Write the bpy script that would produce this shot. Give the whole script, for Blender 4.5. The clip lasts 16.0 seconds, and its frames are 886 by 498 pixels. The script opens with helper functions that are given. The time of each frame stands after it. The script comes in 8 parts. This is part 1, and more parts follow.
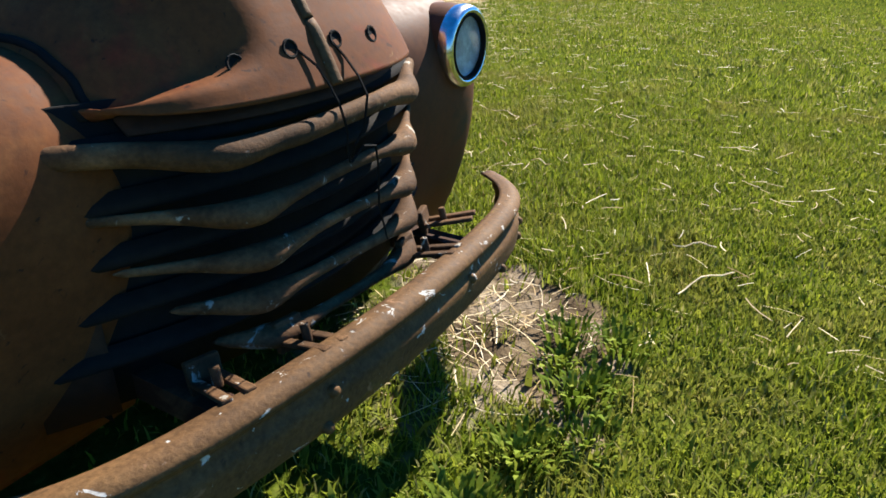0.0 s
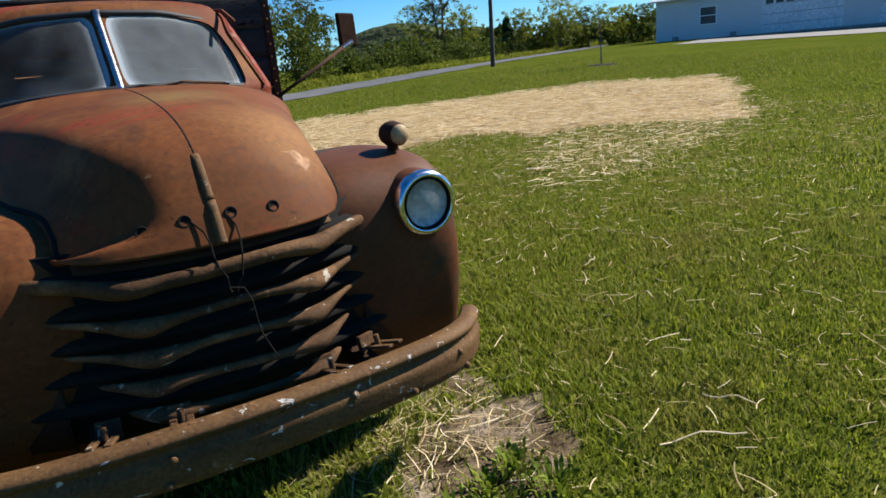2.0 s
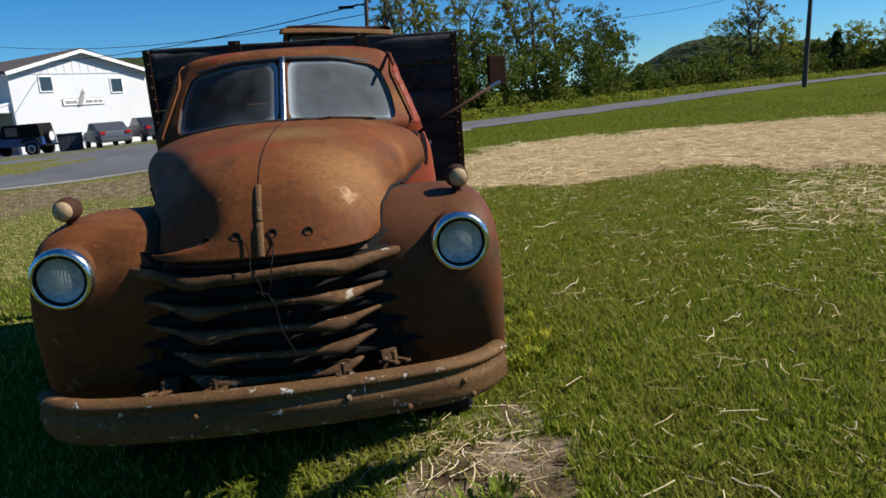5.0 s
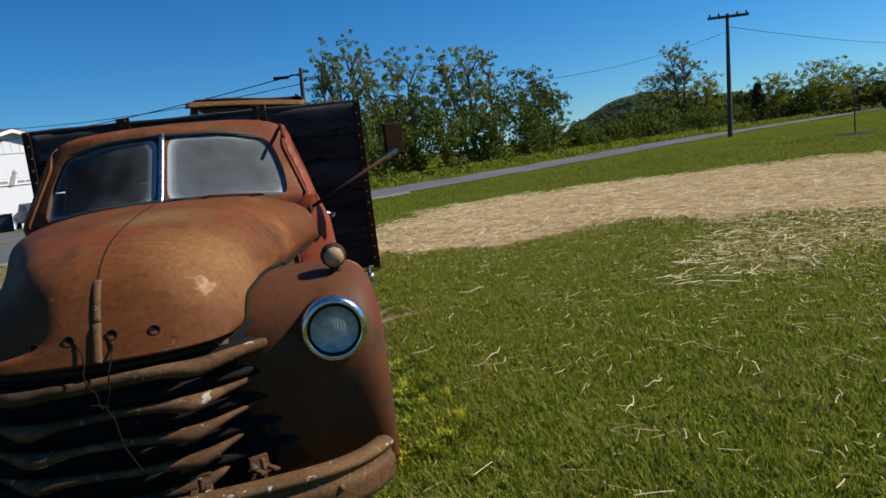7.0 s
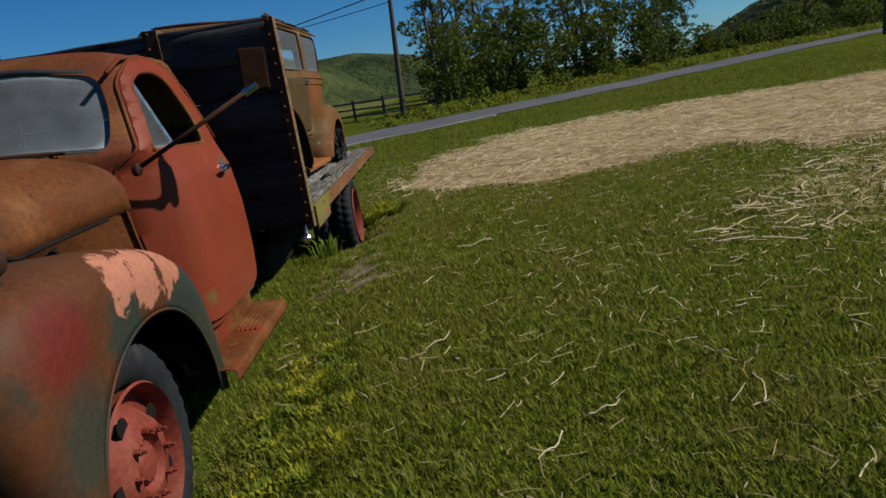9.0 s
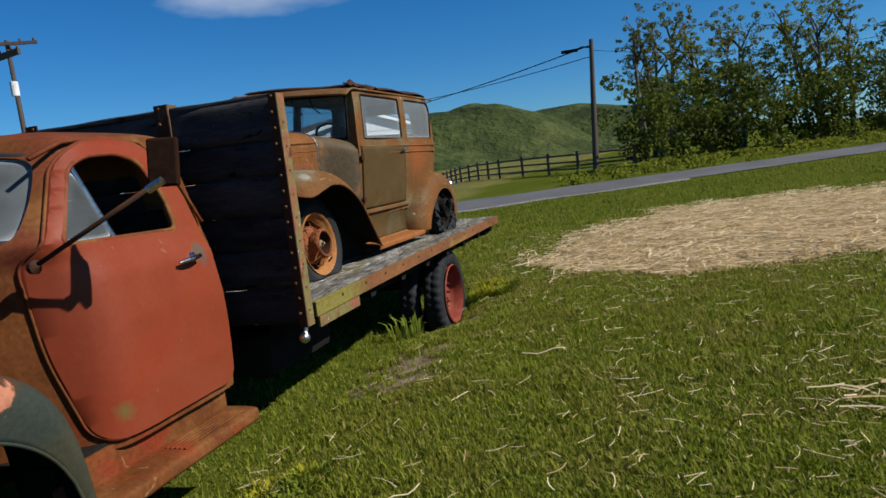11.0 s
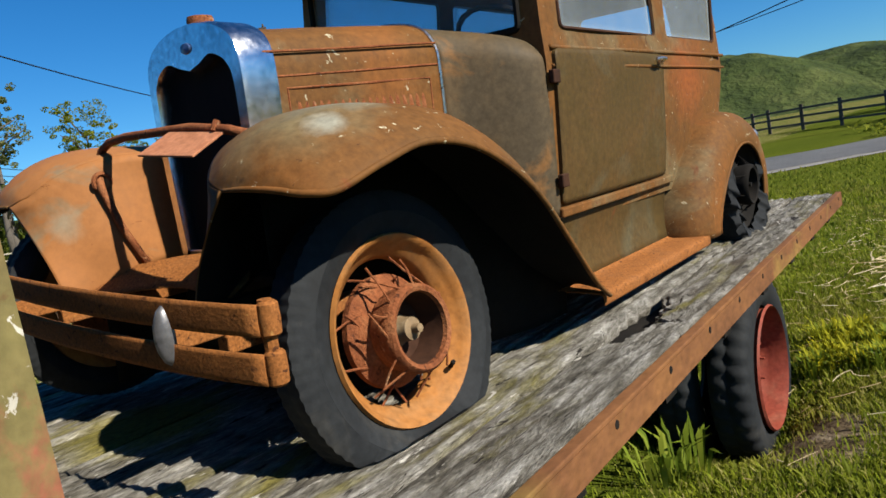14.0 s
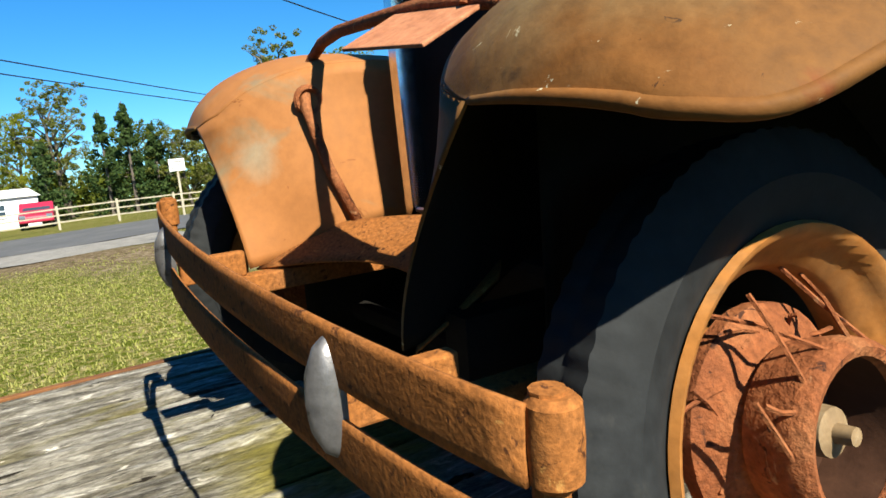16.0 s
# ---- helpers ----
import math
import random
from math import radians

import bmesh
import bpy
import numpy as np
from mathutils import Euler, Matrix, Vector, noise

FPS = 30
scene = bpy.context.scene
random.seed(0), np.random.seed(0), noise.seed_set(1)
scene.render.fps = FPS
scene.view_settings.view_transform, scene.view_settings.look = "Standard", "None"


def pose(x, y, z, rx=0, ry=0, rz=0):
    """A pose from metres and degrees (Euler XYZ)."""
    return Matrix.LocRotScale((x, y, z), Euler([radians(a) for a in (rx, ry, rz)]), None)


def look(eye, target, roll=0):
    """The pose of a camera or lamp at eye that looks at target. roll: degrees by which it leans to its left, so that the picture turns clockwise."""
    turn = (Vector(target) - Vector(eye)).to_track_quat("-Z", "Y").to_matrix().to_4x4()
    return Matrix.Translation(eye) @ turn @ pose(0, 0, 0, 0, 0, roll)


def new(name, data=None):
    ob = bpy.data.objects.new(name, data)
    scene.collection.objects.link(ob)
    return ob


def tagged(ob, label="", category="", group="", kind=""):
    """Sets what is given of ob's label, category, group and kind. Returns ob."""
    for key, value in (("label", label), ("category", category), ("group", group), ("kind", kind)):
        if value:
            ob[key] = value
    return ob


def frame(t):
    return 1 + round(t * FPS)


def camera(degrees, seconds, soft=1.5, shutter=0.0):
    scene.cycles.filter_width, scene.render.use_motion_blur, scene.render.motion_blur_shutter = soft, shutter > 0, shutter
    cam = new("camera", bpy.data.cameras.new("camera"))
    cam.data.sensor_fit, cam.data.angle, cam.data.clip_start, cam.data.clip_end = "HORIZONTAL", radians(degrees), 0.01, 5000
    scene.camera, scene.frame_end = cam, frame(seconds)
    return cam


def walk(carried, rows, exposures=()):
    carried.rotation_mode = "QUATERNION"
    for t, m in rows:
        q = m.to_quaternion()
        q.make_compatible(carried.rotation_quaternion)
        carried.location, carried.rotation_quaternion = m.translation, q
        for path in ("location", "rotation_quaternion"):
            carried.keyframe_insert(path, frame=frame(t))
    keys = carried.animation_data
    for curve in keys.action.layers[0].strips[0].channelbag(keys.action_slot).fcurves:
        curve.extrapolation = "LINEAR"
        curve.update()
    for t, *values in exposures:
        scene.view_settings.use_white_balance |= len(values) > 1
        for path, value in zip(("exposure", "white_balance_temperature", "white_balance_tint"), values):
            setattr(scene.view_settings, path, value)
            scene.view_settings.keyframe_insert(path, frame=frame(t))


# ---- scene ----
cam = camera(65.4, 16.0, soft=1.6)
PATH = [
    (0, (-1.106, -0.735, 1.377), (0.4352, 0.2076, 0.5182), 0.01),
    (0.5, (-1.043, -1.067, 1.504), (0.3167, 0.1997, 0.7642), -3.01),
    (1, (-0.929, -1.372, 1.513), (0.3884, -0.0222, 0.8476), -2.02),
    (1.5, (-0.630, -1.619, 1.537), (0.5136, -0.1042, 0.9071), -2.88),
    (2, (-0.446, -1.851, 1.547), (0.5258, -0.1874, 1.0099), -5.62),
    (2.5, (-0.195, -2.043, 1.582), (0.5417, -0.2336, 1.1513), -4.21),
    (3, (0.079, -2.144, 1.619), (0.5902, -0.2573, 1.1975), -4.48),
    (3.5, (0.215, -2.337, 1.601), (0.5801, -0.4168, 1.1752), -2.11),
    (3.7, (0.287, -2.383, 1.610), (0.6321, -0.4692, 1.1436), -2.87),
    (5.8, (0.477, -2.403, 1.630), (0.6475, -0.4382, 1.2968), -4.44),
    (6, (0.523, -2.368, 1.654), (0.7064, -0.3911, 1.4097), -5.09),
    (6.5, (0.654, -2.344, 1.672), (0.8908, -0.3650, 1.5012), -5.00),
    (7, (0.745, -2.202, 1.630), (1.1108, -0.2550, 1.3539), -6.67),
    (7.5, (0.816, -1.992, 1.604), (1.1258, -0.0282, 1.3890), -5.72),
    (8, (1.077, -1.808, 1.539), (1.3011, 0.1489, 1.1944), -8.11),
    (8.5, (1.625, -1.604, 1.542), (1.7649, 0.3305, 1.0552), -9.91),
    (9, (2.072, -1.198, 1.534), (2.0450, 0.7498, 1.0826), -9.27),
    (9.2, (2.278, -1.108, 1.549), (2.1560, 0.8608, 1.2190), -10.80),
    (11.3, (3.137, 0.021, 1.607), (2.5003, 1.9065, 1.4038), -6.70),
    (11.5, (3.072, 0.230, 1.592), (2.4236, 2.1153, 1.4331), -7.36),
    (12, (2.892, 0.886, 1.575), (2.1479, 2.7181, 1.2759), -8.81),
    (12.5, (2.633, 1.528, 1.582), (1.8929, 3.3722, 1.3558), -10.73),
    (13, (2.433, 2.116, 1.561), (1.5546, 3.8862, 1.2567), -9.91),
    (13.5, (2.127, 2.558, 1.522), (1.0883, 4.2557, 1.3219), -10.05),
    (14, (1.885, 2.939, 1.507), (0.6728, 4.5138, 1.2846), -10.07),
    (14.5, (1.649, 3.199, 1.493), (0.2290, 4.5735, 1.1871), -9.89),
    (15, (1.481, 3.291, 1.480), (-0.0773, 4.5240, 1.2543), -8.81),
    (15.5, (1.407, 3.365, 1.480), (-0.2923, 4.3738, 1.1720), -7.50),
    (16, (1.234, 3.407, 1.495), (-0.4365, 4.4769, 1.2399), -6.41),
]
walk(cam, [(t, look(eye, target, roll)) for t, eye, target, roll in PATH],
     exposures=[(0.0, 1.6, 6500, 10), (0.5, 1.5, 6500, 10), (1.5, 1.15, 6500, 10), (2.5, 0.92, 6500, 10), (3.5, 0.82, 6500, 10), (6.5, 0.52, 6500, 10), (8.0, 0.42, 6500, 10), (9.0, -0.03, 6500, 10),
                (11.5, 0.47, 6500, 10), (12.5, 0.64, 6500, 10), (14.0, 0.75, 6800, 8), (14.5, 0.95, 6950, 6), (15.0, 1.32, 7100, 4), (15.5, 1.42, 7100, 4), (16.0, 1.3, 7100, 4)])

# ---- daylight ----
SUN_WAY = Vector((-1.18, 0.0, -1.0)).normalized()
sky_world = bpy.data.worlds.new("sky")
scene.world = sky_world
sky_world.use_nodes = True
wn = sky_world.node_tree
sky = wn.nodes.new("ShaderNodeTexSky")
sky.sky_type = "NISHITA"
sky.sun_disc = False
sky.sun_elevation = math.asin(-SUN_WAY.z)
sky.sun_rotation = math.atan2(-SUN_WAY.x, -SUN_WAY.y)
sky.altitude = 600
sky.air_density, sky.dust_density, sky.ozone_density = 1.0, 0.0, 3.0
deep = wn.nodes.new("ShaderNodeHueSaturation")
deep.inputs["Saturation"].default_value = 1.12
clear = wn.nodes.new("ShaderNodeMix")
clear.data_type, clear.blend_type = "RGBA", "MULTIPLY"
clear.inputs["Factor"].default_value = 1.0
clear.inputs[7].default_value = (0.62, 1.02, 1.42, 1)
wn.links.new(sky.outputs[0], clear.inputs[6])
wn.links.new(clear.outputs[2], deep.inputs["Color"])
# one thin fair-weather cloud, low over the hills
wtc = wn.nodes.new("ShaderNodeTexCoord")
az, el = radians(-28.5), radians(14.6)
CLOUD_AXES = [(math.cos(az), -math.sin(az), 0.0), (-math.sin(az) * math.sin(el), -math.cos(az) * math.sin(el), math.cos(el)), (math.sin(az) * math.cos(el), math.cos(az) * math.cos(el), math.sin(el))]


def w_math(op, a, b, c=0.0):
    n = wn.nodes.new("ShaderNodeMath")
    n.operation = op
    for i, v in enumerate((a, b, c)):
        if isinstance(v, (int, float)):
            n.inputs[i].default_value = v
        else:
            wn.links.new(v, n.inputs[i])
    return n.outputs[0]


def w_dot(axis):
    n = wn.nodes.new("ShaderNodeVectorMath")
    n.operation = "DOT_PRODUCT"
    wn.links.new(wtc.outputs["Generated"], n.inputs[0])
    n.inputs[1].default_value = axis
    return n.outputs["Value"]


along, across, ahead = (w_dot(a) for a in CLOUD_AXES)
wmap = wn.nodes.new("ShaderNodeMapping")
wmap.inputs["Scale"].default_value = (9, 9, 26)
wn.links.new(wtc.outputs["Generated"], wmap.inputs["Vector"])
wns = wn.nodes.new("ShaderNodeTexNoise")
wns.inputs["Scale"].default_value, wns.inputs["Detail"].default_value = 1.0, 6.0
wn.links.new(wmap.outputs[0], wns.inputs["Vector"])
across = w_math("MULTIPLY_ADD", along, -0.06, across)
oval = w_math("ADD", w_math("POWER", w_math("DIVIDE", along, 0.165), 2.0), w_math("POWER", w_math("DIVIDE", across, 0.030), 2.0))
veil = w_math("MULTIPLY", w_math("SUBTRACT", w_math("MULTIPLY_ADD", wns.outputs["Fac"], 2.6, -0.45), oval), w_math("GREATER_THAN", ahead, 0.5))
fade = wn.nodes.new("ShaderNodeMapRange")
fade.inputs["From Min"].default_value, fade.inputs["From Max"].default_value, fade.inputs["To Max"].default_value = 0.0, 1.3, 0.42
wn.links.new(veil, fade.inputs["Value"])
wmix = wn.nodes.new("ShaderNodeMix")
wmix.data_type = "RGBA"
wn.links.new(fade.outputs[0], wmix.inputs["Factor"])
wn.links.new(deep.outputs[0], wmix.inputs[6])
wmix.inputs[7].default_value = (12.0, 12.6, 13.2, 1)
wn.links.new(wmix.outputs[2], wn.nodes["Background"].inputs[0])
wn.nodes["Background"].inputs[1].default_value = 0.05
sun = new("sun", bpy.data.lights.new("sun", "SUN"))
sun.data.energy, sun.data.angle, sun.data.color = 5.0, radians(0.55), (1.0, 0.94, 0.85)
sun.matrix_world = look((30, 8, 40), Vector((30, 8, 40)) + SUN_WAY)


# ---- materials ----
def surface(name, stops, scale=3.0, rough=0.75, metal=0.0, bump=0.25, fine=45.0, stretch=(1, 1, 1), patches=(), spread=0.35,
            depth=0.004, rand=0.0, spots=(), mottle=0.28, gloss=0.14):
    """A weathered surface: a coarse noise through colour stops, patches of other colours with edges of their own, fine grain and relief."""
    m = bpy.data.materials.new(name)
    m.use_nodes = True
    nt = m.node_tree
    N, L = nt.nodes, nt.links
    bsdf = N["Principled BSDF"]
    tc, mp = N.new("ShaderNodeTexCoord"), N.new("ShaderNodeMapping")
    mp.inputs["Scale"].default_value = stretch
    L.new(tc.outputs["Object"], mp.inputs["Vector"])
    vec = mp.outputs[0]

    def noise_node(sc, det, dist=0.0):
        n = N.new("ShaderNodeTexNoise")
        n.inputs["Scale"].default_value, n.inputs["Detail"].default_value, n.inputs["Distortion"].default_value = sc, det, dist
        n.inputs["Roughness"].default_value = 0.62
        L.new(vec, n.inputs["Vector"])
        return n.outputs["Fac"]

    coarse = noise_node(scale, 6, 0.4)
    grain = noise_node(fine, 4)
    ramp = N.new("ShaderNodeValToRGB")
    while len(ramp.color_ramp.elements) < len(stops):
        ramp.color_ramp.elements.new(0.5)
    for el, (i, col) in zip(ramp.color_ramp.elements, enumerate(stops)):
        el.position = 0.5 + spread * (i / max(1, len(stops) - 1) - 0.5) * 2 * 0.75
        el.color = (*col, 1)
    L.new(coarse, ramp.inputs[0])
    colour = ramp.outputs[0]
    for col, sc, at, soft in patches:
        mask = N.new("ShaderNodeMapRange")
        mask.inputs["From Min"].default_value, mask.inputs["From Max"].default_value = at - soft, at + soft
        L.new(noise_node(sc, 8, 0.8), mask.inputs["Value"])
        mix = N.new("ShaderNodeMix")
        mix.data_type = "RGBA"
        L.new(mask.outputs[0], mix.inputs["Factor"])
        L.new(colour, mix.inputs[6])
        mix.inputs[7].default_value = (*col, 1)
        colour = mix.outputs[2]
    for col, centre, radius, soft, ragged, sc in spots:
        far = N.new("ShaderNodeVectorMath")
        far.operation = "DISTANCE"
        L.new(tc.outputs["Object"], far.inputs[0])
        far.inputs[1].default_value = centre
        rag = N.new("ShaderNodeMath")
        rag.operation = "MULTIPLY_ADD"
        L.new(noise_node(sc, 6, 0.6), rag.inputs[0])
        rag.inputs[1].default_value = -ragged
        L.new(far.outputs["Value"], rag.inputs[2])
        mask = N.new("ShaderNodeMapRange")
        mask.inputs["From Min"].default_value, mask.inputs["From Max"].default_value = radius - ragged * 0.5 + soft, radius - ragged * 0.5 - soft
        L.new(rag.outputs[0], mask.inputs["Value"])
        mix = N.new("ShaderNodeMix")
        mix.data_type = "RGBA"
        L.new(mask.outputs[0], mix.inputs["Factor"])
        L.new(colour, mix.inputs[6])
        mix.inputs[7].default_value = (*col, 1)
        colour = mix.outputs[2]
    vary = N.new("ShaderNodeMapRange")
    vary.inputs["From Min"].default_value, vary.inputs["From Max"].default_value = 0.25, 0.75
    vary.inputs["To Min"].default_value, vary.inputs["To Max"].default_value = 1 - mottle, 1 + mottle
    L.new(grain, vary.inputs["Value"])
    val = vary.outputs[0]
    if rand:
        info = N.new("ShaderNodeObjectInfo")
        rr = N.new("ShaderNodeMapRange")
        rr.inputs["To Min"].default_value, rr.inputs["To Max"].default_value = 1 - rand, 1 + rand
        L.new(info.outputs["Random"], rr.inputs["Value"])
        mul = N.new("ShaderNodeMath")
        mul.operation = "MULTIPLY"
        L.new(val, mul.inputs[0])
        L.new(rr.outputs[0], mul.inputs[1])
        val = mul.outputs[0]
    hsv = N.new("ShaderNodeHueSaturation")
    L.new(colour, hsv.inputs["Color"])
    L.new(val, hsv.inputs["Value"])
    L.new(hsv.outputs[0], bsdf.inputs["Base Color"])
    bsdf.inputs["Metallic"].default_value = metal
    bsdf.inputs["Specular IOR Level"].default_value = gloss
    rr = N.new("ShaderNodeMapRange")
    rr.inputs["To Min"].default_value, rr.inputs["To Max"].default_value = max(0.02, rough - 0.12), min(1, rough + 0.12)
    L.new(grain, rr.inputs["Value"])
    L.new(rr.outputs[0], bsdf.inputs["Roughness"])
    if bump:
        add = N.new("ShaderNodeMath")
        add.operation = "MULTIPLY_ADD"
        L.new(coarse, add.inputs[0])
        add.inputs[1].default_value = 0.6
        L.new(grain, add.inputs[2])
        bp = N.new("ShaderNodeBump")
        bp.inputs["Strength"].default_value, bp.inputs["Distance"].default_value = bump, depth
        L.new(add.outputs[0], bp.inputs["Height"])
        L.new(bp.outputs[0], bsdf.inputs["Normal"])
    return m


def plain(name, col, rough=0.5, metal=0.0, **more):
    m = bpy.data.materials.new(name)
    m.use_nodes = True
    b = m.node_tree.nodes["Principled BSDF"]
    b.inputs["Base Color"].default_value = (*col, 1)
    b.inputs["Roughness"].default_value, b.inputs["Metallic"].default_value = rough, metal
    for key, value in more.items():
        b.inputs[key.replace("_", " ")].default_value = value
    return m


def leafy(name, stops, through_leaf=0.3, dry=None):
    """Foliage: a colour for each leaf, a little light let through."""
    m = bpy.data.materials.new(name)
    m.use_nodes = True
    nt = m.node_tree
    b = nt.nodes["Principled BSDF"]
    geo, ramp = nt.nodes.new("ShaderNodeNewGeometry"), nt.nodes.new("ShaderNodeValToRGB")
    while len(ramp.color_ramp.elements) < len(stops):
        ramp.color_ramp.elements.new(0.5)
    for el, (i, col) in zip(ramp.color_ramp.elements, enumerate(stops)):
        el.position, el.color = i / (len(stops) - 1), (*col, 1)
    nt.links.new(geo.outputs["Random Per Island"], ramp.inputs[0])
    tone = ramp.outputs[0]
    if dry:
        tc, nz, mr, mx = (nt.nodes.new("ShaderNode" + k) for k in ("TexCoord", "TexNoise", "MapRange", "Mix"))
        nt.links.new(tc.outputs["Object"], nz.inputs["Vector"])
        nz.inputs["Scale"].default_value, nz.inputs["Detail"].default_value = 1.9, 7.0
        mr.inputs["From Min"].default_value, mr.inputs["From Max"].default_value, mr.inputs["To Max"].default_value = 0.48, 0.70, 0.6
        nt.links.new(nz.outputs["Fac"], mr.inputs["Value"])
        mx.data_type = "RGBA"
        nt.links.new(mr.outputs[0], mx.inputs["Factor"])
        nt.links.new(tone, mx.inputs[6])
        mx.inputs[7].default_value = (*dry, 1)
        tone = mx.outputs[2]
    nt.links.new(tone, b.inputs["Base Color"])
    b.inputs["Roughness"].default_value = 0.6
    b.inputs["Specular IOR Level"].default_value = 0.06
    tr, mixs = nt.nodes.new("ShaderNodeBsdfTranslucent"), nt.nodes.new("ShaderNodeMixShader")
    nt.links.new(tone, tr.inputs[0])
    mixs.inputs[0].default_value = through_leaf
    nt.links.new(b.outputs[0], mixs.inputs[1])
    nt.links.new(tr.outputs[0], mixs.inputs[2])
    nt.links.new(mixs.outputs[0], nt.nodes["Material Output"].inputs[0])
    return m


RUST = surface("rust_red", [(0.064, 0.021, 0.007), (0.117, 0.038, 0.010), (0.152, 0.053, 0.015)], 2.2, 0.72, bump=0.15,
               patches=[((0.175, 0.072, 0.022), 1.5, 0.585, 0.06), ((0.080, 0.030, 0.011), 2.3, 0.62, 0.06), ((0.17, 0.029, 0.010), 1.9, 0.60, 0.05), ((0.26, 0.14, 0.06), 6.5, 0.71, 0.03), ((0.05, 0.018, 0.008), 34.0, 0.66, 0.02)],
               spots=[((0.195, 0.092, 0.031), (0.32, 0.60, 1.28), 0.20, 0.12, 0.2, 5), ((0.150, 0.084, 0.027), (0.10, 1.0, 1.47), 0.16, 0.12, 0.3, 6), ((0.34, 0.20, 0.11), (0.345, 0.37, 1.27), 0.035, 0.015, 0.17, 26),
                      ((0.285, 0.149, 0.074), (-0.05, 0.62, 1.32), 0.04, 0.02, 0.12, 14), ((0.125, 0.033, 0.012), (0.75, 2.2, 1.95), 0.25, 0.06, 0.3, 7),
                      ((0.145, 0.036, 0.016), (0.74, 1.85, 1.4), 0.18, 0.05, 0.3, 7)])
RUST_DARK = surface("rust_dark", [(0.026, 0.014, 0.009), (0.043, 0.019, 0.011), (0.062, 0.029, 0.014)], 4.0, 0.8,
                    patches=[((0.096, 0.058, 0.029), 6.0, 0.66, 0.05)])
RUST_BUMPER = surface("rust_bumper", [(0.062, 0.032, 0.013), (0.105, 0.055, 0.022), (0.145, 0.080, 0.031)], 5.0, 0.7,
                      bump=0.4, fine=80, mottle=0.4, patches=[((0.17, 0.105, 0.022), 4.0, 0.64, 0.04), ((0.04, 0.022, 0.012), 22.0, 0.66, 0.03), ((0.42, 0.41, 0.37), 21.0, 0.645, 0.012), ((0.24, 0.13, 0.07), 9.0, 0.66, 0.03)])
RUST_GRILLE = surface("rust_grille", [(0.030, 0.016, 0.008), (0.080, 0.041, 0.018), (0.150, 0.080, 0.036)], 7.0, 0.8, bump=0.5, fine=90, mottle=0.4,
                      patches=[((0.30, 0.27, 0.22), 16.0, 0.635, 0.015), ((0.15, 0.085, 0.04), 5.0, 0.62, 0.04)])
DOOR_RED = surface("faded_red_paint", [(0.150, 0.030, 0.013), (0.190, 0.037, 0.016), (0.205, 0.047, 0.023)], 1.6, 0.5, bump=0.05, mottle=0.08,
                   patches=[((0.134, 0.084, 0.028), 5.0, 0.72, 0.03), ((0.067, 0.078, 0.061), 2.3, 0.73, 0.03), ((0.21, 0.035, 0.014), 1.1, 0.56, 0.10), ((0.30, 0.11, 0.06), 9.0, 0.71, 0.02)],
                   spots=[((0.122, 0.095, 0.028), (0.84, 2.1, 0.72), 0.04, 0.02, 0.08, 12), ((0.067, 0.084, 0.067), (0.84, 2.75, 1.3), 0.05, 0.02, 0.1, 14)])
FENDER_RED = surface("fender_paint", [(0.066, 0.025, 0.009), (0.094, 0.034, 0.013), (0.090, 0.042, 0.017)], 2.6, 0.6, bump=0.1, mottle=0.22,
                     patches=[((0.038, 0.032, 0.020), 2.6, 0.62, 0.06)],
                     spots=[((0.116, 0.020, 0.012), (0.94, 0.62, 1.0), 0.14, 0.04, 0.2, 8), ((0.032, 0.040, 0.032), (0.95, 1.55, 0.85), 0.20, 0.05, 0.2, 6), ((0.032, 0.038, 0.029), (0.95, 1.0, 0.93), 0.14, 0.04, 0.2, 7),
                            ((0.042, 0.042, 0.027), (0.95, 1.70, 0.55), 0.24, 0.05, 0.2, 6), ((0.038, 0.038, 0.026), (0.97, 0.62, 0.72), 0.16, 0.06, 0.2, 6), ((0.129, 0.026, 0.013), (0.97, 0.78, 0.62), 0.07, 0.02, 0.12, 8),
                            ((0.40, 0.165, 0.10), (0.92, 1.02, 1.08), 0.105, 0.006, 0.18, 13), ((0.40, 0.165, 0.10), (0.93, 1.20, 1.05), 0.12, 0.006, 0.18, 13), ((0.38, 0.155, 0.09), (0.92, 1.40, 1.03), 0.105, 0.006, 0.18, 13)])
ORANGE = surface("orange_rust", [(0.086, 0.047, 0.018), (0.130, 0.057, 0.016), (0.156, 0.068, 0.020)], 2.6, 0.7,
                 patches=[((0.140, 0.106, 0.054), 2.1, 0.585, 0.08), ((0.122, 0.031, 0.011), 5.0, 0.68, 0.04), ((0.175, 0.068, 0.018), 1.4, 0.60, 0.07), ((0.07, 0.03, 0.012), 11.0, 0.68, 0.03), ((0.42, 0.38, 0.26), 34.0, 0.665, 0.010), ((0.05, 0.022, 0.01), 50.0, 0.70, 0.015)],
                 spots=[((0.150, 0.112, 0.056), (0.62, -0.06, 0.82), 0.13, 0.07, 0.25, 6), ((0.244, 0.234, 0.183), (0.70, -0.06, 0.80), 0.035, 0.02, 0.06, 16), ((0.163, 0.147, 0.102), (0.60, 0.05, 0.84), 0.08, 0.05, 0.2, 9),
                        ((0.229, 0.214, 0.152), (-0.36, -0.15, 0.63), 0.04, 0.02, 0.05, 16), ((0.211, 0.066, 0.019), (0.59, 2.3, 0.9), 0.16, 0.12, 0.35, 5)])
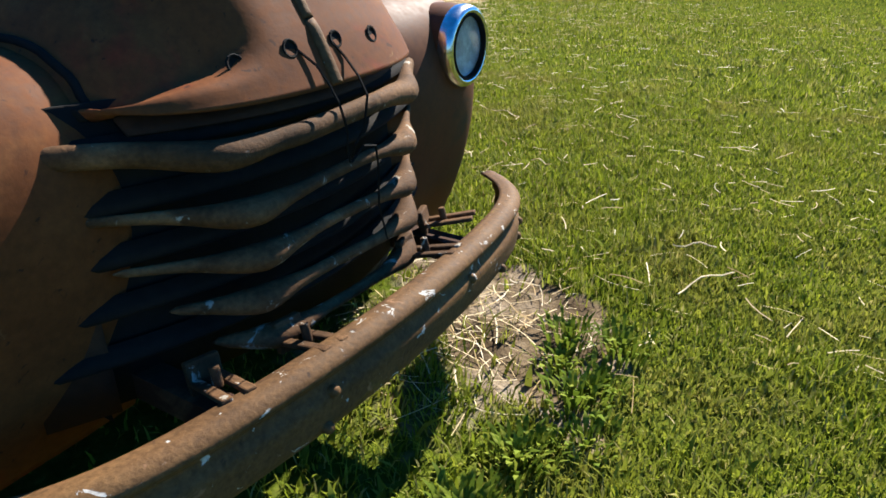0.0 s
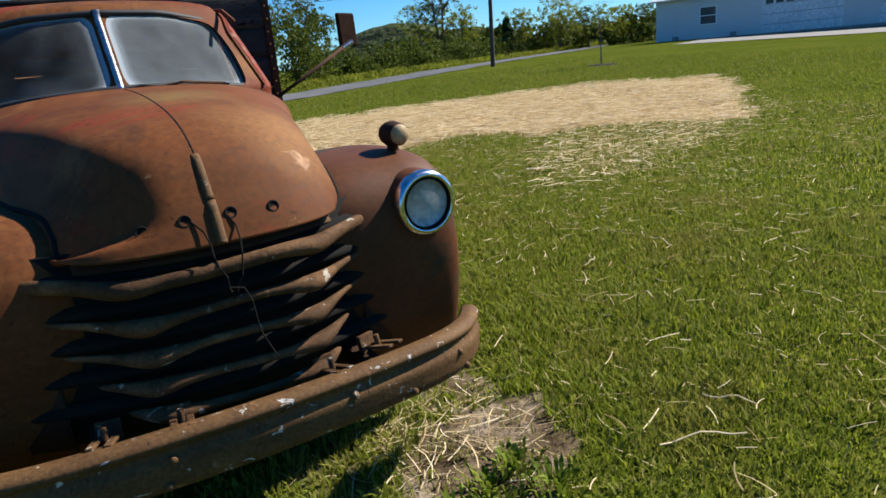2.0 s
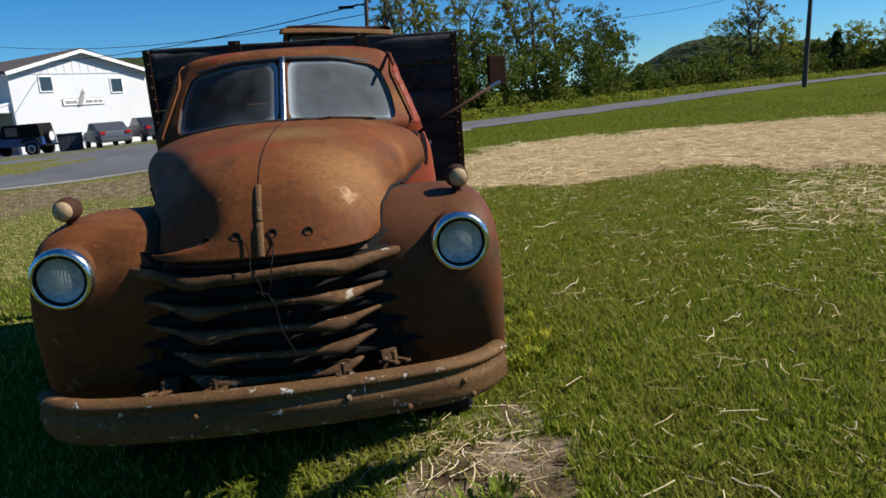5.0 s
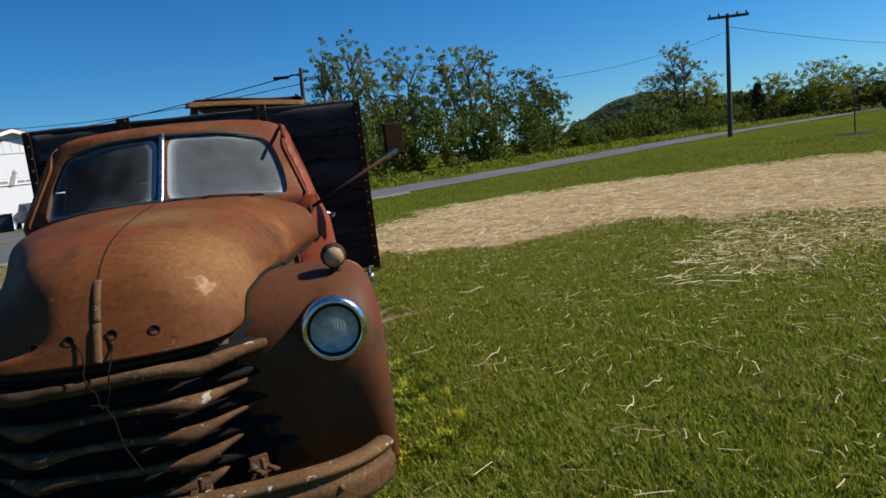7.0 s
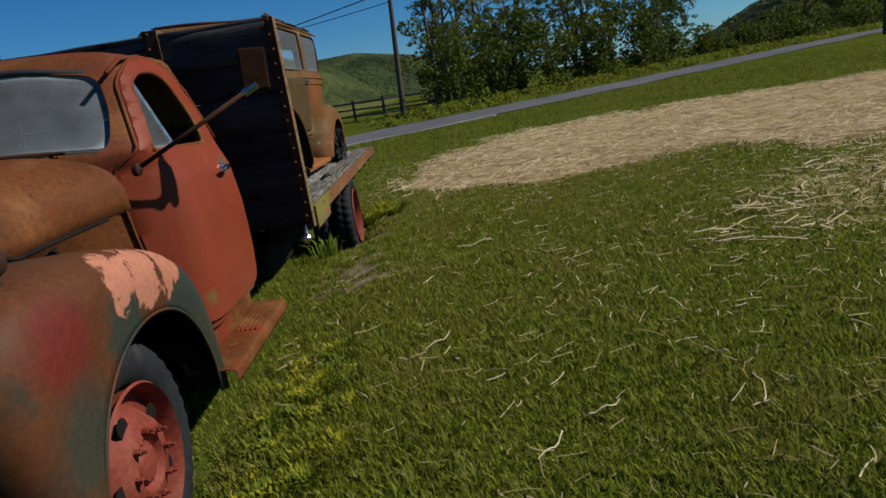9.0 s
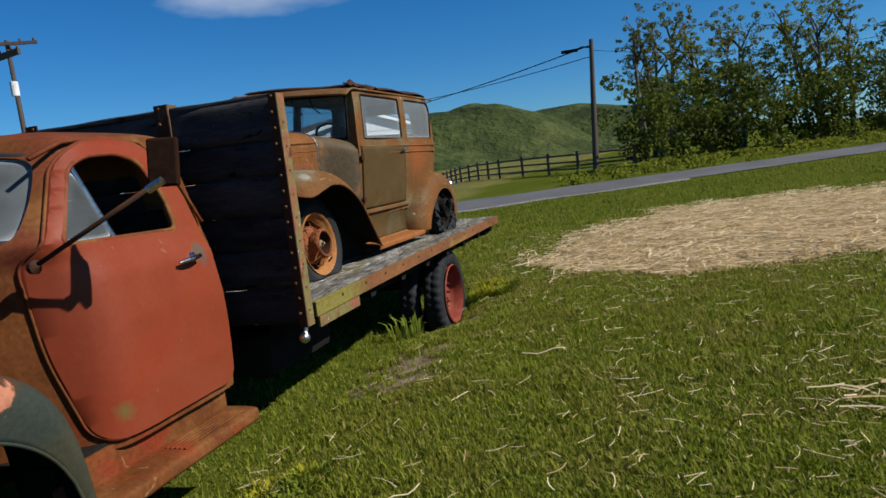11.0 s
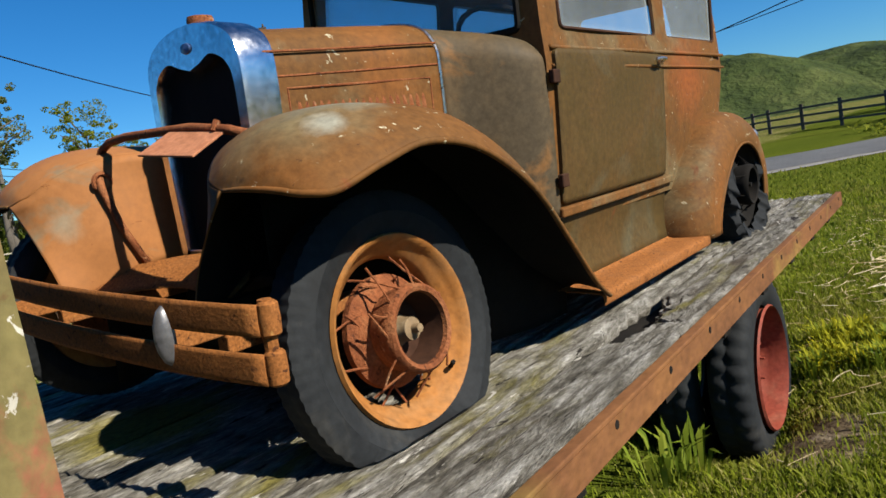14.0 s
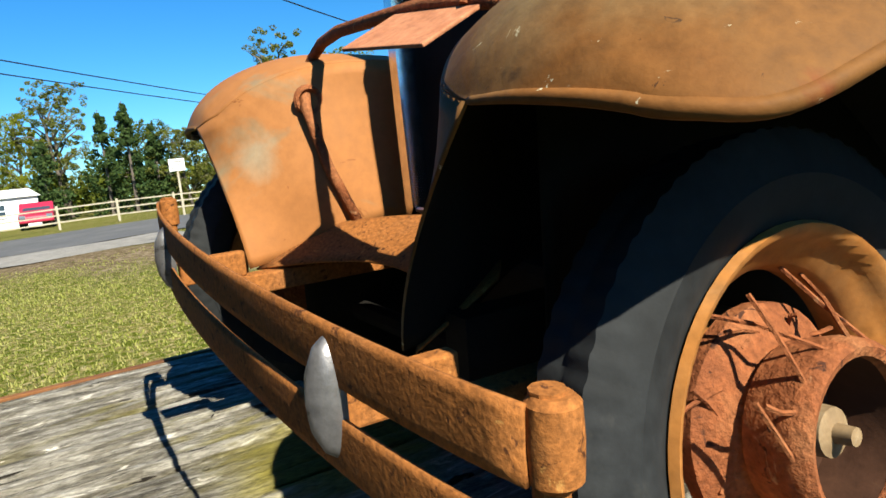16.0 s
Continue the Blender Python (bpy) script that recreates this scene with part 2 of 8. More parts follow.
# Far front wing and skirt: a brighter, more even orange than the body's.
BRIGHT_ORANGE = surface("bright_orange", [(0.22, 0.090, 0.030), (0.28, 0.115, 0.038), (0.31, 0.135, 0.050)], 2.0, 0.65, bump=0.06, mottle=0.12,
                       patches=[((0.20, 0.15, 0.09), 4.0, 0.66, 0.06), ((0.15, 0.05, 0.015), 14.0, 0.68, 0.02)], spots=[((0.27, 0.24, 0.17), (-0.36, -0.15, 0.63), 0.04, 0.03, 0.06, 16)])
ORANGE_DOOR = surface("olive_rust_door", [(0.052, 0.038, 0.012), (0.074, 0.046, 0.016), (0.100, 0.050, 0.016)], 1.5, 0.6, bump=0.12,
                      patches=[((0.086, 0.077, 0.045), 1.9, 0.62, 0.1), ((0.150, 0.030, 0.012), 4.0, 0.70, 0.05)])
COWL_GREY = surface("grey_olive_cowl", [(0.058, 0.046, 0.030), (0.078, 0.058, 0.034), (0.112, 0.066, 0.027)], 2.4, 0.6, bump=0.12,
                    patches=[((0.211, 0.099, 0.031), 3.2, 0.62, 0.06)])
ORANGE_DEEP = surface("deep_orange_rust", [(0.17, 0.062, 0.018), (0.25, 0.094, 0.026), (0.22, 0.092, 0.034)], 7.0, 0.85, fine=150, bump=0.35, mottle=0.5, patches=[((0.07, 0.026, 0.011), 60.0, 0.62, 0.03), ((0.36, 0.18, 0.055), 45.0, 0.67, 0.03)])
RUST_FLAKY = surface("flaky_rust", [(0.11, 0.036, 0.016), (0.20, 0.066, 0.026), (0.27, 0.115, 0.05)], 12.0, 0.85, bump=0.8, fine=110, depth=0.006, mottle=0.4, patches=[((0.30, 0.17, 0.09), 17.0, 0.66, 0.02), ((0.05, 0.02, 0.012), 26.0, 0.63, 0.02)])
RIM_ORANGE = surface("rim_paint", [(0.245, 0.088, 0.024), (0.313, 0.129, 0.034), (0.272, 0.150, 0.068)], 5.0, 0.65, bump=0.15)
WHEEL_RED = surface("wheel_red", [(0.146, 0.029, 0.019), (0.205, 0.044, 0.027), (0.220, 0.078, 0.049)], 6.0, 0.6)
RUBBER = surface("old_rubber", [(0.011, 0.012, 0.013), (0.018, 0.020, 0.022), (0.027, 0.030, 0.032)], 3.0, 0.75, bump=0.15,
                 patches=[((0.054, 0.051, 0.045), 2.5, 0.68, 0.08)])
# Black for grimy and dark parts; also painted shade under wings and in recesses.
BLACK = surface("black_grime_and_shade", [(0.006, 0.0055, 0.005), (0.010, 0.009, 0.008), (0.016, 0.013, 0.010)], 5.0, 0.95)
TAR_WOOD = surface("tarred_boards", [(0.016, 0.016, 0.017), (0.034, 0.034, 0.036), (0.060, 0.060, 0.062)], 2.6, 0.85, stretch=(0.8, 3, 4), bump=0.5, fine=40, depth=0.005, mottle=0.35, gloss=0.10,
                   rand=0.45, patches=[((0.055, 0.056, 0.058), 2.4, 0.62, 0.08), ((0.005, 0.005, 0.005), 5.0, 0.64, 0.02), ((0.34, 0.34, 0.34), 7.0, 0.725, 0.006)])
GREY_WOOD = surface("weathered_deck", [(0.030, 0.027, 0.022), (0.115, 0.106, 0.088), (0.215, 0.205, 0.182), (0.34, 0.33, 0.305)], 7.0, 0.9, stretch=(5.0, 1.15, 5.0), bump=1.0,
                    fine=42, depth=0.010, mottle=0.5, patches=[((0.13, 0.115, 0.035), 0.9, 0.59, 0.06), ((0.075, 0.062, 0.048), 1.3, 0.62, 0.04), ((0.016, 0.013, 0.011), 4.5, 0.645, 0.012),
                                                   ((0.46, 0.44, 0.40), 6.5, 0.655, 0.02)], rand=0.2, spread=0.26,
                    spots=[((0.19, 0.165, 0.04), (-0.06, 3.93, 0.93), 0.22, 0.08, 0.25, 3)])
STEEL_POST = surface("painted_angle_iron", [(0.112, 0.040, 0.024), (0.152, 0.120, 0.048), (0.176, 0.160, 0.056)], 3.0, 0.7, stretch=(1, 1, 0.8),
                     patches=[((0.240, 0.080, 0.048), 5.0, 0.6, 0.05), ((0.10, 0.028, 0.014), 9.0, 0.62, 0.03), ((0.46, 0.43, 0.36), 24.0, 0.665, 0.012), ((0.03, 0.02, 0.015), 34.0, 0.68, 0.012)])
CHROME = surface("chrome", [(0.5, 0.5, 0.51), (0.64, 0.65, 0.66), (0.72, 0.72, 0.72)], 9.0, 0.22, metal=1.0, bump=0.04)
DULL_CHROME = surface("dull_nickel", [(0.35, 0.35, 0.35), (0.5, 0.5, 0.5), (0.62, 0.62, 0.62)], 6.0, 0.3, metal=1.0, bump=0.05)
LAMP_GLASS = bpy.data.materials.new("lamp_glass")
LAMP_GLASS.use_nodes = True
lgt = LAMP_GLASS.node_tree
lg_see, lg_mix, lg_wave, lg_bump = (lgt.nodes.new("ShaderNode" + k) for k in ("BsdfTransparent", "MixShader", "TexWave", "Bump"))
lgt.nodes["Principled BSDF"].inputs["Base Color"].default_value = (0.42, 0.45, 0.47, 1)
lgt.nodes["Principled BSDF"].inputs["Roughness"].default_value = 0.10
lg_see.inputs[0].default_value = (0.92, 0.95, 0.97, 1)
lg_tc = lgt.nodes.new("ShaderNodeTexCoord")
lgt.links.new(lg_tc.outputs["Object"], lg_wave.inputs["Vector"])
lg_wave.inputs["Scale"].default_value = 26
lg_wave.inputs["Distortion"].default_value = 1.5
lg_bump.inputs["Distance"].default_value = 0.006
lgt.links.new(lg_wave.outputs["Fac"], lg_bump.inputs["Height"])
lgt.links.new(lg_bump.outputs[0], lgt.nodes["Principled BSDF"].inputs["Normal"])
lg_mix.inputs[0].default_value = 0.34
lgt.links.new(lg_see.outputs[0], lg_mix.inputs[1])
lgt.links.new(lgt.nodes["Principled BSDF"].outputs[0], lg_mix.inputs[2])
lgt.links.new(lg_mix.outputs[0], lgt.nodes["Material Output"].inputs[0])
REFLECTOR = surface("reflector", [(0.30, 0.31, 0.32), (0.60, 0.62, 0.64), (0.78, 0.80, 0.82)], 16.0, 0.42, metal=1.0, bump=0.6, fine=60, depth=0.004)
WHITE_WALL = surface("white_siding", [(0.56, 0.57, 0.58), (0.60, 0.61, 0.62), (0.62, 0.63, 0.64)], 0.4, 0.6, bump=0.0, fine=2, mottle=0.02)
ROOF_METAL = surface("pale_metal_roof", [(0.5, 0.53, 0.56), (0.6, 0.62, 0.64), (0.66, 0.67, 0.68)], 0.5, 0.4, bump=0.0, fine=6)
ASPHALT = surface("asphalt", [(0.075, 0.077, 0.08), (0.10, 0.102, 0.105), (0.13, 0.13, 0.13)], 0.6, 0.9, fine=20)
BARK = surface("bark", [(0.06, 0.05, 0.04), (0.11, 0.095, 0.08), (0.16, 0.14, 0.12)], 6.0, 0.9, stretch=(3, 3, 0.6))
POLE_WOOD = surface("pole_wood", [(0.05, 0.042, 0.036), (0.08, 0.065, 0.055), (0.11, 0.09, 0.075)], 3.0, 0.9, stretch=(5, 5, 0.4))
FENCE_GREY = surface("fence_wood", [(0.06, 0.05, 0.04), (0.10, 0.085, 0.068), (0.15, 0.128, 0.105)], 4.0, 0.9)
FENCE_PALE = surface("fence_pale", [(0.25, 0.225, 0.17), (0.33, 0.30, 0.23), (0.40, 0.37, 0.29)], 4.0, 0.85)
LEAF_A = leafy("leaf_spring", [(0.085, 0.11, 0.010), (0.16, 0.185, 0.018), (0.26, 0.265, 0.035), (0.12, 0.145, 0.013)], 0.48)
LEAF_PALE = leafy("leaf_pale", [(0.09, 0.11, 0.02), (0.17, 0.18, 0.04), (0.08, 0.10, 0.014), (0.27, 0.26, 0.12)], 0.45)
LEAF_B = leafy("leaf_deep", [(0.040, 0.058, 0.009), (0.072, 0.095, 0.013), (0.125, 0.145, 0.020)])
LEAF_DARK = leafy("leaf_cedar", [(0.022, 0.044, 0.016), (0.042, 0.075, 0.024), (0.066, 0.10, 0.03)])
GRASS_MAT = leafy("grass_blades", [(0.10, 0.135, 0.010), (0.19, 0.235, 0.016), (0.29, 0.315, 0.034), (0.135, 0.18, 0.012), (0.38, 0.33, 0.12)], 0.42, dry=(0.26, 0.225, 0.05))
GRASS_FAR = leafy("distant_grass", [(0.11, 0.14, 0.012), (0.15, 0.18, 0.017), (0.20, 0.215, 0.03), (0.13, 0.16, 0.013)], 0.42, dry=(0.22, 0.20, 0.05))
# Lightened blade colours that imitate front-lit grass beyond the truck.
GRASS_SUNLIT = leafy("sunlit_mown_grass", [(0.20, 0.23, 0.045), (0.29, 0.31, 0.075), (0.38, 0.37, 0.13), (0.24, 0.26, 0.055)], 0.42, dry=(0.34, 0.30, 0.12))
STRAW_MAT = leafy("straw", [(0.28, 0.185, 0.08), (0.58, 0.45, 0.24), (0.78, 0.66, 0.43), (0.42, 0.30, 0.14), (0.84, 0.75, 0.55)])
WEED_MAT = leafy("weeds", [(0.08, 0.12, 0.012), (0.13, 0.18, 0.018), (0.2, 0.23, 0.03)])
FLOWER_MAT = leafy("yellow_flowers", [(0.12, 0.15, 0.012), (0.34, 0.32, 0.02), (0.20, 0.22, 0.016), (0.46, 0.40, 0.02), (0.14, 0.17, 0.014)])


# ---- mesh helpers ----
def part(name, bm, material, parent=None, label="", smooth=None, bevel=0.0, solid=0.0, sub=0):
    me = bpy.data.meshes.new(name)
    bmesh.ops.recalc_face_normals(bm, faces=bm.faces)
    bm.to_mesh(me)
    bm.free()
    ob = new(name, me)
    for mm in (material if isinstance(material, (list, tuple)) else [material]):
        me.materials.append(mm)
    if smooth is not None:
        me.shade_smooth() if smooth >= 180 else me.set_sharp_from_angle(angle=radians(smooth))
    if solid:
        mod = ob.modifiers.new("thick", "SOLIDIFY")
        mod.thickness, mod.offset = solid, 0
    if bevel:
        mod = ob.modifiers.new("round", "BEVEL")
        mod.width, mod.segments, mod.limit_method, mod.angle_limit = bevel, 2, "ANGLE", radians(35)
    if sub:
        mod = ob.modifiers.new("smooth", "SUBSURF")
        mod.levels = mod.render_levels = sub
    if parent:
        ob.parent = parent
    if label:
        ob["label"] = label
    return ob


def box(bm, x0, x1, y0, y1, z0, z1, m=None):
    vs = [bm.verts.new((x, y, z)) for x in (x0, x1) for y in (y0, y1) for z in (z0, z1)]
    for f in ((0, 1, 3, 2), (4, 6, 7, 5), (0, 4, 5, 1), (2, 3, 7, 6), (0, 2, 6, 4), (1, 5, 7, 3)):
        bm.faces.new([vs[i] for i in f])
    if m is not None:
        bmesh.ops.transform(bm, matrix=m, verts=vs)
    return vs


def boxed(*a, **k):
    bm = bmesh.new()
    box(bm, *a, **k)
    return bm


def tube(bm, pts, r, n=8, cap=True):
    """A round bar through points; r is a radius or one for each point."""
    pts = [Vector(p) for p in pts]
    rs = r if isinstance(r, (list, tuple)) else [r] * len(pts)
    rings = []
    ref = None
    for i, p in enumerate(pts):
        d = (pts[min(i + 1, len(pts) - 1)] - pts[max(i - 1, 0)]).normalized()
        if ref is None:
            ref = d.orthogonal().normalized()
        ref = (ref - d * ref.dot(d)).normalized()
        side = d.cross(ref)
        rings.append([bm.verts.new(p + rs[i] * (math.cos(a) * ref + math.sin(a) * side)) for a in (2 * math.pi * k / n for k in range(n))])
    for a, b in zip(rings, rings[1:]):
        for k in range(n):
            bm.faces.new((a[k], a[(k + 1) % n], b[(k + 1) % n], b[k]))
    if cap and n > 2:
        bm.faces.new(rings[0][::-1])
        bm.faces.new(rings[-1])
    return bm


def lathe(bm, profile, centre, axis="x", n=32, squash=None):
    """Turn a profile of (radius, along) round an axis through the centre."""
    rings = []
    for r, h in profile:
        ring = []
        for k in range(n):
            a = 2 * math.pi * k / n
            u, v = r * math.cos(a), r * math.sin(a)
            if squash is not None:
                v = max(v, squash)
            p = {"x": (h, u, v), "y": (u, h, v), "z": (u, v, h)}[axis]
            ring.append(bm.verts.new(Vector(centre) + Vector(p)))
        rings.append(ring)
    for a, b in zip(rings, rings[1:]):
        for k in range(n):
            bm.faces.new((a[k], a[(k + 1) % n], b[(k + 1) % n], b[k]))
    return rings


def sheet(bm, fn, nu, nv, wrap=False):
    """A surface from fn(u, v), u and v from 0 to 1."""
    g = [[bm.verts.new(fn(i / nu, j / nv)) for j in range(nv + (0 if wrap else 1))] for i in range(nu + 1)]
    m = len(g[0])
    for i in range(nu):
        for j in range(m if wrap else m - 1):
            bm.faces.new((g[i][j], g[i + 1][j], g[i + 1][(j + 1) % m], g[i][(j + 1) % m]))
    return g


def spline(pts, t):
    """A smooth line through a few control values, t from 0 to 1."""
    n = len(pts) - 1
    s = min(max(t, 0), 1) * n
    i = min(int(s), n - 1)
    f = s - i
    p = [np.array(pts[min(max(k, 0), n)], float) for k in (i - 1, i, i + 1, i + 2)]
    return 0.5 * (2 * p[1] + (p[2] - p[0]) * f + (2 * p[0] - 5 * p[1] + 4 * p[2] - p[3]) * f * f + (3 * p[1] - p[0] - 3 * p[2] + p[3]) * f ** 3)


def thing(name, label, category, group="", at=None):
    ob = new(name)
    ob.empty_display_size = 0.1
    if at is not None:
        ob.matrix_world = at
    return tagged(ob, label, category, group)


def fast_mesh(name, verts, faces, material, kind=""):
    me = bpy.data.meshes.new(name)
    verts, faces = np.asarray(verts, np.float32), np.asarray(faces, np.int32)
    k = faces.shape[1]
    me.vertices.add(len(verts))
    me.vertices.foreach_set("co", verts.ravel())
    me.loops.add(faces.size)
    me.loops.foreach_set("vertex_index", faces.ravel())
    me.polygons.add(len(faces))
    me.polygons.foreach_set("loop_start", np.arange(0, faces.size, k, dtype=np.int32))
    me.update(calc_edges=True)
    me.materials.append(material)
    ob = new(name, me)
    if kind:
        ob["kind"] = kind
    return ob


# ---- ground ----
STRAW_PLAN = [(1.4, 8.1), (2.2, 7.3), (3.6, 7.0), (6.1, 8.0), (6.4, 6.2), (4.6, 4.6), (4.0, 3.6), (5.2, 3.3), (8.3, 4.5), (11, 6), (15.3, 10), (13.3, 12.9), (7.8, 13.7),
              (5, 13.5), (3.1, 12.9), (1.6, 9.4)]
DIRT_PLAN = [(0.35, -0.30), (0.75, -0.30), (1.15, -0.05), (1.2, 0.32), (0.9, 0.45), (0.5, 0.25)]


def ground_z(x, y):
    x, y = np.asarray(x, float), np.asarray(y, float)
    z = 0.085 + 0.02 * np.clip(y, -12, 32) - 0.022 * np.clip(-x - 2.0, 0, 45) * np.clip((y - 10) / 25, 0, 1) + 0.008 * np.clip(x - 9, 0, 40) \
        - 0.02 * np.clip(y - 20, 0, 30) * np.clip((-x - 6) / 8, 0, 1)
    z = z - 0.16 * np.exp(-((x - 0.3) / 1.1) ** 2) * np.clip((y - 0.6) / 2, 0, 1) * np.clip((9 - y) / 2, 0, 1)
    z = z - 0.17 * np.exp(-((x - 0.98) / 0.26) ** 2 - ((y - 6.25) / 0.45) ** 2) - 0.10 * np.exp(-((x - 0.75) / 0.3) ** 2 - ((y - 1.2) / 0.4) ** 2)
    return z + 0.012 * np.sin(x * 1.7 + 0.6 * y) * np.sin(y * 1.3 - 0.4 * x)


def inside(plan, x, y):
    """How far a place lies inside a closed outline (minus: outside)."""
    x, y = np.asarray(x, float), np.asarray(y, float)
    near, odd = np.full(x.shape, 1e9), np.zeros(x.shape, bool)
    for (ax, ay), (bx, by) in zip(plan, plan[1:] + plan[:1]):
        dx, dy = bx - ax, by - ay
        t = np.clip(((x - ax) * dx + (y - ay) * dy) / (dx * dx + dy * dy), 0, 1)
        near = np.minimum(near, np.hypot(x - ax - t * dx, y - ay - t * dy))
        odd ^= ((ay > y) != (by > y)) & (x < ax + (y - ay) / (dy if dy else 1e-9) * dx)
    return np.where(odd, near, -near)


def ripple(x, y, s):
    return np.sin(x * s + 1.3 * np.sin(y * s * 0.7)) * np.sin(y * s * 1.1 + 1.7 * np.sin(x * s * 0.6 + 2))


def straw_cover(x, y):
    d = inside(STRAW_PLAN, x, y) + 0.25 * ripple(x, y, 2.1) + 0.15 * ripple(x, y, 5.3)
    thin = inside([(3.4, 3.0), (5.5, 2.6), (9.5, 4.2), (7.0, 6.8), (6.2, 7.9), (4.6, 6.0)], x, y) > -0.2
    full = np.clip(d / 0.5 + 0.5, 0, 1)
    return full * np.where(thin & (np.asarray(y) < 6.6), 0.40, 1.0)


def dirt_cover(x, y):
    d = inside(DIRT_PLAN, x, y) + 0.06 * ripple(x, y, 9) + 0.03 * ripple(x, y, 21)
    track = 0.75 - np.hypot((np.asarray(x) - 1.22) / 0.42, (np.asarray(y) - 4.45) / 1.0) + 0.45 * ripple(x, y, 7.3) + 0.35 * ripple(x, y, 17)
    hub = 0.75 - np.hypot((np.asarray(x) - 1.3) / 0.45, (np.asarray(y) - 6.0) / 0.6) + 0.1 * ripple(x, y, 8)
    nose = 0.85 - np.hypot((np.asarray(x) - 0.55) / 0.75, (np.asarray(y) - 0.3) / 0.7) + 0.12 * ripple(x, y, 11)
    soil = 0.8 - np.hypot((np.asarray(x) - 1.02) / 0.22, (np.asarray(y) - 0.62) / 0.40) + 0.12 * ripple(x, y, 12)
    return np.clip(np.maximum.reduce([soil / 0.6, d / 0.08 + 0.5, track / 0.5, hub / 0.5, np.minimum(nose / 0.6, 0.42)]), 0, 1)


def bare_cover(x, y):
    """Dry strip along the near edge of the road, on the lot's side."""
    d = road_near(np.asarray(x)) - np.asarray(y)
    return np.clip(1.3 - np.abs(d - 3.2) / 3.8 + 0.25 * ripple(x, y, 1.9), 0, 1) * np.clip((-0.6 - np.asarray(x)) / 2.5, 0, 1)


def sunlit_cover(x, y):
    """Lawn on the far side of the truck, coloured paler to imitate front lighting."""
    x, y = np.asarray(x, float), np.asarray(y, float)
    return np.clip((-1.5 - x + 0.5 * ripple(x, y, 1.3) + 0.3 * ripple(x, y, 3.7)) / 1.6, 0, 1) * np.clip((y + 3.5 + 0.8 * ripple(x, y, 0.8)) / 4, 0, 1)


def road_near(x):
    return 17.6 + 0.58 * np.asarray(x, float)


def steps(lo, a, b, hi, fine, ratio):
    mid = list(np.arange(a, b + 1e-6, fine))
    s, v = fine, mid[-1]
    while v < hi:
        s *= ratio
        v += s
        mid.append(v)
    s, v = fine, mid[0]
    while v > lo:
        s *= ratio
        v -= s
        mid.insert(0, v)
    return np.array(mid)


gx, gy = steps(-1500, -3, 16, 1500, 0.1, 1.22), steps(-1500, -3, 15, 1500, 0.1, 1.22)
GX, GY = np.meshgrid(gx, gy, indexing="ij")
idx = np.arange(GX.size).reshape(GX.shape)
quads = np.stack([idx[:-1, :-1], idx[1:, :-1], idx[1:, 1:], idx[:-1, 1:]], -1).reshape(-1, 4)

GROUND = bpy.data.materials.new("lawn")
GROUND.use_nodes = True
gt = GROUND.node_tree
gN, gL = gt.nodes, gt.links
gb = gN["Principled BSDF"]
gb.inputs["Roughness"].default_value = 0.9
gb.inputs["Specular IOR Level"].default_value = 0.0
gtc = gN.new("ShaderNodeTexCoord")


def g_noise(scale, detail=5):
    n = gN.new("ShaderNodeTexNoise")
    n.inputs["Scale"].default_value, n.inputs["Detail"].default_value = scale, detail
    gL.new(gtc.outputs["Object"], n.inputs["Vector"])
    return n.outputs["Fac"]


def g_ramp(fac, stops):
    r = gN.new("ShaderNodeValToRGB")
    while len(r.color_ramp.elements) < len(stops):
        r.color_ramp.elements.new(0.5)
    for el, (p, c) in zip(r.color_ramp.elements, stops):
        el.position, el.color = p, (*c, 1)
    gL.new(fac, r.inputs[0])
    return r.outputs[0]


def g_mix(a, b, fac):
    m = gN.new("ShaderNodeMix")
    m.data_type = "RGBA"
    gL.new(fac, m.inputs["Factor"])
    gL.new(a, m.inputs[6])
    gL.new(b, m.inputs[7])
    return m.outputs[2]


def g_cover(name):
    """The attribute, roughened at its edges by a fine noise."""
    at = gN.new("ShaderNodeAttribute")
    at.attribute_name = name
    m = gN.new("ShaderNodeMath")
    m.operation = "MULTIPLY_ADD"
    gL.new(g_noise(14, 6), m.inputs[0])
    m.inputs[1].default_value = 0.9
    gL.new(at.outputs["Fac"], m.inputs[2])
    r = gN.new("ShaderNodeMapRange")
    r.inputs["From Min"].default_value, r.inputs["From Max"].default_value = 0.75, 1.1
    gL.new(m.outputs[0], r.inputs["Value"])
    return r.outputs[0]


g_col = g_ramp(g_noise(0.35, 6), [(0.3, (0.042, 0.058, 0.006)), (0.5, (0.062, 0.080, 0.008)), (0.7, (0.092, 0.096, 0.014))])
g_fine = g_ramp(g_noise(28, 6), [(0.3, (0.028, 0.045, 0.006)), (0.5, (0.07, 0.092, 0.012)), (0.68, (0.13, 0.135, 0.035))])
half = gN.new("ShaderNodeValue")
half.outputs[0].default_value = 0.5
g_col = g_mix(g_col, g_fine, half.outputs[0])
g_straw = g_ramp(g_noise(22, 7), [(0.3, (0.19, 0.13, 0.055)), (0.5, (0.36, 0.27, 0.14)), (0.7, (0.54, 0.45, 0.28))])
g_dirt = g_ramp(g_noise(7, 9), [(0.3, (0.052, 0.037, 0.022)), (0.5, (0.135, 0.100, 0.062)), (0.7, (0.26, 0.21, 0.15))])
g_col = g_mix(g_col, g_straw, g_cover("straw"))
g_col = g_mix(g_col, g_dirt, g_cover("dirt"))
gL.new(g_col, gb.inputs["Base Color"])
gbump = gN.new("ShaderNodeBump")
gbump.inputs["Strength"].default_value, gbump.inputs["Distance"].default_value = 0.6, 0.03
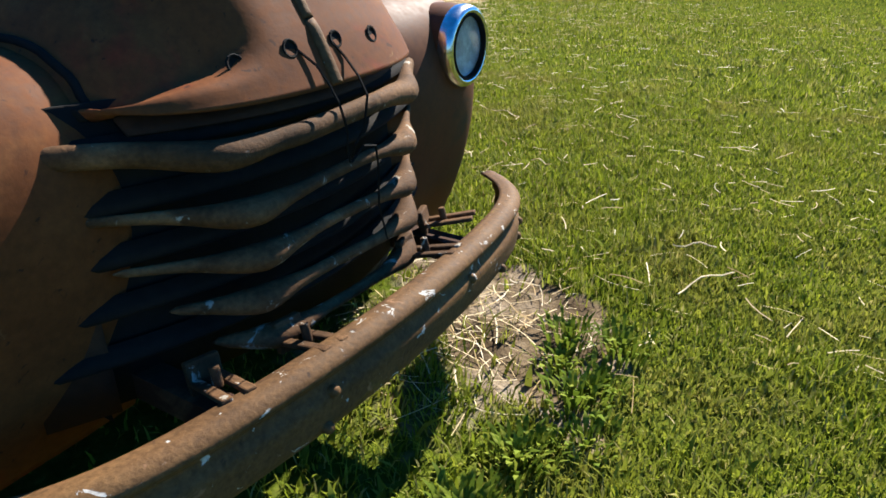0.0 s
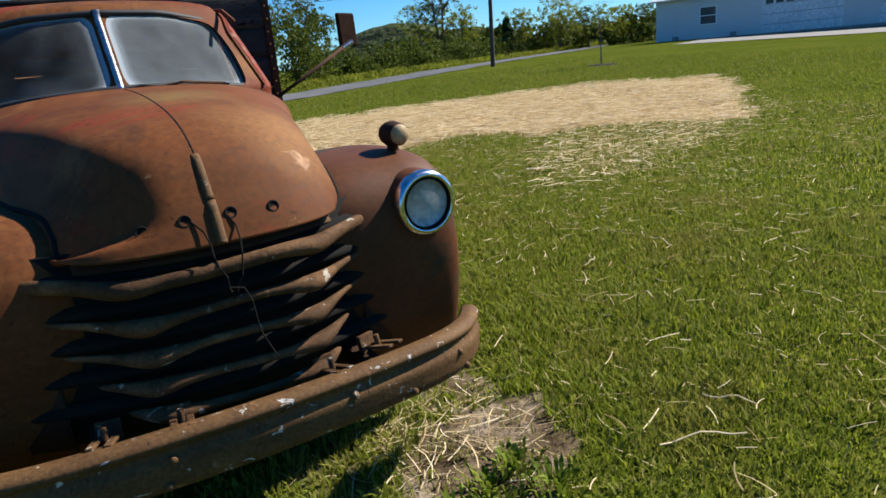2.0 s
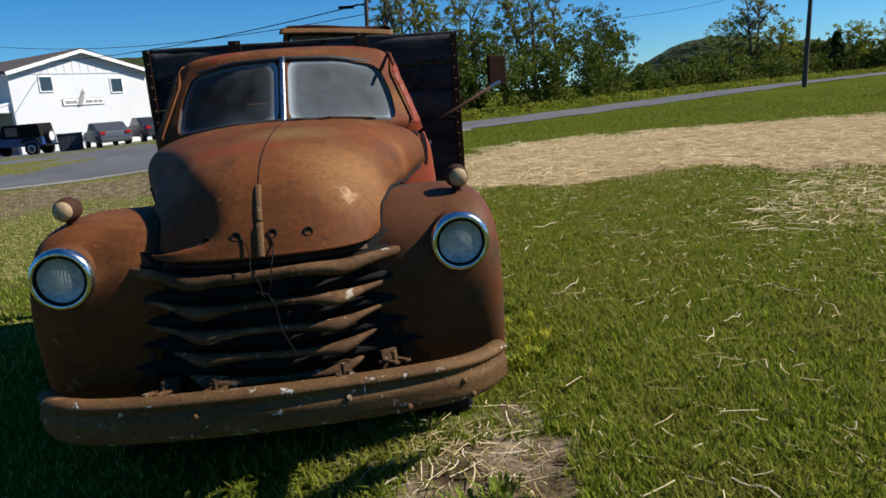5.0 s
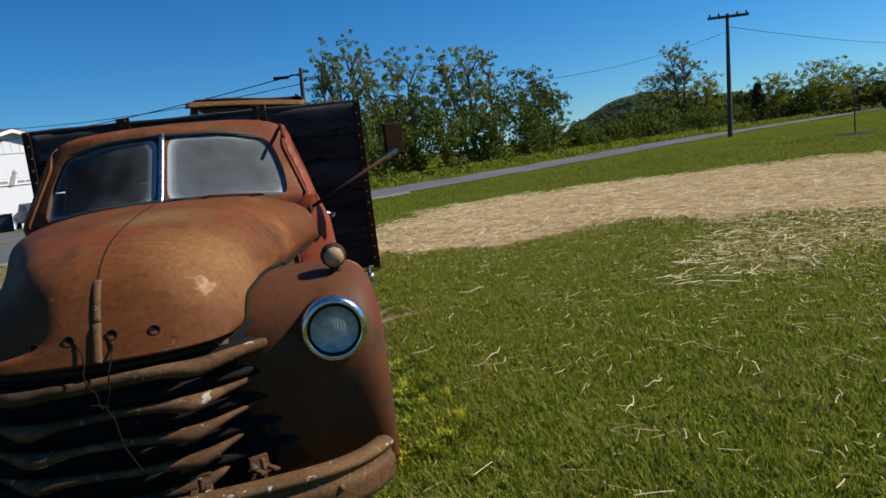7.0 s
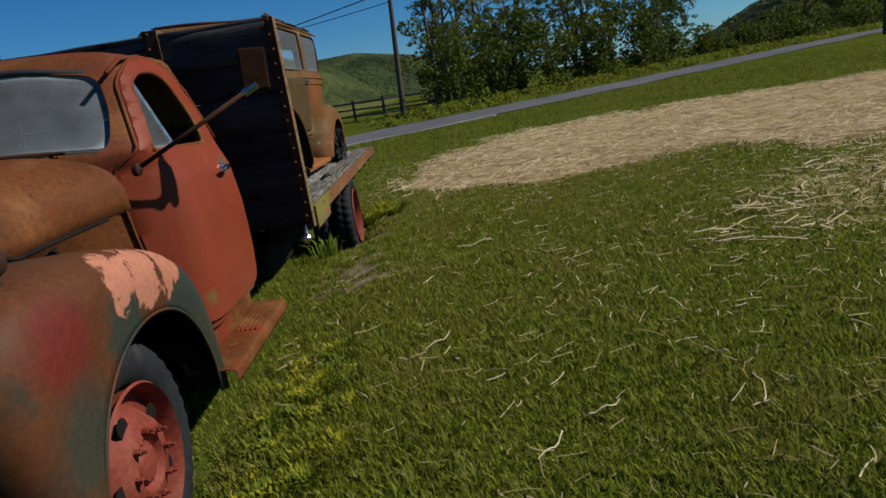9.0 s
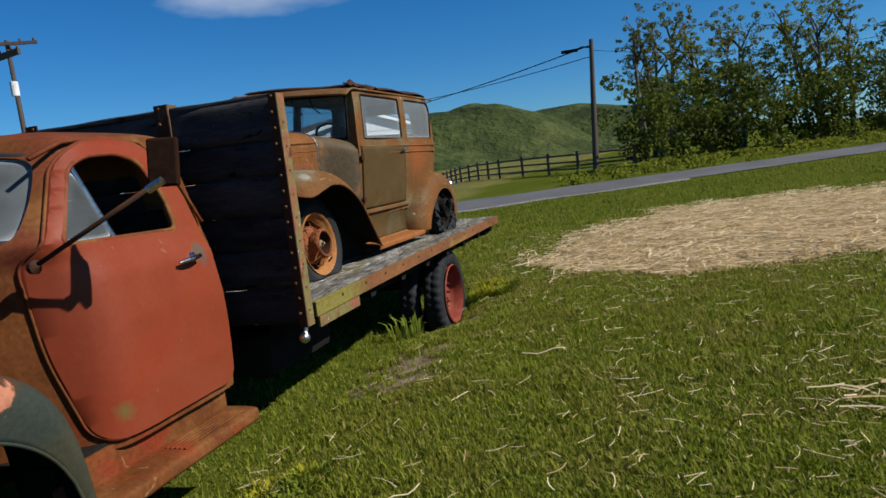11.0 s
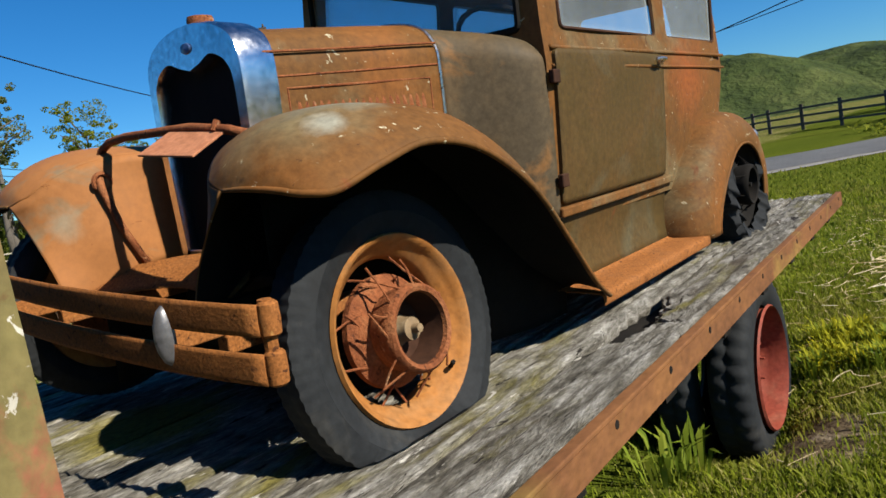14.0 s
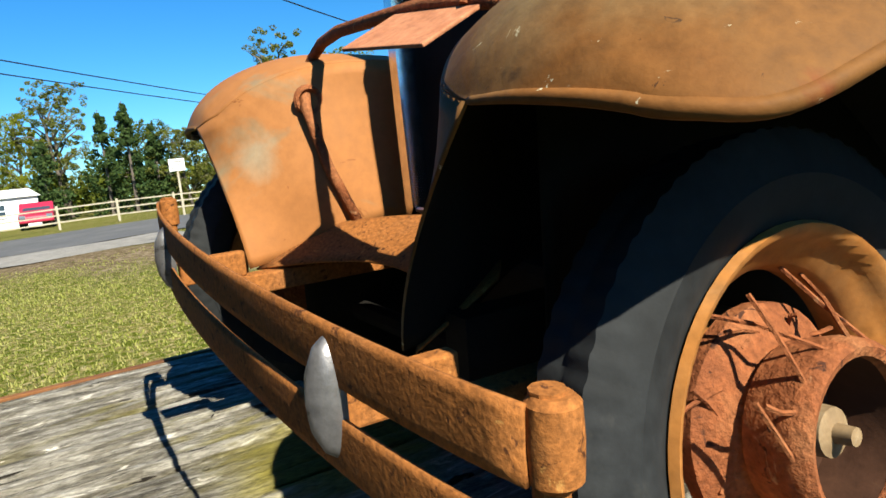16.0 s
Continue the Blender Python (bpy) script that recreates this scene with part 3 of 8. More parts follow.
gL.new(g_noise(40, 6), gbump.inputs["Height"])
gL.new(gbump.outputs[0], gb.inputs["Normal"])

ground = fast_mesh("ground", np.stack([GX, GY, ground_z(GX, GY)], -1).reshape(-1, 3), quads, GROUND)
tagged(ground, "mown green lawn with straw mulch and a bare dirt patch", "lawn", kind="structure")
# The straw share beyond the truck only lightens the lawn there.
for key, val in (("straw", np.maximum(straw_cover(GX, GY), 0.36 * sunlit_cover(GX, GY))), ("dirt", np.maximum(dirt_cover(GX, GY), 0.72 * bare_cover(GX, GY)))):
    ground.data.attributes.new(key, "FLOAT", "POINT").data.foreach_set("value", val.ravel().astype(np.float32))
ground.data.shade_smooth()


# ---- road ----
def ribbon(name, near, far, x0, x1, n, lift, material, label, category):
    xs = np.linspace(x0, x1, n)
    rows = []
    for f in (0.0, 0.34, 0.67, 1.0):
        ys = near(xs) * (1 - f) + far(xs) * f
        rows.append(np.stack([xs, ys, ground_z(xs, ys) + lift], -1))
    v = np.stack(rows, 1)
    k = np.arange(n * 4).reshape(n, 4)
    q = np.stack([k[:-1, :-1], k[1:, :-1], k[1:, 1:], k[:-1, 1:]], -1).reshape(-1, 4)
    ob = fast_mesh(name, v.reshape(-1, 3), q, material)
    return tagged(ob, label, category, kind="structure")


def lot_far(x):
    return road_near(x) + 3.4 + 40 * np.clip((-5.2 - x) / 3.5, 0, 1) * np.clip((x + 30) / 5, 0, 1)


ribbon("road", road_near, lot_far, -120, 140, 400, 0.02, ASPHALT, "grey asphalt road widening into a parking lot", "road")
GRAVEL = surface("gravel_verge", [(0.15, 0.145, 0.13), (0.22, 0.21, 0.19), (0.28, 0.27, 0.25)], 3.0, 0.95, fine=30)
side = fast_mesh("road", [(x, y, float(ground_z(x, y)) + 0.026) for y in np.linspace(-45, 11, 29) for x in (-32.5, -27, -21.5)],
                 [(3 * k + i, 3 * k + i + 1, 3 * k + i + 4, 3 * k + i + 3) for k in range(28) for i in (0, 1)], ASPHALT)
tagged(side, "grey asphalt side road past the wooden fence", "road", kind="structure")
shoulder = fast_mesh("pavement", [(x + 0.35 * math.sin(1.7 * y + x), y, float(ground_z(x, y)) + 0.02) for y in np.linspace(-45, 8, 54) for x in (-21.4, -19.5, -17.6)],
                     [(3 * k + i, 3 * k + i + 1, 3 * k + i + 4, 3 * k + i + 3) for k in range(53) for i in (0, 1)], GRAVEL)
tagged(shoulder, "pale gravel shoulder of the side road", "verge", kind="structure")
ribbon("pavement", lambda x: road_near(x) - 0.45 + 0.15 * np.sin(x * 1.3), lambda x: road_near(x) + 0.1, -120, 4, 240, 0.012, GRAVEL,
       "pale gravel verge beside the asphalt road", "verge")


# ---- hills ----
HILL = surface("wooded_hill", [(0.013, 0.022, 0.007), (0.036, 0.052, 0.013), (0.078, 0.092, 0.028)], 0.03, 0.95, fine=0.16, bump=1.0, depth=4.0, spread=0.3)


def hill(cx, cy, rx, ry, h, turn, seed):
    rng = np.random.RandomState(seed)
    ph = rng.rand(4) * 6

    def fn(u, v):
        r, a = u, 2 * math.pi * v
        x, y = r * math.cos(a), r * math.sin(a)
        top = (math.cos(math.pi * min(1, r)) * 0.5 + 0.5) ** 0.85
        bumps = 1 + 0.12 * math.sin(3 * x + ph[0]) + 0.08 * math.sin(5 * y + ph[1]) + 0.03 * math.sin(11 * x + 7 * y + ph[2]) \
            + 0.06 * noise.noise((x * 9, y * 9, seed))
        px, py = x * rx, y * ry
        c, s = math.cos(turn), math.sin(turn)
        return cx + c * px - s * py, cy + s * px + c * py, -3 + (h + 3) * top * bumps

    bm = bmesh.new()
    sheet(bm, fn, 40, 120, wrap=True)
    ob = part("hill", bm, HILL, smooth=180)
    return tagged(ob, "rounded hill covered in spring woods", "hill", kind="structure")


hill(190, 352, 62, 80, 21, 0.2, 1)
hill(238, 345, 70, 70, 14, 0.5, 2)
hill(310, 310, 150, 60, 12, 0.75, 3)
hill(-140, 478, 165, 110, 42, 0.1, 4)
hill(-62, 520, 210, 110, 32, 0.0, 5)
hill(-215, 440, 170, 110, 31, -0.3, 6)
hill(-430, 250, 160, 120, 30, -0.9, 7)


# ---- trees ----
def cloud_of_leaves(rng, centres, radii, per, size, flat=0.75):
    """Small quads scattered through clumps."""
    c = np.repeat(np.asarray(centres), per, 0)
    r = np.repeat(np.asarray(radii), per)[:, None]
    d = rng.normal(size=c.shape)
    d /= np.linalg.norm(d, axis=1)[:, None]
    p = c + d * r * rng.uniform(0.35, 1.0, (len(c), 1)) ** 0.6 * np.array([1, 1, flat])
    n = d + 0.9 * rng.normal(size=c.shape)
    n /= np.linalg.norm(n, axis=1)[:, None]
    u = np.cross(n, rng.normal(size=c.shape))
    u /= np.linalg.norm(u, axis=1)[:, None]
    w = np.cross(n, u)
    s = size * rng.uniform(0.6, 1.4, (len(c), 1))
    v = np.stack([p - u * s, p - w * s * 0.55, p + u * s, p + w * s * 0.55], 1).reshape(-1, 3)
    return v, np.arange(len(v)).reshape(-1, 4)


def tree(x, y, height, spread, leaf, seed, clumps=26, per=70, size=0.17, low=0.3, label="", lean=0.0, stems=1):
    rng = np.random.RandomState(seed)
    z0 = float(ground_z(x, y)) - 0.15
    ob = thing("tree", label or "spring tree with airy light green crown", "tree", "trees beyond the road", pose(x, y, z0))
    bm = bmesh.new()
    tips = []
    for s in range(stems):
        off = rng.normal(size=2) * (0.35 if stems > 1 else 0)
        top = Vector((off[0] * 3 + lean + rng.normal() * 0.2, off[1] * 3 + rng.normal() * 0.2, height * 0.8))
        pts = [Vector((off[0], off[1], 0)).lerp(top, f) + Vector((rng.normal() * 0.06, rng.normal() * 0.06, 0)) * (f > 0) for f in (0, 0.25, 0.5, 0.75, 1)]
        tube(bm, pts, [height * w for w in (0.022, 0.017, 0.013, 0.009, 0.004)], 7)
        for k in range(13):
            f = rng.uniform(low, 0.98)
            a = rng.rand() * 6.28
            base = pts[0].lerp(top, f)
            reach = spread * (0.55 + 0.45 * math.sin(math.pi * min(1, (1.02 - f) / (1.02 - low))))
            tip = base + Vector((math.cos(a) * reach, math.sin(a) * reach, height * rng.uniform(0.06, 0.22)))
            mid = base.lerp(tip, 0.5) + Vector((0, 0, 0.04 * height))
            tube(bm, [base, mid, tip], [height * 0.008, height * 0.005, height * 0.002], 5)
            tips += [tip, mid.lerp(tip, rng.rand()), base.lerp(mid, 0.8)]
        tips.append(top)
    part("trunk", bm, BARK, ob, smooth=180)
    rng.shuffle(tips)
    clumps = int(clumps * 3.2)
    cs = [np.array(t) + rng.normal(size=3) * 0.12 * spread for t in tips[:clumps]]
    while len(cs) < clumps:
        a, f = rng.rand() * 6.28, rng.uniform(low, 1)
        cs.append(np.array([math.cos(a), math.sin(a), 0]) * spread * rng.uniform(0.2, 0.9) + np.array([lean * f, 0, height * f]))
    v, q = cloud_of_leaves(rng, cs, rng.uniform(0.06, 0.17, len(cs)) * spread, per, size, 0.75)
    crown = fast_mesh("crown", v, q, leaf)
    crown.parent = ob
    return ob


def cedar(x, y, height, spread, seed):
    rng = np.random.RandomState(seed)
    ob = thing("tree", "dark green conical cedar tree", "tree", "trees beyond the road", pose(x, y, float(ground_z(x, y)) - 0.15))
    part("trunk", tube(bmesh.new(), [(0, 0, 0), (0, 0, height)], [0.14, 0.02], 7), BARK, ob)
    cs, rs = [], []
    for k in range(46):
        f = rng.rand() ** 0.8
        a, r = rng.rand() * 6.28, spread * (1 - f) ** 0.7 * rng.uniform(0.3, 0.9)
        cs.append((r * math.cos(a), r * math.sin(a), height * (0.06 + 0.9 * f)))
        rs.append(0.22 * spread * (1.2 - f) + 0.12)
    v, q = cloud_of_leaves(rng, cs, rs, 70, 0.13, 1.0)
    crown = fast_mesh("crown", v, q, LEAF_DARK)
    crown.parent = ob
    return ob


def at_bearing(x0, y0, deg, dist):
    """A place on the plan, by its bearing (degrees to the right of straight back along the truck) and distance."""
    return x0 + dist * math.sin(radians(deg)), y0 + dist * math.cos(radians(deg))


def grove():
    far = (0.3, -2.3)
    for deg, dist, h, sp, leaf, n, stems in (
            (3.4, 42, 7.0, 1.5, LEAF_PALE, 44, 2), (5.2, 42, 7.6, 1.6, LEAF_PALE, 48, 2), (7.6, 43, 6.2, 1.7, LEAF_A, 54, 2), (9.9, 44, 6.8, 1.7, LEAF_PALE, 50, 2),
            (12.3, 42, 4.6, 1.8, LEAF_B, 60, 1), (14.8, 44, 6.6, 1.7, LEAF_A, 54, 2), (16.4, 45, 6.6, 1.6, LEAF_PALE, 50, 2), (19.2, 46, 5.0, 1.8, LEAF_B, 54, 2),
            (21.0, 47, 3.6, 1.5, LEAF_B, 54, 1), (8.6, 46, 4.2, 2.0, LEAF_B, 60, 1), (5.0, 46, 3.8, 2.0, LEAF_B, 60, 1), (3.6, 46, 4.2, 1.6, LEAF_A, 60, 1),
            (31.0, 60, 6.4, 1.8, LEAF_PALE, 54, 2), (29.2, 60, 4.4, 1.9, LEAF_A, 50, 1), (32.6, 60, 4.0, 1.9, LEAF_A, 50, 1),
            (37.2, 66, 3.6, 1.7, LEAF_A, 50, 1), (40.4, 64, 4.0, 2.2, LEAF_A, 64, 1), (42.6, 66, 3.2, 1.8, LEAF_B, 50, 1), (44.6, 66, 3.0, 1.8, LEAF_A, 50, 1),
            (46.6, 68, 3.0, 2.0, LEAF_B, 50, 1), (35.4, 66, 2.6, 1.5, LEAF_B, 44, 1)):
        x, y = at_bearing(*far, deg, dist)
        tree(x, y, h * 1.12, sp, leaf, int(deg * 10) + 33, n, 40, 0.055, 0.30, "spring tree with open leafy crown beyond the road", stems=stems)
    x, y = at_bearing(*far, 36.2, 62)
    cedar(x, y, 3.4, 1.1, 5)
    side = (1.2, 3.4)
    for k, (deg, dist, h, sp, leaf) in enumerate(((-84.9, 55, 9.6, 2.2, LEAF_PALE), (-88, 56, 7.8, 2.6, LEAF_A), (-92, 54, 7.2, 2.8, LEAF_B), (-80, 58, 6.8, 2.6, LEAF_B),
                                                  (-74, 56, 4.8, 2.4, LEAF_PALE), (-68.8, 50, 11.6, 2.2, LEAF_PALE), (-63, 52, 10.6, 2.6, LEAF_A), (-60, 56, 8.2, 3.0, LEAF_B),
                                                  (-96, 56, 7.6, 2.8, LEAF_B), (-100, 54, 8.0, 2.8, LEAF_A), (-55, 60, 8.0, 3.0, LEAF_B), (-76.5, 52, 5.6, 2.2, LEAF_PALE), (-71, 56, 5.6, 2.6, LEAF_B))):
        x, y = at_bearing(*side, deg, dist)
        tree(x, y, h, sp, leaf, 300 + k, 70, 55, 0.075, 0.2, "tall tree with pale spring leaves behind the road fence", stems=1 + (leaf is LEAF_PALE))
    for k, (deg, dist, h) in enumerate(((-82.3, 52, 7.2), (-80.6, 51, 7.6), (-78.8, 52, 6.2), (-86.4, 52, 5.6))):
        x, y = at_bearing(*side, deg, dist)
        cedar(x, y, h, 1.9, 40 + k)


grove()


def hedge():
    """The bushes along the far side of the road, one tangled mass."""
    rng = np.random.RandomState(8)
    cs, rs = [], []
    for x in np.arange(2.2, 62, 0.55):
        y = road_near(x) + 5.2 + rng.uniform(2.4, 5.0)
        h = rng.uniform(0.9, 1.9) * (1.9 if x < 15 else 1.0)
        for k in range(5 if x < 15 else 3):
            cs.append((x + rng.normal() * 0.4, y + rng.normal() * 0.5, float(ground_z(x, y)) + h * (0.2 + (0.2 if x < 15 else 0.3) * k)))
            rs.append(rng.uniform(0.45, 0.8))
    v, q = cloud_of_leaves(rng, cs, rs, 150, 0.085)
    ob = fast_mesh("hedge", v, q, LEAF_B)
    tagged(ob, "overgrown green hedge along the far side of the road", "hedge", kind="stuff")
    cs = [(x + rng.normal() * 0.3, road_near(x) + 3.7 + rng.uniform(0.1, 4.2), 0) for x in np.arange(0.4, 60, 0.10)]
    cs = [(x, y, float(ground_z(x, y)) + 0.12) for x, y, _ in cs]
    v, q = cloud_of_leaves(rng, cs, [0.32] * len(cs), 40, 0.06)
    ob = fast_mesh("tall_grass", v, q, LEAF_A)
    tagged(ob, "unmown light green grass on the far verge", "grass", kind="stuff")
    cs, rs = [], []
    for k in range(260):
        x, y = at_bearing(1.2, 3.4, rng.uniform(-108, -48), rng.uniform(62, 76))
        cs.append((x, y, float(ground_z(x, y)) + rng.uniform(0.4, 3.0)))
        rs.append(rng.uniform(0.9, 1.6))
    v, q = cloud_of_leaves(rng, cs, rs, 90, 0.26)
    ob = fast_mesh("wood_edge", v, q, LEAF_B)
    tagged(ob, "dense green undergrowth at the edge of the wood", "bushes", kind="stuff")
    cs, rs = [], []
    for k in range(120):
        x, y = at_bearing(0.3, -2.3, rng.uniform(27, 52), rng.uniform(64, 82))
        cs.append((x, y, float(ground_z(x, y)) + rng.uniform(0.2, 2.2)))
        rs.append(rng.uniform(0.8, 1.5))
    v, q = cloud_of_leaves(rng, cs, rs, 90, 0.24)
    tagged(fast_mesh("wood_edge", v, q, LEAF_B), "dense green undergrowth behind the road", "bushes", kind="stuff")


hedge()


# ---- poles and wires ----
def pole(base, top, arms, label):
    ob = thing("utility_pole", label, "pole", at=pose(*base))
    d = Vector(top) - Vector(base)
    part("shaft", tube(bmesh.new(), [(0, 0, -0.3), d * 0.5, d], [0.12, 0.10, 0.075], 10), POLE_WOOD, ob, smooth=40)
    for z, half, turn in arms:
        bm = bmesh.new()
        box(bm, -half, half, -0.16, -0.06, -0.06, 0.06)
        for k in (-0.9, -0.45, 0.45, 0.9):
            lathe(bm, [(0, 0.2), (0.035, 0.18), (0.05, 0.12), (0.03, 0.06)], (k * half, -0.11, 0), "z", 8)
        bmesh.ops.transform(bm, matrix=Matrix.Translation(d * z) @ Matrix.Rotation(turn, 4, "Z"), verts=bm.verts)
        part("crossarm", bm, POLE_WOOD, ob)
    return ob


p1, p1t = Vector((21.3, 28.4, 0.70)), Vector((21.45, 28.3, 6.55))
pole(p1, p1t, [(0.975, 0.95, -0.25)], "dark wooden utility pole with a short crossarm")
p2, p2t = Vector((1.0, 26.4, 0.60)), Vector((1.25, 26.3, 5.55))
lamp_pole = pole(p2, p2t, [], "dark wooden utility pole carrying a street lamp arm")
arm_bm = tube(bmesh.new(), [(0.22, -0.1, 4.66), (-0.1, -0.12, 4.72), (-0.3, -0.15, 4.66)], 0.025, 6)
box(arm_bm, -0.85, -0.25, -0.24, -0.08, 4.58, 4.68)
part("lamp_arm", arm_bm, BLACK, lamp_pole)
p3, p3t = Vector((-20.5, 21.6, 0.0)), Vector((-20.65, 21.6, 8.4))
tall = pole(p3, p3t, [(0.925, 0.95, -0.25), (0.938, 0.95, -0.25), (0.982, 1.1, 0.55)], "tall grey utility pole with crossarms and a transformer")
part("transformer", tube(bmesh.new(), [(0.1, -0.25, 6.2), (0.1, -0.25, 6.75)], 0.15, 12), ROOF_METAL, tall)


def wire(a, b, sag, r, label="thin black overhead wire"):
    pts = [Vector(a).lerp(Vector(b), f) - Vector((0, 0, sag * 4 * f * (1 - f))) for f in np.linspace(0, 1, 17)]
    ob = part("overhead_wire", tube(bmesh.new(), pts, r, 5), BLACK, smooth=180)
    return tagged(ob, label, "wire", "overhead wires")


wire(p2t - Vector((0, 0, 0.2)), (-27, 58, 6.6), 0.6, 0.022)
wire(p2t - Vector((0, 0, 0.6)), (-29, 56, 8.2), 0.9, 0.016)
wire(p2t - Vector((0, 0, 0.4)), p1t - Vector((0, 0, 0.8)), 1.2, 0.008)
wire(p1t - Vector((0, 0, 0.6)), (75, 52, 6.4), 1.2, 0.012)
wire((-15.0, 3.4, 8.0), (-37.0, 33.0, 8.0), 0.5, 0.025)
wire((-14.0, -4.6, 6.2), (-62, 41, 6.2), 0.5, 0.022)
wire((-15.8, -4.6, 6.1), (-64, 41, 6.1), 0.5, 0.022)


# ---- fences ----
def fence(pts, material, label, rails=(0.35, 0.7, 1.05), step=2.4):
    ob = thing("fence", label, "fence", at=Matrix())
    pts = [Vector((x, y, 0)) for x, y in pts]
    posts = []
    for a, b in zip(pts, pts[1:]):
        n = max(1, round((b - a).length / step))
        posts += [a.lerp(b, k / n) for k in range(n)]
    posts.append(pts[-1])
    for p in posts:
        p.z = float(ground_z(p.x, p.y))
        part("post", boxed(p.x - 0.055, p.x + 0.055, p.y - 0.055, p.y + 0.055, p.z - 0.2, p.z + rails[-1] + 0.14), material, ob)
    for a, b in zip(posts, posts[1:]):
        for h in rails:
            part("rail", tube(bmesh.new(), [a + Vector((0, 0, h)), b + Vector((0, 0, h))], 0.048, 4), material, ob)
    return ob


fence([(2.4, 28.6), (0.2, 28.0), (-4.0, 32.5), (-7.6, 38.5), (-11.5, 47)], FENCE_GREY, "weathered grey wooden rail fence by the side lane", (0.22, 0.5, 0.78), 1.8)
fence([at_bearing(1.2, 3.4, d, 38) for d in (-48, -58, -66, -74, -82, -90, -100)], FENCE_PALE,
      "pale wooden three-rail fence across the road", (0.35, 0.68, 1.0), 2.6)


# ---- the flatbed truck ----
def baked(ob):
    """Apply an object's modifiers for good."""
    dg = bpy.context.evaluated_depsgraph_get()
    dg.update()
    me = bpy.data.meshes.new_from_object(ob.evaluated_get(dg))
    ob.modifiers.clear()
    old, ob.data = ob.data, me
    bpy.data.meshes.remove(old)
    return ob


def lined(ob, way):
    """Give a sheet-metal panel a black inner side as painted shade: the paint colour faces the given way."""
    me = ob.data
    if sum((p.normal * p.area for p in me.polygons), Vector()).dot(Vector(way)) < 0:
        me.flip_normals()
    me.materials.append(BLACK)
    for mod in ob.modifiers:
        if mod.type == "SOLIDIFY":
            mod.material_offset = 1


def carve(ob, cutters, how="DIFFERENCE"):
    """Cut a part with closed bmeshes."""
    made = []
    for bm in cutters:
        bmesh.ops.recalc_face_normals(bm, faces=bm.faces)
        me = bpy.data.meshes.new("cutter")
        bm.to_mesh(me)
        bm.free()
        c = new("cutter", me)
        c.parent = ob.parent
        mod = ob.modifiers.new("cut", "BOOLEAN")
        mod.operation, mod.object, mod.solver = how, c, "EXACT"
        made.append(c)
    baked(ob)
    for c in made:
        me = c.data
        bpy.data.objects.remove(c)
        bpy.data.meshes.remove(me)
    return ob


def rounded(points, r=0.03, n=5):
    """A closed outline with its corners rounded."""
    out = []
    m = len(points)
    for i in range(m):
        a, p, b = (Vector(points[k % m]) for k in (i - 1, i, i + 1))
        d = min(r, (a - p).length * 0.45, (b - p).length * 0.45)
        s, e = p + (a - p).normalized() * d, p + (b - p).normalized() * d
        for k in range(n + 1):
            t = k / n
            out.append((1 - t) ** 2 * s + 2 * t * (1 - t) * p + t * t * e)
    return out


def prism(outline, axis, lo, hi):
    """An outline of two coordinates drawn out along the third axis."""
    bm = bmesh.new()

    def place(p, h):
        return {"x": (h, p[0], p[1]), "y": (p[0], h, p[1]), "z": (p[0], p[1], h)}[axis]
    a = [bm.verts.new(place(p, lo)) for p in outline]
    b = [bm.verts.new(place(p, hi)) for p in outline]
    bm.faces.new(a)
    bm.faces.new(b[::-1])
    for i in range(len(a)):
        j = (i + 1) % len(a)
        bm.faces.new((a[i], b[i], b[j], a[j]))
    return bm


def rim_of(outline, axis, at, r, n=6):
    """A bead run round a closed outline; at(p) gives the third coordinate."""
    pts = []
    for p in list(outline) + list(outline[:2]):
        h = at(p)
        pts.append({"x": (h, p[0], p[1]), "y": (p[0], h, p[1])}[axis])
    return tube(bmesh.new(), pts, r, n, cap=False)


truck = thing("flatbed_truck", "rusted red old flatbed truck with bare headlights, parked on the lawn", "truck", at=Matrix())


def cab_half(z):
    return float(np.interp(z, [0.5, 0.8, 1.1, 1.30, 1.43, 1.6, 1.8, 1.90], [0.855, 0.875, 0.87, 0.85, 0.80, 0.755, 0.69, 0.65]))


def cab_front(z):
    return float(np.interp(z, [0.5, 1.40, 1.48, 1.90], [1.66, 1.66, 1.61, 1.99]))


def cab_ring(z):
    w, yf = cab_half(z), cab_front(z)
    half = [(0, yf), (0.45 * w, yf + 0.14 * w * w), (0.80 * w, yf + 0.40 * w * w), (0.955 * w, yf + 0.52 * w * w + 0.01), (w, yf + 0.60 * w * w + 0.08), (w, 2.45), (w, 2.78),
            (0.965 * w, 2.92), (0.84 * w, 2.985), (0.4 * w, 3.0), (0, 3.0)]
    right = [spline(half, k / 40) for k in range(41)]
    return right + [np.array((-p[0], p[1])) for p in right[-2:0:-1]]


def hollow(bm, rings, inner):
    """Close an outer and an inner skin, given as rings from the foot to the crown, into one hollow shell."""
    for rr, flip in ((rings, False), (inner, True)):
        for a, b in zip(rr, rr[1:]):
            n = len(a)
            for k in range(n):
                q = (a[k], a[(k + 1) % n], b[(k + 1) % n], b[k])
                bm.faces.new(q[::-1] if flip else q)
        bm.faces.new(rr[-1])
    n = len(rings[0])
    for k in range(n):
        bm.faces.new((rings[0][k], inner[0][k], inner[0][(k + 1) % n], rings[0][(k + 1) % n]))
    return bm


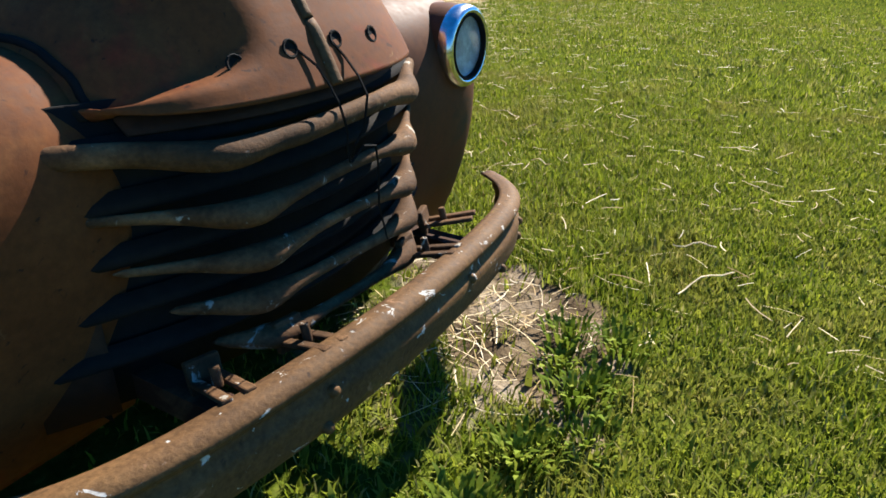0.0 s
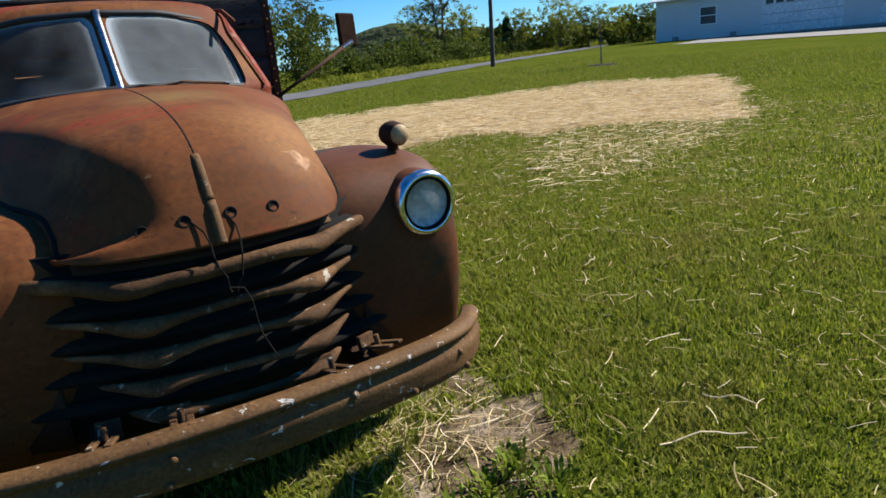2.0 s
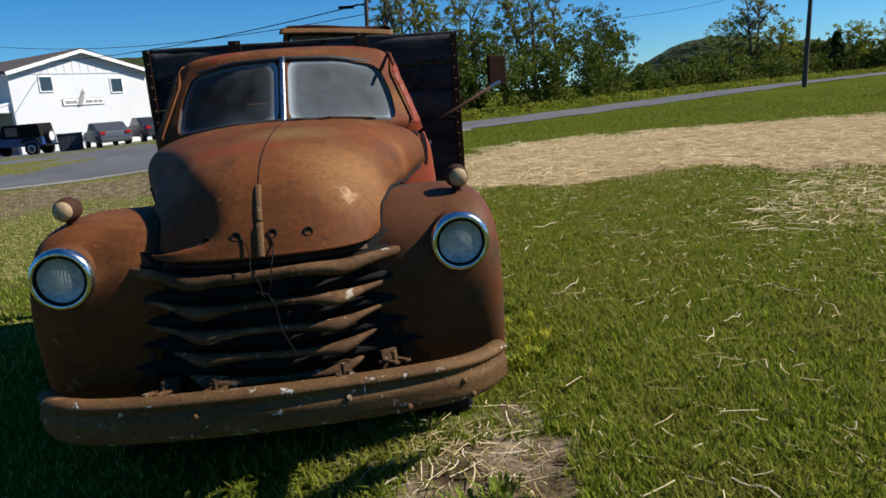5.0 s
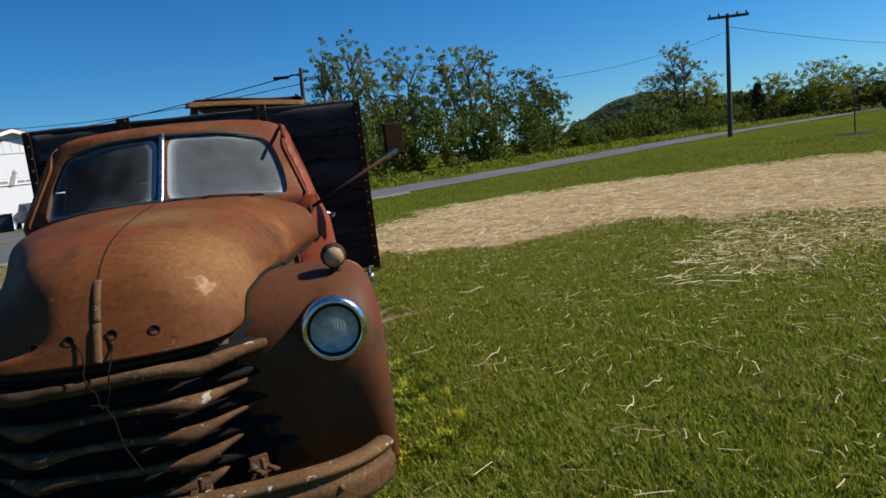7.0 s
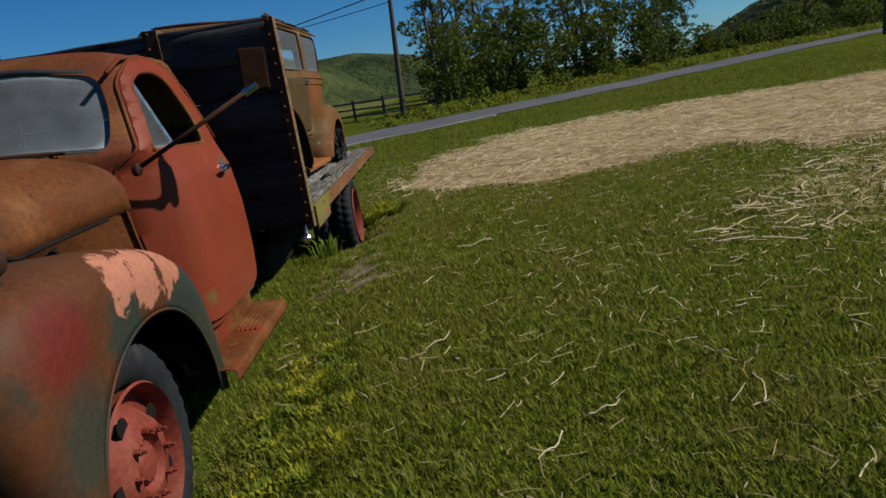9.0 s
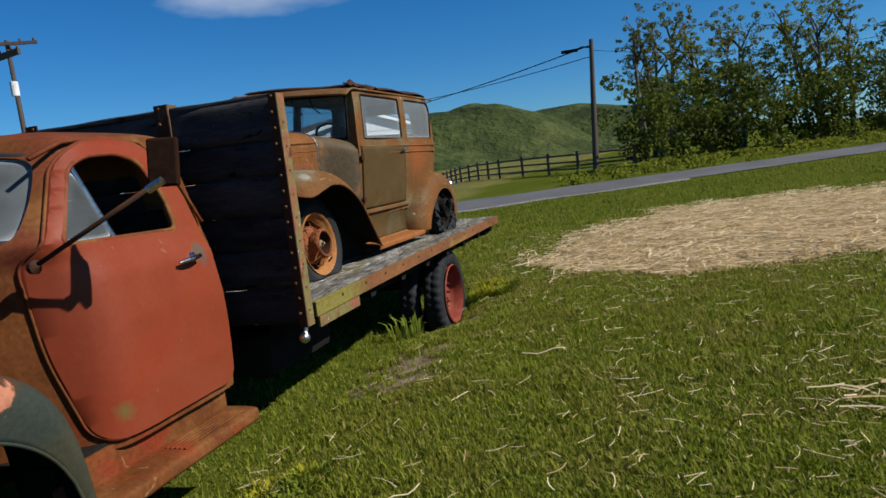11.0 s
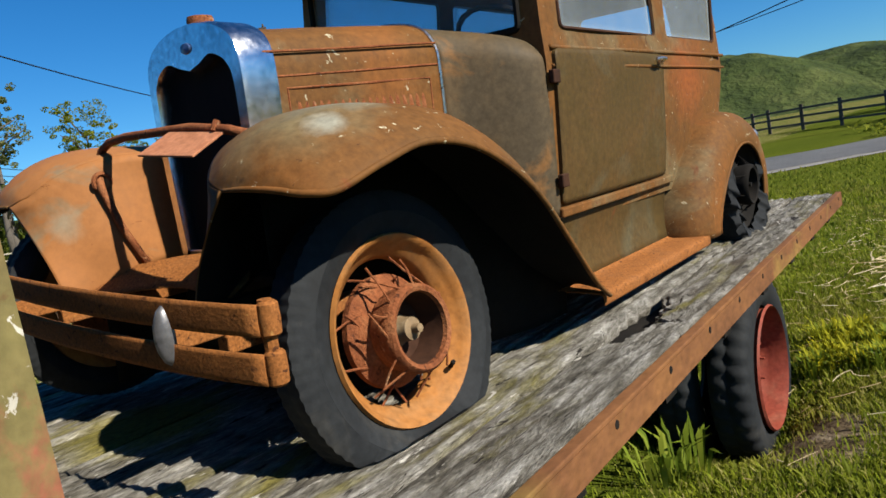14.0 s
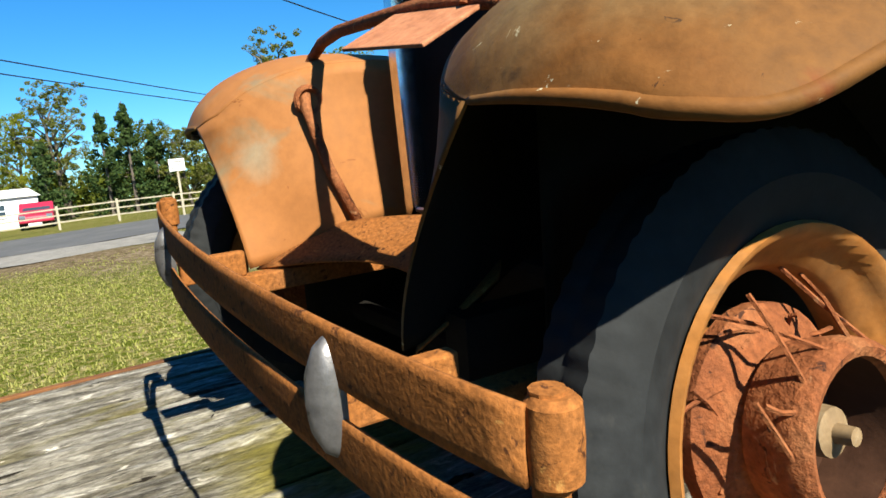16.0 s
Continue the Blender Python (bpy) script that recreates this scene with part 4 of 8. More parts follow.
def cab_shell():
    bm = bmesh.new()
    skins = []
    for t in (0.0, 0.022):
        rings = []
        for z in [0.56, 0.7, 0.85, 1.0, 1.15, 1.28, 1.36, 1.42, 1.46, 1.5, 1.56, 1.64, 1.72, 1.8, 1.86, 1.90]:
            rings.append([bm.verts.new((p[0] * (1 - t / 0.8), 2.35 + (p[1] - 2.35) * (1 - t / 0.6), z)) for p in cab_ring(z)])
        top = cab_ring(1.90)
        for u in (0.035, 0.09, 0.18, 0.3, 0.45, 0.62, 0.8, 0.93):
            rings.append([bm.verts.new((p[0] * (1 - u) * (1 - t / 0.8), 2.52 + (p[1] - 2.52) * (1 - u) * (1 - t / 0.6), 1.90 - t + 0.095 * math.sqrt(1 - (1 - u) ** 2.4))) for p in top])
        skins.append(rings)
    return hollow(bm, *skins)


WS_PANE = [(0.028, 1.535), (0.35, 1.522), (0.655, 1.49), (0.64, 1.66), (0.575, 1.835), (0.3, 1.885), (0.028, 1.893)]
DOOR_OUT = [(1.90, 1.43), (1.93, 1.0), (2.0, 0.60), (2.86, 0.60), (2.87, 1.0), (2.845, 1.40), (2.81, 1.66), (2.70, 1.875), (2.50, 1.925), (2.30, 1.905), (2.145, 1.82)]
DOOR_WIN = [(1.985, 1.46), (2.68, 1.445), (2.675, 1.62), (2.605, 1.80), (2.48, 1.845), (2.29, 1.835), (2.18, 1.79)]


def ws_y(x, z):
    w = cab_half(z)
    return cab_front(z) + 0.14 * w * w * min(1, abs(x) / (0.45 * w)) ** 1.6 + (0.72 * x * x - 0.14 * w * w if abs(x) > 0.45 * w else 0)


cab = part("cab", cab_shell(), RUST, truck, "rusted red cab shell with rounded roof", smooth=50)
cutters = []
for s in (1, -1):
    cutters.append(prism(rounded([(s * x, z) for x, z in WS_PANE], 0.07), "y", 1.2, 2.42))
    cutters.append(prism(rounded([(y, z) for y, z in DOOR_WIN], 0.05), "x", s * 0.4, s * 1.1))
cutters.append(prism(rounded([(-0.4, 1.5), (0.4, 1.5), (0.38, 1.75), (-0.38, 1.75)], 0.06), "y", 2.8, 3.2))
carve(cab, cutters)
cab.data.set_sharp_from_angle(angle=radians(40))

# windscreen: gasket, panes, centre bar, wipers
DUST = bpy.data.materials.new("dusty_windscreen")
DUST.use_nodes = True
dn = DUST.node_tree
db = dn.nodes["Principled BSDF"]
db.inputs["Base Color"].default_value = (0.40, 0.45, 0.47, 1)
db.inputs["Roughness"].default_value = 0.12
dtr = dn.nodes.new("ShaderNodeBsdfTransparent")
dtr.inputs[0].default_value = (0.75, 0.82, 0.85, 1)
dmx = dn.nodes.new("ShaderNodeMixShader")
datt = dn.nodes.new("ShaderNodeAttribute")
datt.attribute_name = "dust"
dnz, dtc = dn.nodes.new("ShaderNodeTexNoise"), dn.nodes.new("ShaderNodeTexCoord")
dnz.inputs["Scale"].default_value, dnz.inputs["Detail"].default_value = 9.0, 8.0
dn.links.new(dtc.outputs["Object"], dnz.inputs["Vector"])
dma = dn.nodes.new("ShaderNodeMath")
dma.operation = "MULTIPLY_ADD"
dma.use_clamp = True
dn.links.new(dnz.outputs["Fac"], dma.inputs[0])
dma.inputs[1].default_value = 0.16
dn.links.new(datt.outputs["Fac"], dma.inputs[2])
dn.links.new(dma.outputs[0], dmx.inputs[0])
dn.links.new(dtr.outputs[0], dmx.inputs[1])
dn.links.new(db.outputs[0], dmx.inputs[2])
dn.links.new(dmx.outputs[0], dn.nodes["Material Output"].inputs[0])


def dusty_pane(name, outline, at, axis, parent, haze, edge, label):
    """A pane of glass with more dust towards its rim."""
    bm = bmesh.new()
    lay = bm.verts.layers.float.new("dust")
    c = sum((Vector(p) for p in outline), Vector((0, 0))) / len(outline)
    rows = []
    for f in (1.0, 0.96, 0.92, 0.84, 0.5):
        ring = []
        for p in outline:
            q = c + (Vector(p) - c) * f
            h = at(q)
            v = bm.verts.new({"x": (h, q[0], q[1]), "y": (q[0], h, q[1])}[axis])
            v[lay] = haze + edge * {1.0: 1, 0.96: 0.9, 0.92: 0.4, 0.84: 0.08, 0.5: 0}[f]
            ring.append(v)
        rows.append(ring)
    for a, b in zip(rows, rows[1:]):
        for k in range(len(a)):
            j = (k + 1) % len(a)
            bm.faces.new((a[k], a[j], b[j], b[k]))
    bm.faces.new(rows[-1])
    ob = part(name, bm, DUST, parent, label, smooth=180)
    ob.visible_shadow = False
    return ob


screen = part("windscreen", rim_of(rounded([(0.0, 1.54), (0.35, 1.527), (0.665, 1.487), (0.648, 1.66), (0.58, 1.842), (0.3, 1.892), (0.0, 1.9), (-0.3, 1.892), (-0.58, 1.842),
                                            (-0.648, 1.66), (-0.665, 1.487), (-0.35, 1.527)], 0.06), "y", lambda p: ws_y(p[0], p[1]) - 0.004, 0.017),
              plain("gasket", (0.012, 0.012, 0.013), 0.7), truck, "black rubber windscreen gasket", smooth=180)
for s in (1, -1):
    dusty_pane("pane", rounded([(s * x, z) for x, z in WS_PANE], 0.07), lambda p: ws_y(p[0], p[1]) + 0.006, "y", screen, -0.03 if s < 0 else 0.09, 0.75, "dusty glass pane")
bm = bmesh.new()
sheet(bm, lambda u, v: (0.015 * math.cos(math.pi * v), ws_y(0, 1.52 + 0.395 * u) - 0.008 - 0.018 * math.sin(math.pi * v), 1.52 + 0.395 * u), 8, 6)
part("centre_bar", bm, DULL_CHROME, screen, "bright metal centre bar", smooth=180, solid=0.003)
for x0, x1, name in ((0.02, 0.50, "wiper"), (-0.10, 0.26, "wiper")):
    bm = bmesh.new()
    tube(bm, [(x0, ws_y(x0, 1.50) - 0.05, 1.515), ((x0 + x1) / 2, ws_y(x0, 1.5) - 0.03, 1.545), (x1, ws_y(x1, 1.5) - 0.03, 1.52)], 0.007, 6)
    box(bm, x1 - 0.14, x1 + 0.02, ws_y(x1, 1.5) - 0.04, ws_y(x1, 1.5) - 0.032, 1.510, 1.519)
    part(name, bm, RUST_DARK if x0 > 0 else BLACK, truck)
part("wiper_stub", tube(bmesh.new(), [(-0.46, 1.72, 1.47), (-0.47, 1.70, 1.50)], 0.012, 8), DULL_CHROME, truck)

# seat and floor inside, so that the cab is not hollow to the ground
bm = boxed(-0.7, 0.7, 2.35, 2.85, 0.75, 1.05)
box(bm, -0.7, 0.7, 2.72, 2.92, 1.05, 1.55)
part("seat", bm, BLACK, truck, bevel=0.04)
part("cab_floor", boxed(-0.8, 0.8, 1.75, 2.95, 0.56, 0.60), BLACK, truck)
bm = bmesh.new()
for k in range(24):
    a0, a1 = 2 * math.pi * k / 24, 2 * math.pi * (k + 1) / 24
    m = Matrix.Translation((0.36, 2.2, 1.42)) @ Matrix.Rotation(radians(-35), 4, "X")
    tube(bm, [m @ Vector((0.2 * math.cos(a), 0.2 * math.sin(a), 0)) for a in (a0, a1)], 0.012, 6, cap=False)
tube(bm, [(0.36, 2.2, 1.42), (0.36, 1.75, 1.1)], 0.02, 8)
part("steering_wheel", bm, BLACK, truck)


# doors
def side_x(z):
    return cab_half(z)


def side_at(y, z):
    """Half the cab's width at a place along its side: it turns in towards the windscreen."""
    if y > 2.4:
        return side_x(z)
    ring = cab_ring(z)[:24]
    return float(np.interp(y, [p[1] for p in ring], [p[0] for p in ring]))


def make_door(s):
    bm = bmesh.new()
    sheet(bm, lambda u, v: (s * (side_at(1.72 + 1.22 * u, 0.5 + 1.5 * v) + 0.004 + 0.006 * math.sin(math.pi * u)), 1.72 + 1.22 * u, 0.5 + 1.5 * v), 24, 60)
    door = part("door", bm, DOOR_RED if s > 0 else RUST, truck, "faded red door with chalky paint" if s > 0 else "rusted door", smooth=180, solid=0.03)
    carve(door, [prism(rounded(DOOR_OUT, 0.09, 8), "x", s * 0.4, s * 1.2)], "INTERSECT")
    carve(door, [prism(rounded(DOOR_WIN, 0.05), "x", s * 0.4, s * 1.2)])
    door.data.set_sharp_from_angle(angle=radians(35))
    win = part("window_frame", rim_of(rounded(DOOR_WIN, 0.05), "x", lambda p: s * (side_at(p[0], p[1]) + 0.012), 0.014), RUST, door, "rusty raised window frame", smooth=180)
    edge = part("door_edge", rim_of(rounded(DOOR_OUT, 0.09, 8), "x", lambda p: s * (side_at(p[0], p[1]) + 0.012), 0.009), RUST, door, "worn door edge", smooth=180)
    vent = rounded([(1.99, 1.468), (2.27, 1.462), (2.235, 1.70), (2.185, 1.785)], 0.03)
    dusty_pane("vent_window", vent, lambda p: s * (side_at(p[0], p[1]) - 0.005), "x", door, 0.05, 0.5, "cracked quarter window")
    part("vent_bar", tube(bmesh.new(), [(s * side_x(1.46), 2.28, 1.455), (s * side_x(1.83), 2.20, 1.82)], 0.011, 6), DULL_CHROME, door)
    bm = bmesh.new()
    x = s * (side_x(1.3) + 0.01)
    lathe(bm, [(0.0, 0.0), (0.024, 0.0), (0.022, 0.02), (0.012, 0.028), (0.011, 0.05), (0.0, 0.052)], (x, 2.685, 1.30), "x", 14)
    tube(bm, [(x + s * 0.045, 2.705, 1.30), (x + s * 0.058, 2.645, 1.298), (x + s * 0.055, 2.585, 1.293), (x + s * 0.045, 2.545, 1.289)], [0.012, 0.014, 0.012, 0.007], 8)
    part("door_handle", bm, CHROME, door, "tarnished chrome door handle", smooth=60)
    return door


make_door(1)
make_door(-1)
# gutter over the door and cowl seam
part("rain_gutter", tube(bmesh.new(), [(0.665, 2.02, 1.83), (0.66, 2.2, 1.90), (0.645, 2.45, 1.925), (0.66, 2.68, 1.90), (0.72, 2.82, 1.74), (0.80, 2.90, 1.46)], 0.011, 6),
     RUST, truck, smooth=180)

# mirror on its long arm
mirror = part("mirror", tube(bmesh.new(), [(0.752, 1.875, 1.395), (1.0, 1.922, 1.517), (1.285, 1.985, 1.66)], 0.010, 8), RUST_DARK, truck, "long rusty mirror arm", smooth=180)
bm = bmesh.new()
lathe(bm, [(0, -0.012), (0.028, -0.012), (0.03, 0.01), (0, 0.03)], (0.752, 1.875, 1.395), "x", 12)
part("mirror_base", bm, RUST_DARK, mirror)
bm = bmesh.new()
box(bm, -0.062, 0.062, -0.014, 0.014, -0.095, 0.095, pose(1.315, 2.03, 1.745, -6, 3, 14))
part("mirror_head", bm, surface("mirror_back", [(0.012, 0.006, 0.004), (0.022, 0.010, 0.006), (0.036, 0.015, 0.008)], 9.0, 0.85, gloss=0.05), mirror, "rusty rectangular mirror back", bevel=0.01)
part("clamp", tube(bmesh.new(), [(1.26, 1.985, 1.645), (1.325, 1.995, 1.675)], 0.017, 8), DULL_CHROME, mirror)


# bonnet
def ease(t):
    t = min(1.0, max(0.0, t))
    return t * t * (3 - 2 * t)


def bonnet_pt(u, v):
    yc, zc = spline([(0.198, 1.072), (0.262, 1.195), (0.362, 1.328), (0.545, 1.42), (0.85, 1.478), (1.25, 1.518), (1.66, 1.54)], u)
    xe, ye, ze = spline([(0.43, 0.395, 1.085), (0.455, 0.42, 1.092), (0.48, 0.48, 1.105), (0.50, 0.62, 1.135), (0.55, 0.92, 1.175), (0.655, 1.28, 1.215), (0.78, 1.66, 1.25)], u)
    a = abs(v) * math.pi / 2
    s = math.sin(a) ** 0.88
    c = math.cos(a) ** (1.55 - 0.95 * min(1.0, max(0.0, (u - 0.22) / 0.42)))
    dent = 0.0
    if v < 0:  # the near side has been pushed in between its crown and its lower lip
        dent = 0.062 * ease((-v - 0.13 - 0.85 * max(0.0, u - 0.30)) / 0.24) * ease((u - 0.07) / 0.11) * ease((1 + v) / 0.3) * ease((1.0 - u) / 0.25)
    return math.copysign(xe * s, v), yc + (ye - yc) * abs(v) ** 2.2 + 0.55 * dent, ze + (zc - ze) * c - 0.85 * dent


bm = bmesh.new()
sheet(bm, lambda u, v: bonnet_pt(u, 2 * v - 1), 48, 48)
bonnet = part("bonnet", bm, RUST, truck, "rounded rusty bonnet with worn bare patches", smooth=180, solid=0.006)


def on_bonnet(x, z, front=True):
    """The place on the bonnet's nose nearest to x and z."""
    best = min((abs(p[0] - x) + abs(p[2] - z), p) for p in (bonnet_pt(i / 60, j / 60) for i in range(0, 26) for j in range(-50, 51)))
    return Vector(best[1])


# the rib runs up the lower nose, a seam goes on to the windscreen
bm = bmesh.new()
for (u0, u1, w, h) in ((0.0, 0.165, 0.016, 0.012), (0.17, 0.33, 0.014, 0.010)):
    sheet(bm, lambda u, v: (w * math.cos(math.pi * v), bonnet_pt(u0 + (u1 - u0) * u, 0)[1] - h * math.sin(math.pi * v) * (0.3 + 0.7 * min(1, 8 * (1 - u))) * (1 - 0.6 * u0),
                            bonnet_pt(u0 + (u1 - u0) * u, 0)[2] + 0.6 * h * math.sin(math.pi * v)), 14, 6)
part("bonnet_rib", bm, RUST_BUMPER, truck, "pitted metal rib on the nose", smooth=180, solid=0.002)
part("bonnet_seam", tube(bmesh.new(), [Vector(bonnet_pt(u, 0)) + Vector((0, 0, 0.001)) for u in np.linspace(0.33, 1, 30)], 0.004, 6), BLACK, truck)
for x, z in ((-0.205, 1.138), (-0.082, 1.151), (0.045, 1.153), (0.183, 1.141)):
    p = on_bonnet(x, z)
    n = Vector((x * 0.9, -1, 0.35)).normalized()
    q = n.to_track_quat("Z", "Y").to_matrix().to_4x4()
    bm = bmesh.new()
    lathe(bm, [(0.0, 0.0), (0.013, 0.0), (0.014, 0.003), (0.0175, 0.004), (0.02, 0.001)], (0, 0, 0), "z", 14)
    bmesh.ops.transform(bm, matrix=Matrix.Translation(p + n * 0.003) @ q, verts=bm.verts)
    part("badge_hole", bm, BLACK, bonnet, "dark hole where a badge sat")
for x in (-0.075, 0.03):
    rng = np.random.RandomState(int(100 * abs(x)))
    p = on_bonnet(x, 1.15)
    pts = [p + Vector((0.0, -0.004, 0.0))]
    for k in range(7):
        pts.append(pts[-1] + Vector((rng.normal() * 0.012 + (0.008 if x < 0 else -0.004), rng.normal() * 0.006 - (0.024 if k < 3 else -0.006), -0.035)))
    part("wire_tie", tube(bmesh.new(), pts, 0.0028, 5), BLACK, bonnet, "thin rusty wire tying the bonnet down")
part("wire_tie", tube(bmesh.new(), [(-0.05, 0.13, 0.93), (-0.02, 0.12, 0.96), (0.02, 0.12, 0.95), (0.04, 0.13, 0.9), (0.05, 0.14, 0.8), (0.09, 0.15, 0.70)], 0.0025, 5), BLACK, bonnet)


# grille
def grille_back(x):
    return 0.285 + 0.42 * x * x


# Backing and louvres are black to imitate the shade between the bars.
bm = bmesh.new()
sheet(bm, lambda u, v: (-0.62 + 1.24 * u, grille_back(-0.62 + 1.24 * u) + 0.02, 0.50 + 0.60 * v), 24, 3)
grille = part("grille", bm, BLACK, truck, "rusty five-bar grille on a black backing that stands in for shade", smooth=180, solid=0.008)
for k, (z, half, x1, r) in enumerate(((1.005, 0.63, 0.30, 0.030), (0.888, 0.545, 0.27, 0.029), (0.785, 0.475, 0.26, 0.028), (0.685, 0.405, 0.27, 0.028), (0.588, 0.345, 0.25, 0.028))):
    bm = bmesh.new()

    def bar(u, v, z=z, half=half, x1=x1, r=r, k=k):
        x = half * (2 * u - 1)
        ax = abs(x)
        hump = math.exp(-((ax - x1) / 0.09) ** 2)
        taper = 1 - 0.45 * max(0, (ax - x1) / (half - x1)) if k else 1.0
        end = min(1, (half - ax) / 0.02 + 0.25)
        rz = (r * (0.5 + 0.5 * hump) if k else r * (0.75 + 0.25 * hump)) * taper * end
        ry = 0.9 * rz + 0.012 * hump
        y = 0.195 + 0.62 * max(0, ax - 0.12) ** 1.35 - 0.022 * hump
        a = 2 * math.pi * v
        groove = 1 - (0.12 if k == 0 else 0.0) * math.exp(-((v - 0.40) / 0.04) ** 2)
        zz = z + 0.02 * (ax / half) ** 2 - 0.012 * hump + 0.006 * math.sin(9 * x + k)
        return x, y - ry * math.cos(a) * groove, zz + rz * math.sin(a) * groove
    sheet(bm, bar, 60, 14, wrap=True)
    part("grille_bar", bm, RUST_GRILLE, grille, smooth=180)
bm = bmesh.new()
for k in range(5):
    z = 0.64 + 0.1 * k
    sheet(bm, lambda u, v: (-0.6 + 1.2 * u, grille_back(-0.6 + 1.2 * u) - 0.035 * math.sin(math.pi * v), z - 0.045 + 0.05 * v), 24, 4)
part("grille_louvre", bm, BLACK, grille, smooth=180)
for s in (1, -1):
    bm = bmesh.new()
    sheet(bm, lambda u, v: (s * (0.50 + 0.12 * u), 0.38 + 0.06 * u, 0.50 + 0.50 * v), 4, 4)
    part("grille_side", bm, RUST_DARK, grille, smooth=180, solid=0.006)
bm = bmesh.new()
sheet(bm, lambda u, v: (-0.40 + 0.80 * u, 0.225 + 0.7 * (0.40 * (2 * u - 1)) ** 2 + 0.045 * v, 1.040 + 0.035 * v), 24, 3)
part("grille_header", bm, RUST_DARK, grille, smooth=180, solid=0.005)

# front wings
ARCH = Vector((1.185, 0.40))


def wing_pt(a, b, s):
    y, z = spline([(0.50, 0.40), (0.405, 0.62), (0.355, 0.86), (0.375, 1.05), (0.475, 1.165), (0.66, 1.205), (0.95, 1.205), (1.25, 1.165), (1.50, 1.09), (1.68, 0.96), (1.775, 0.74), (1.80, 0.36)], a)
    p = Vector((y, z))
    d = p - ARCH
    q = ARCH + d.normalized() * (0.505 + 0.055 * d.normalized().x ** 2)
    front = max(0.0, 1 - a / 0.3)
    x_in = 0.50 + 0.16 * max(0, a - 0.35) * 1.6
    x, f = spline([(x_in - 0.10, 0.05 + 0.02 * front), (x_in + 0.02, 0.005), (0.68, 0.0), (0.80, 0.0), (0.905, 0.07), (0.962, 0.26), (0.975, 0.55), (0.955, 1.0)], b)
    r = p.lerp(q, f)
    return s * (x - 0.02 * max(0, a - 0.7) * 3), r.x, r.y


for s in (1, -1):
    bm = bmesh.new()
    sheet(bm, lambda u, v: wing_pt(u, v, s), 60, 26)
    wing = part("front_wing", bm, FENDER_RED if s > 0 else RUST, truck, "bulbous front wing, faded red with grey-green patches", smooth=180, solid=0.006)
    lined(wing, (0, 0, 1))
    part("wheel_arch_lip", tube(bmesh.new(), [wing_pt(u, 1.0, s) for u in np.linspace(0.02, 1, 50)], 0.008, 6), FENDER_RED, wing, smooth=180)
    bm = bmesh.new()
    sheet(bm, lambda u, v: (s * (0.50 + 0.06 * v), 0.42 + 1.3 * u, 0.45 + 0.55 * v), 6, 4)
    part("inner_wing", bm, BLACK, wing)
    lamp = part("headlight", tube(bmesh.new(), [(s * 0.779, 0.345, 1.031), (s * 0.779, 0.40, 1.031), (s * 0.779, 0.56, 1.03)], [0.118, 0.125, 0.118], 32, cap=False), FENDER_RED, truck,
                "headlight bucket set in the wing", smooth=50)
    bm = bmesh.new()
    lathe(bm, [(0.121, 0.03), (0.124, 0.01), (0.119, -0.008), (0.108, -0.018), (0.097, -0.014), (0.093, -0.004), (0.091, 0.012)], (s * 0.779, 0.335, 1.031), "y", 40)
    part("chrome_ring", bm, CHROME, lamp, "bright chrome headlight ring", smooth=180)
    bm = bmesh.new()
    lathe(bm, [(0.092, 0.0), (0.07, -0.012), (0.04, -0.020), (0.0, -0.023)], (s * 0.779, 0.335, 1.031), "y", 32)
    ln = part("lens", bm, LAMP_GLASS, lamp, "clear ribbed headlight lens", smooth=180)
    ln.visible_shadow = False
    bm = bmesh.new()
    lathe(bm, [(0.0915, 0.002), (0.080, 0.006), (0.060, 0.0095), (0.035, 0.012), (0.0, 0.013)], (s * 0.779, 0.335, 1.031), "y", 32)
    part("reflector", bm, REFLECTOR, lamp, smooth=180)
    bm = bmesh.new()
    lathe(bm, [(0.098, -0.016), (0.093, -0.018), (0.0885, -0.012), (0.0895, 0.0)], (s * 0.779, 0.335, 1.031), "y", 36)
    part("lens_gasket", bm, BLACK, lamp, "black rubber lens gasket", smooth=180)
    bm = bmesh.new()
    lathe(bm, [(0.0, -0.075), (0.02, -0.074), (0.036, -0.066), (0.045, -0.052), (0.046, -0.035), (0.05, -0.02), (0.052, 0.005), (0.045, 0.035), (0.028, 0.055), (0, 0.062)],
          (s * 0.82, 0.625, 1.268), "y", 20)
    marker = part("marker_lamp", bm, RUST_DARK, truck, "small rusty bullet marker lamp", smooth=180)
    part("lamp_stem", tube(bmesh.new(), [(s * 0.82, 0.63, 1.235), (s * 0.82, 0.64, 1.185)], [0.018, 0.03], 10), RUST_DARK, marker)
    bm = bmesh.new()
    lathe(bm, [(0.04, -0.062), (0.03, -0.074), (0.012, -0.079), (0, -0.08)], (s * 0.82, 0.625, 1.268), "y", 16)
    part("lens", bm, surface("old_amber_lens", [(0.2, 0.13, 0.06), (0.34, 0.24, 0.13), (0.42, 0.33, 0.2)], 20, 0.5), marker, smooth=180)


    # the dark gap where the bonnet comes down on the wing
    crown = [wing_pt(a, 0.14, 1) for a in np.linspace(0.2, 0.85, 60)]
    gap = []
    for u in np.linspace(0.12, 0.93, 34):
        for v in np.linspace(1.0, 0.5, 60):
            p = bonnet_pt(u, s * v)
            if p[1] < crown[0][1] or p[2] > np.interp(p[1], [c[1] for c in crown], [c[2] for c in crown]) + 0.003:
                gap.append(Vector(p) + Vector((s * 0.004, 0, 0)))
                break
    part("wing_welt", tube(bmesh.new(), gap, 0.0085, 6), BLACK, wing, "dark gap between bonnet and wing", smooth=180)


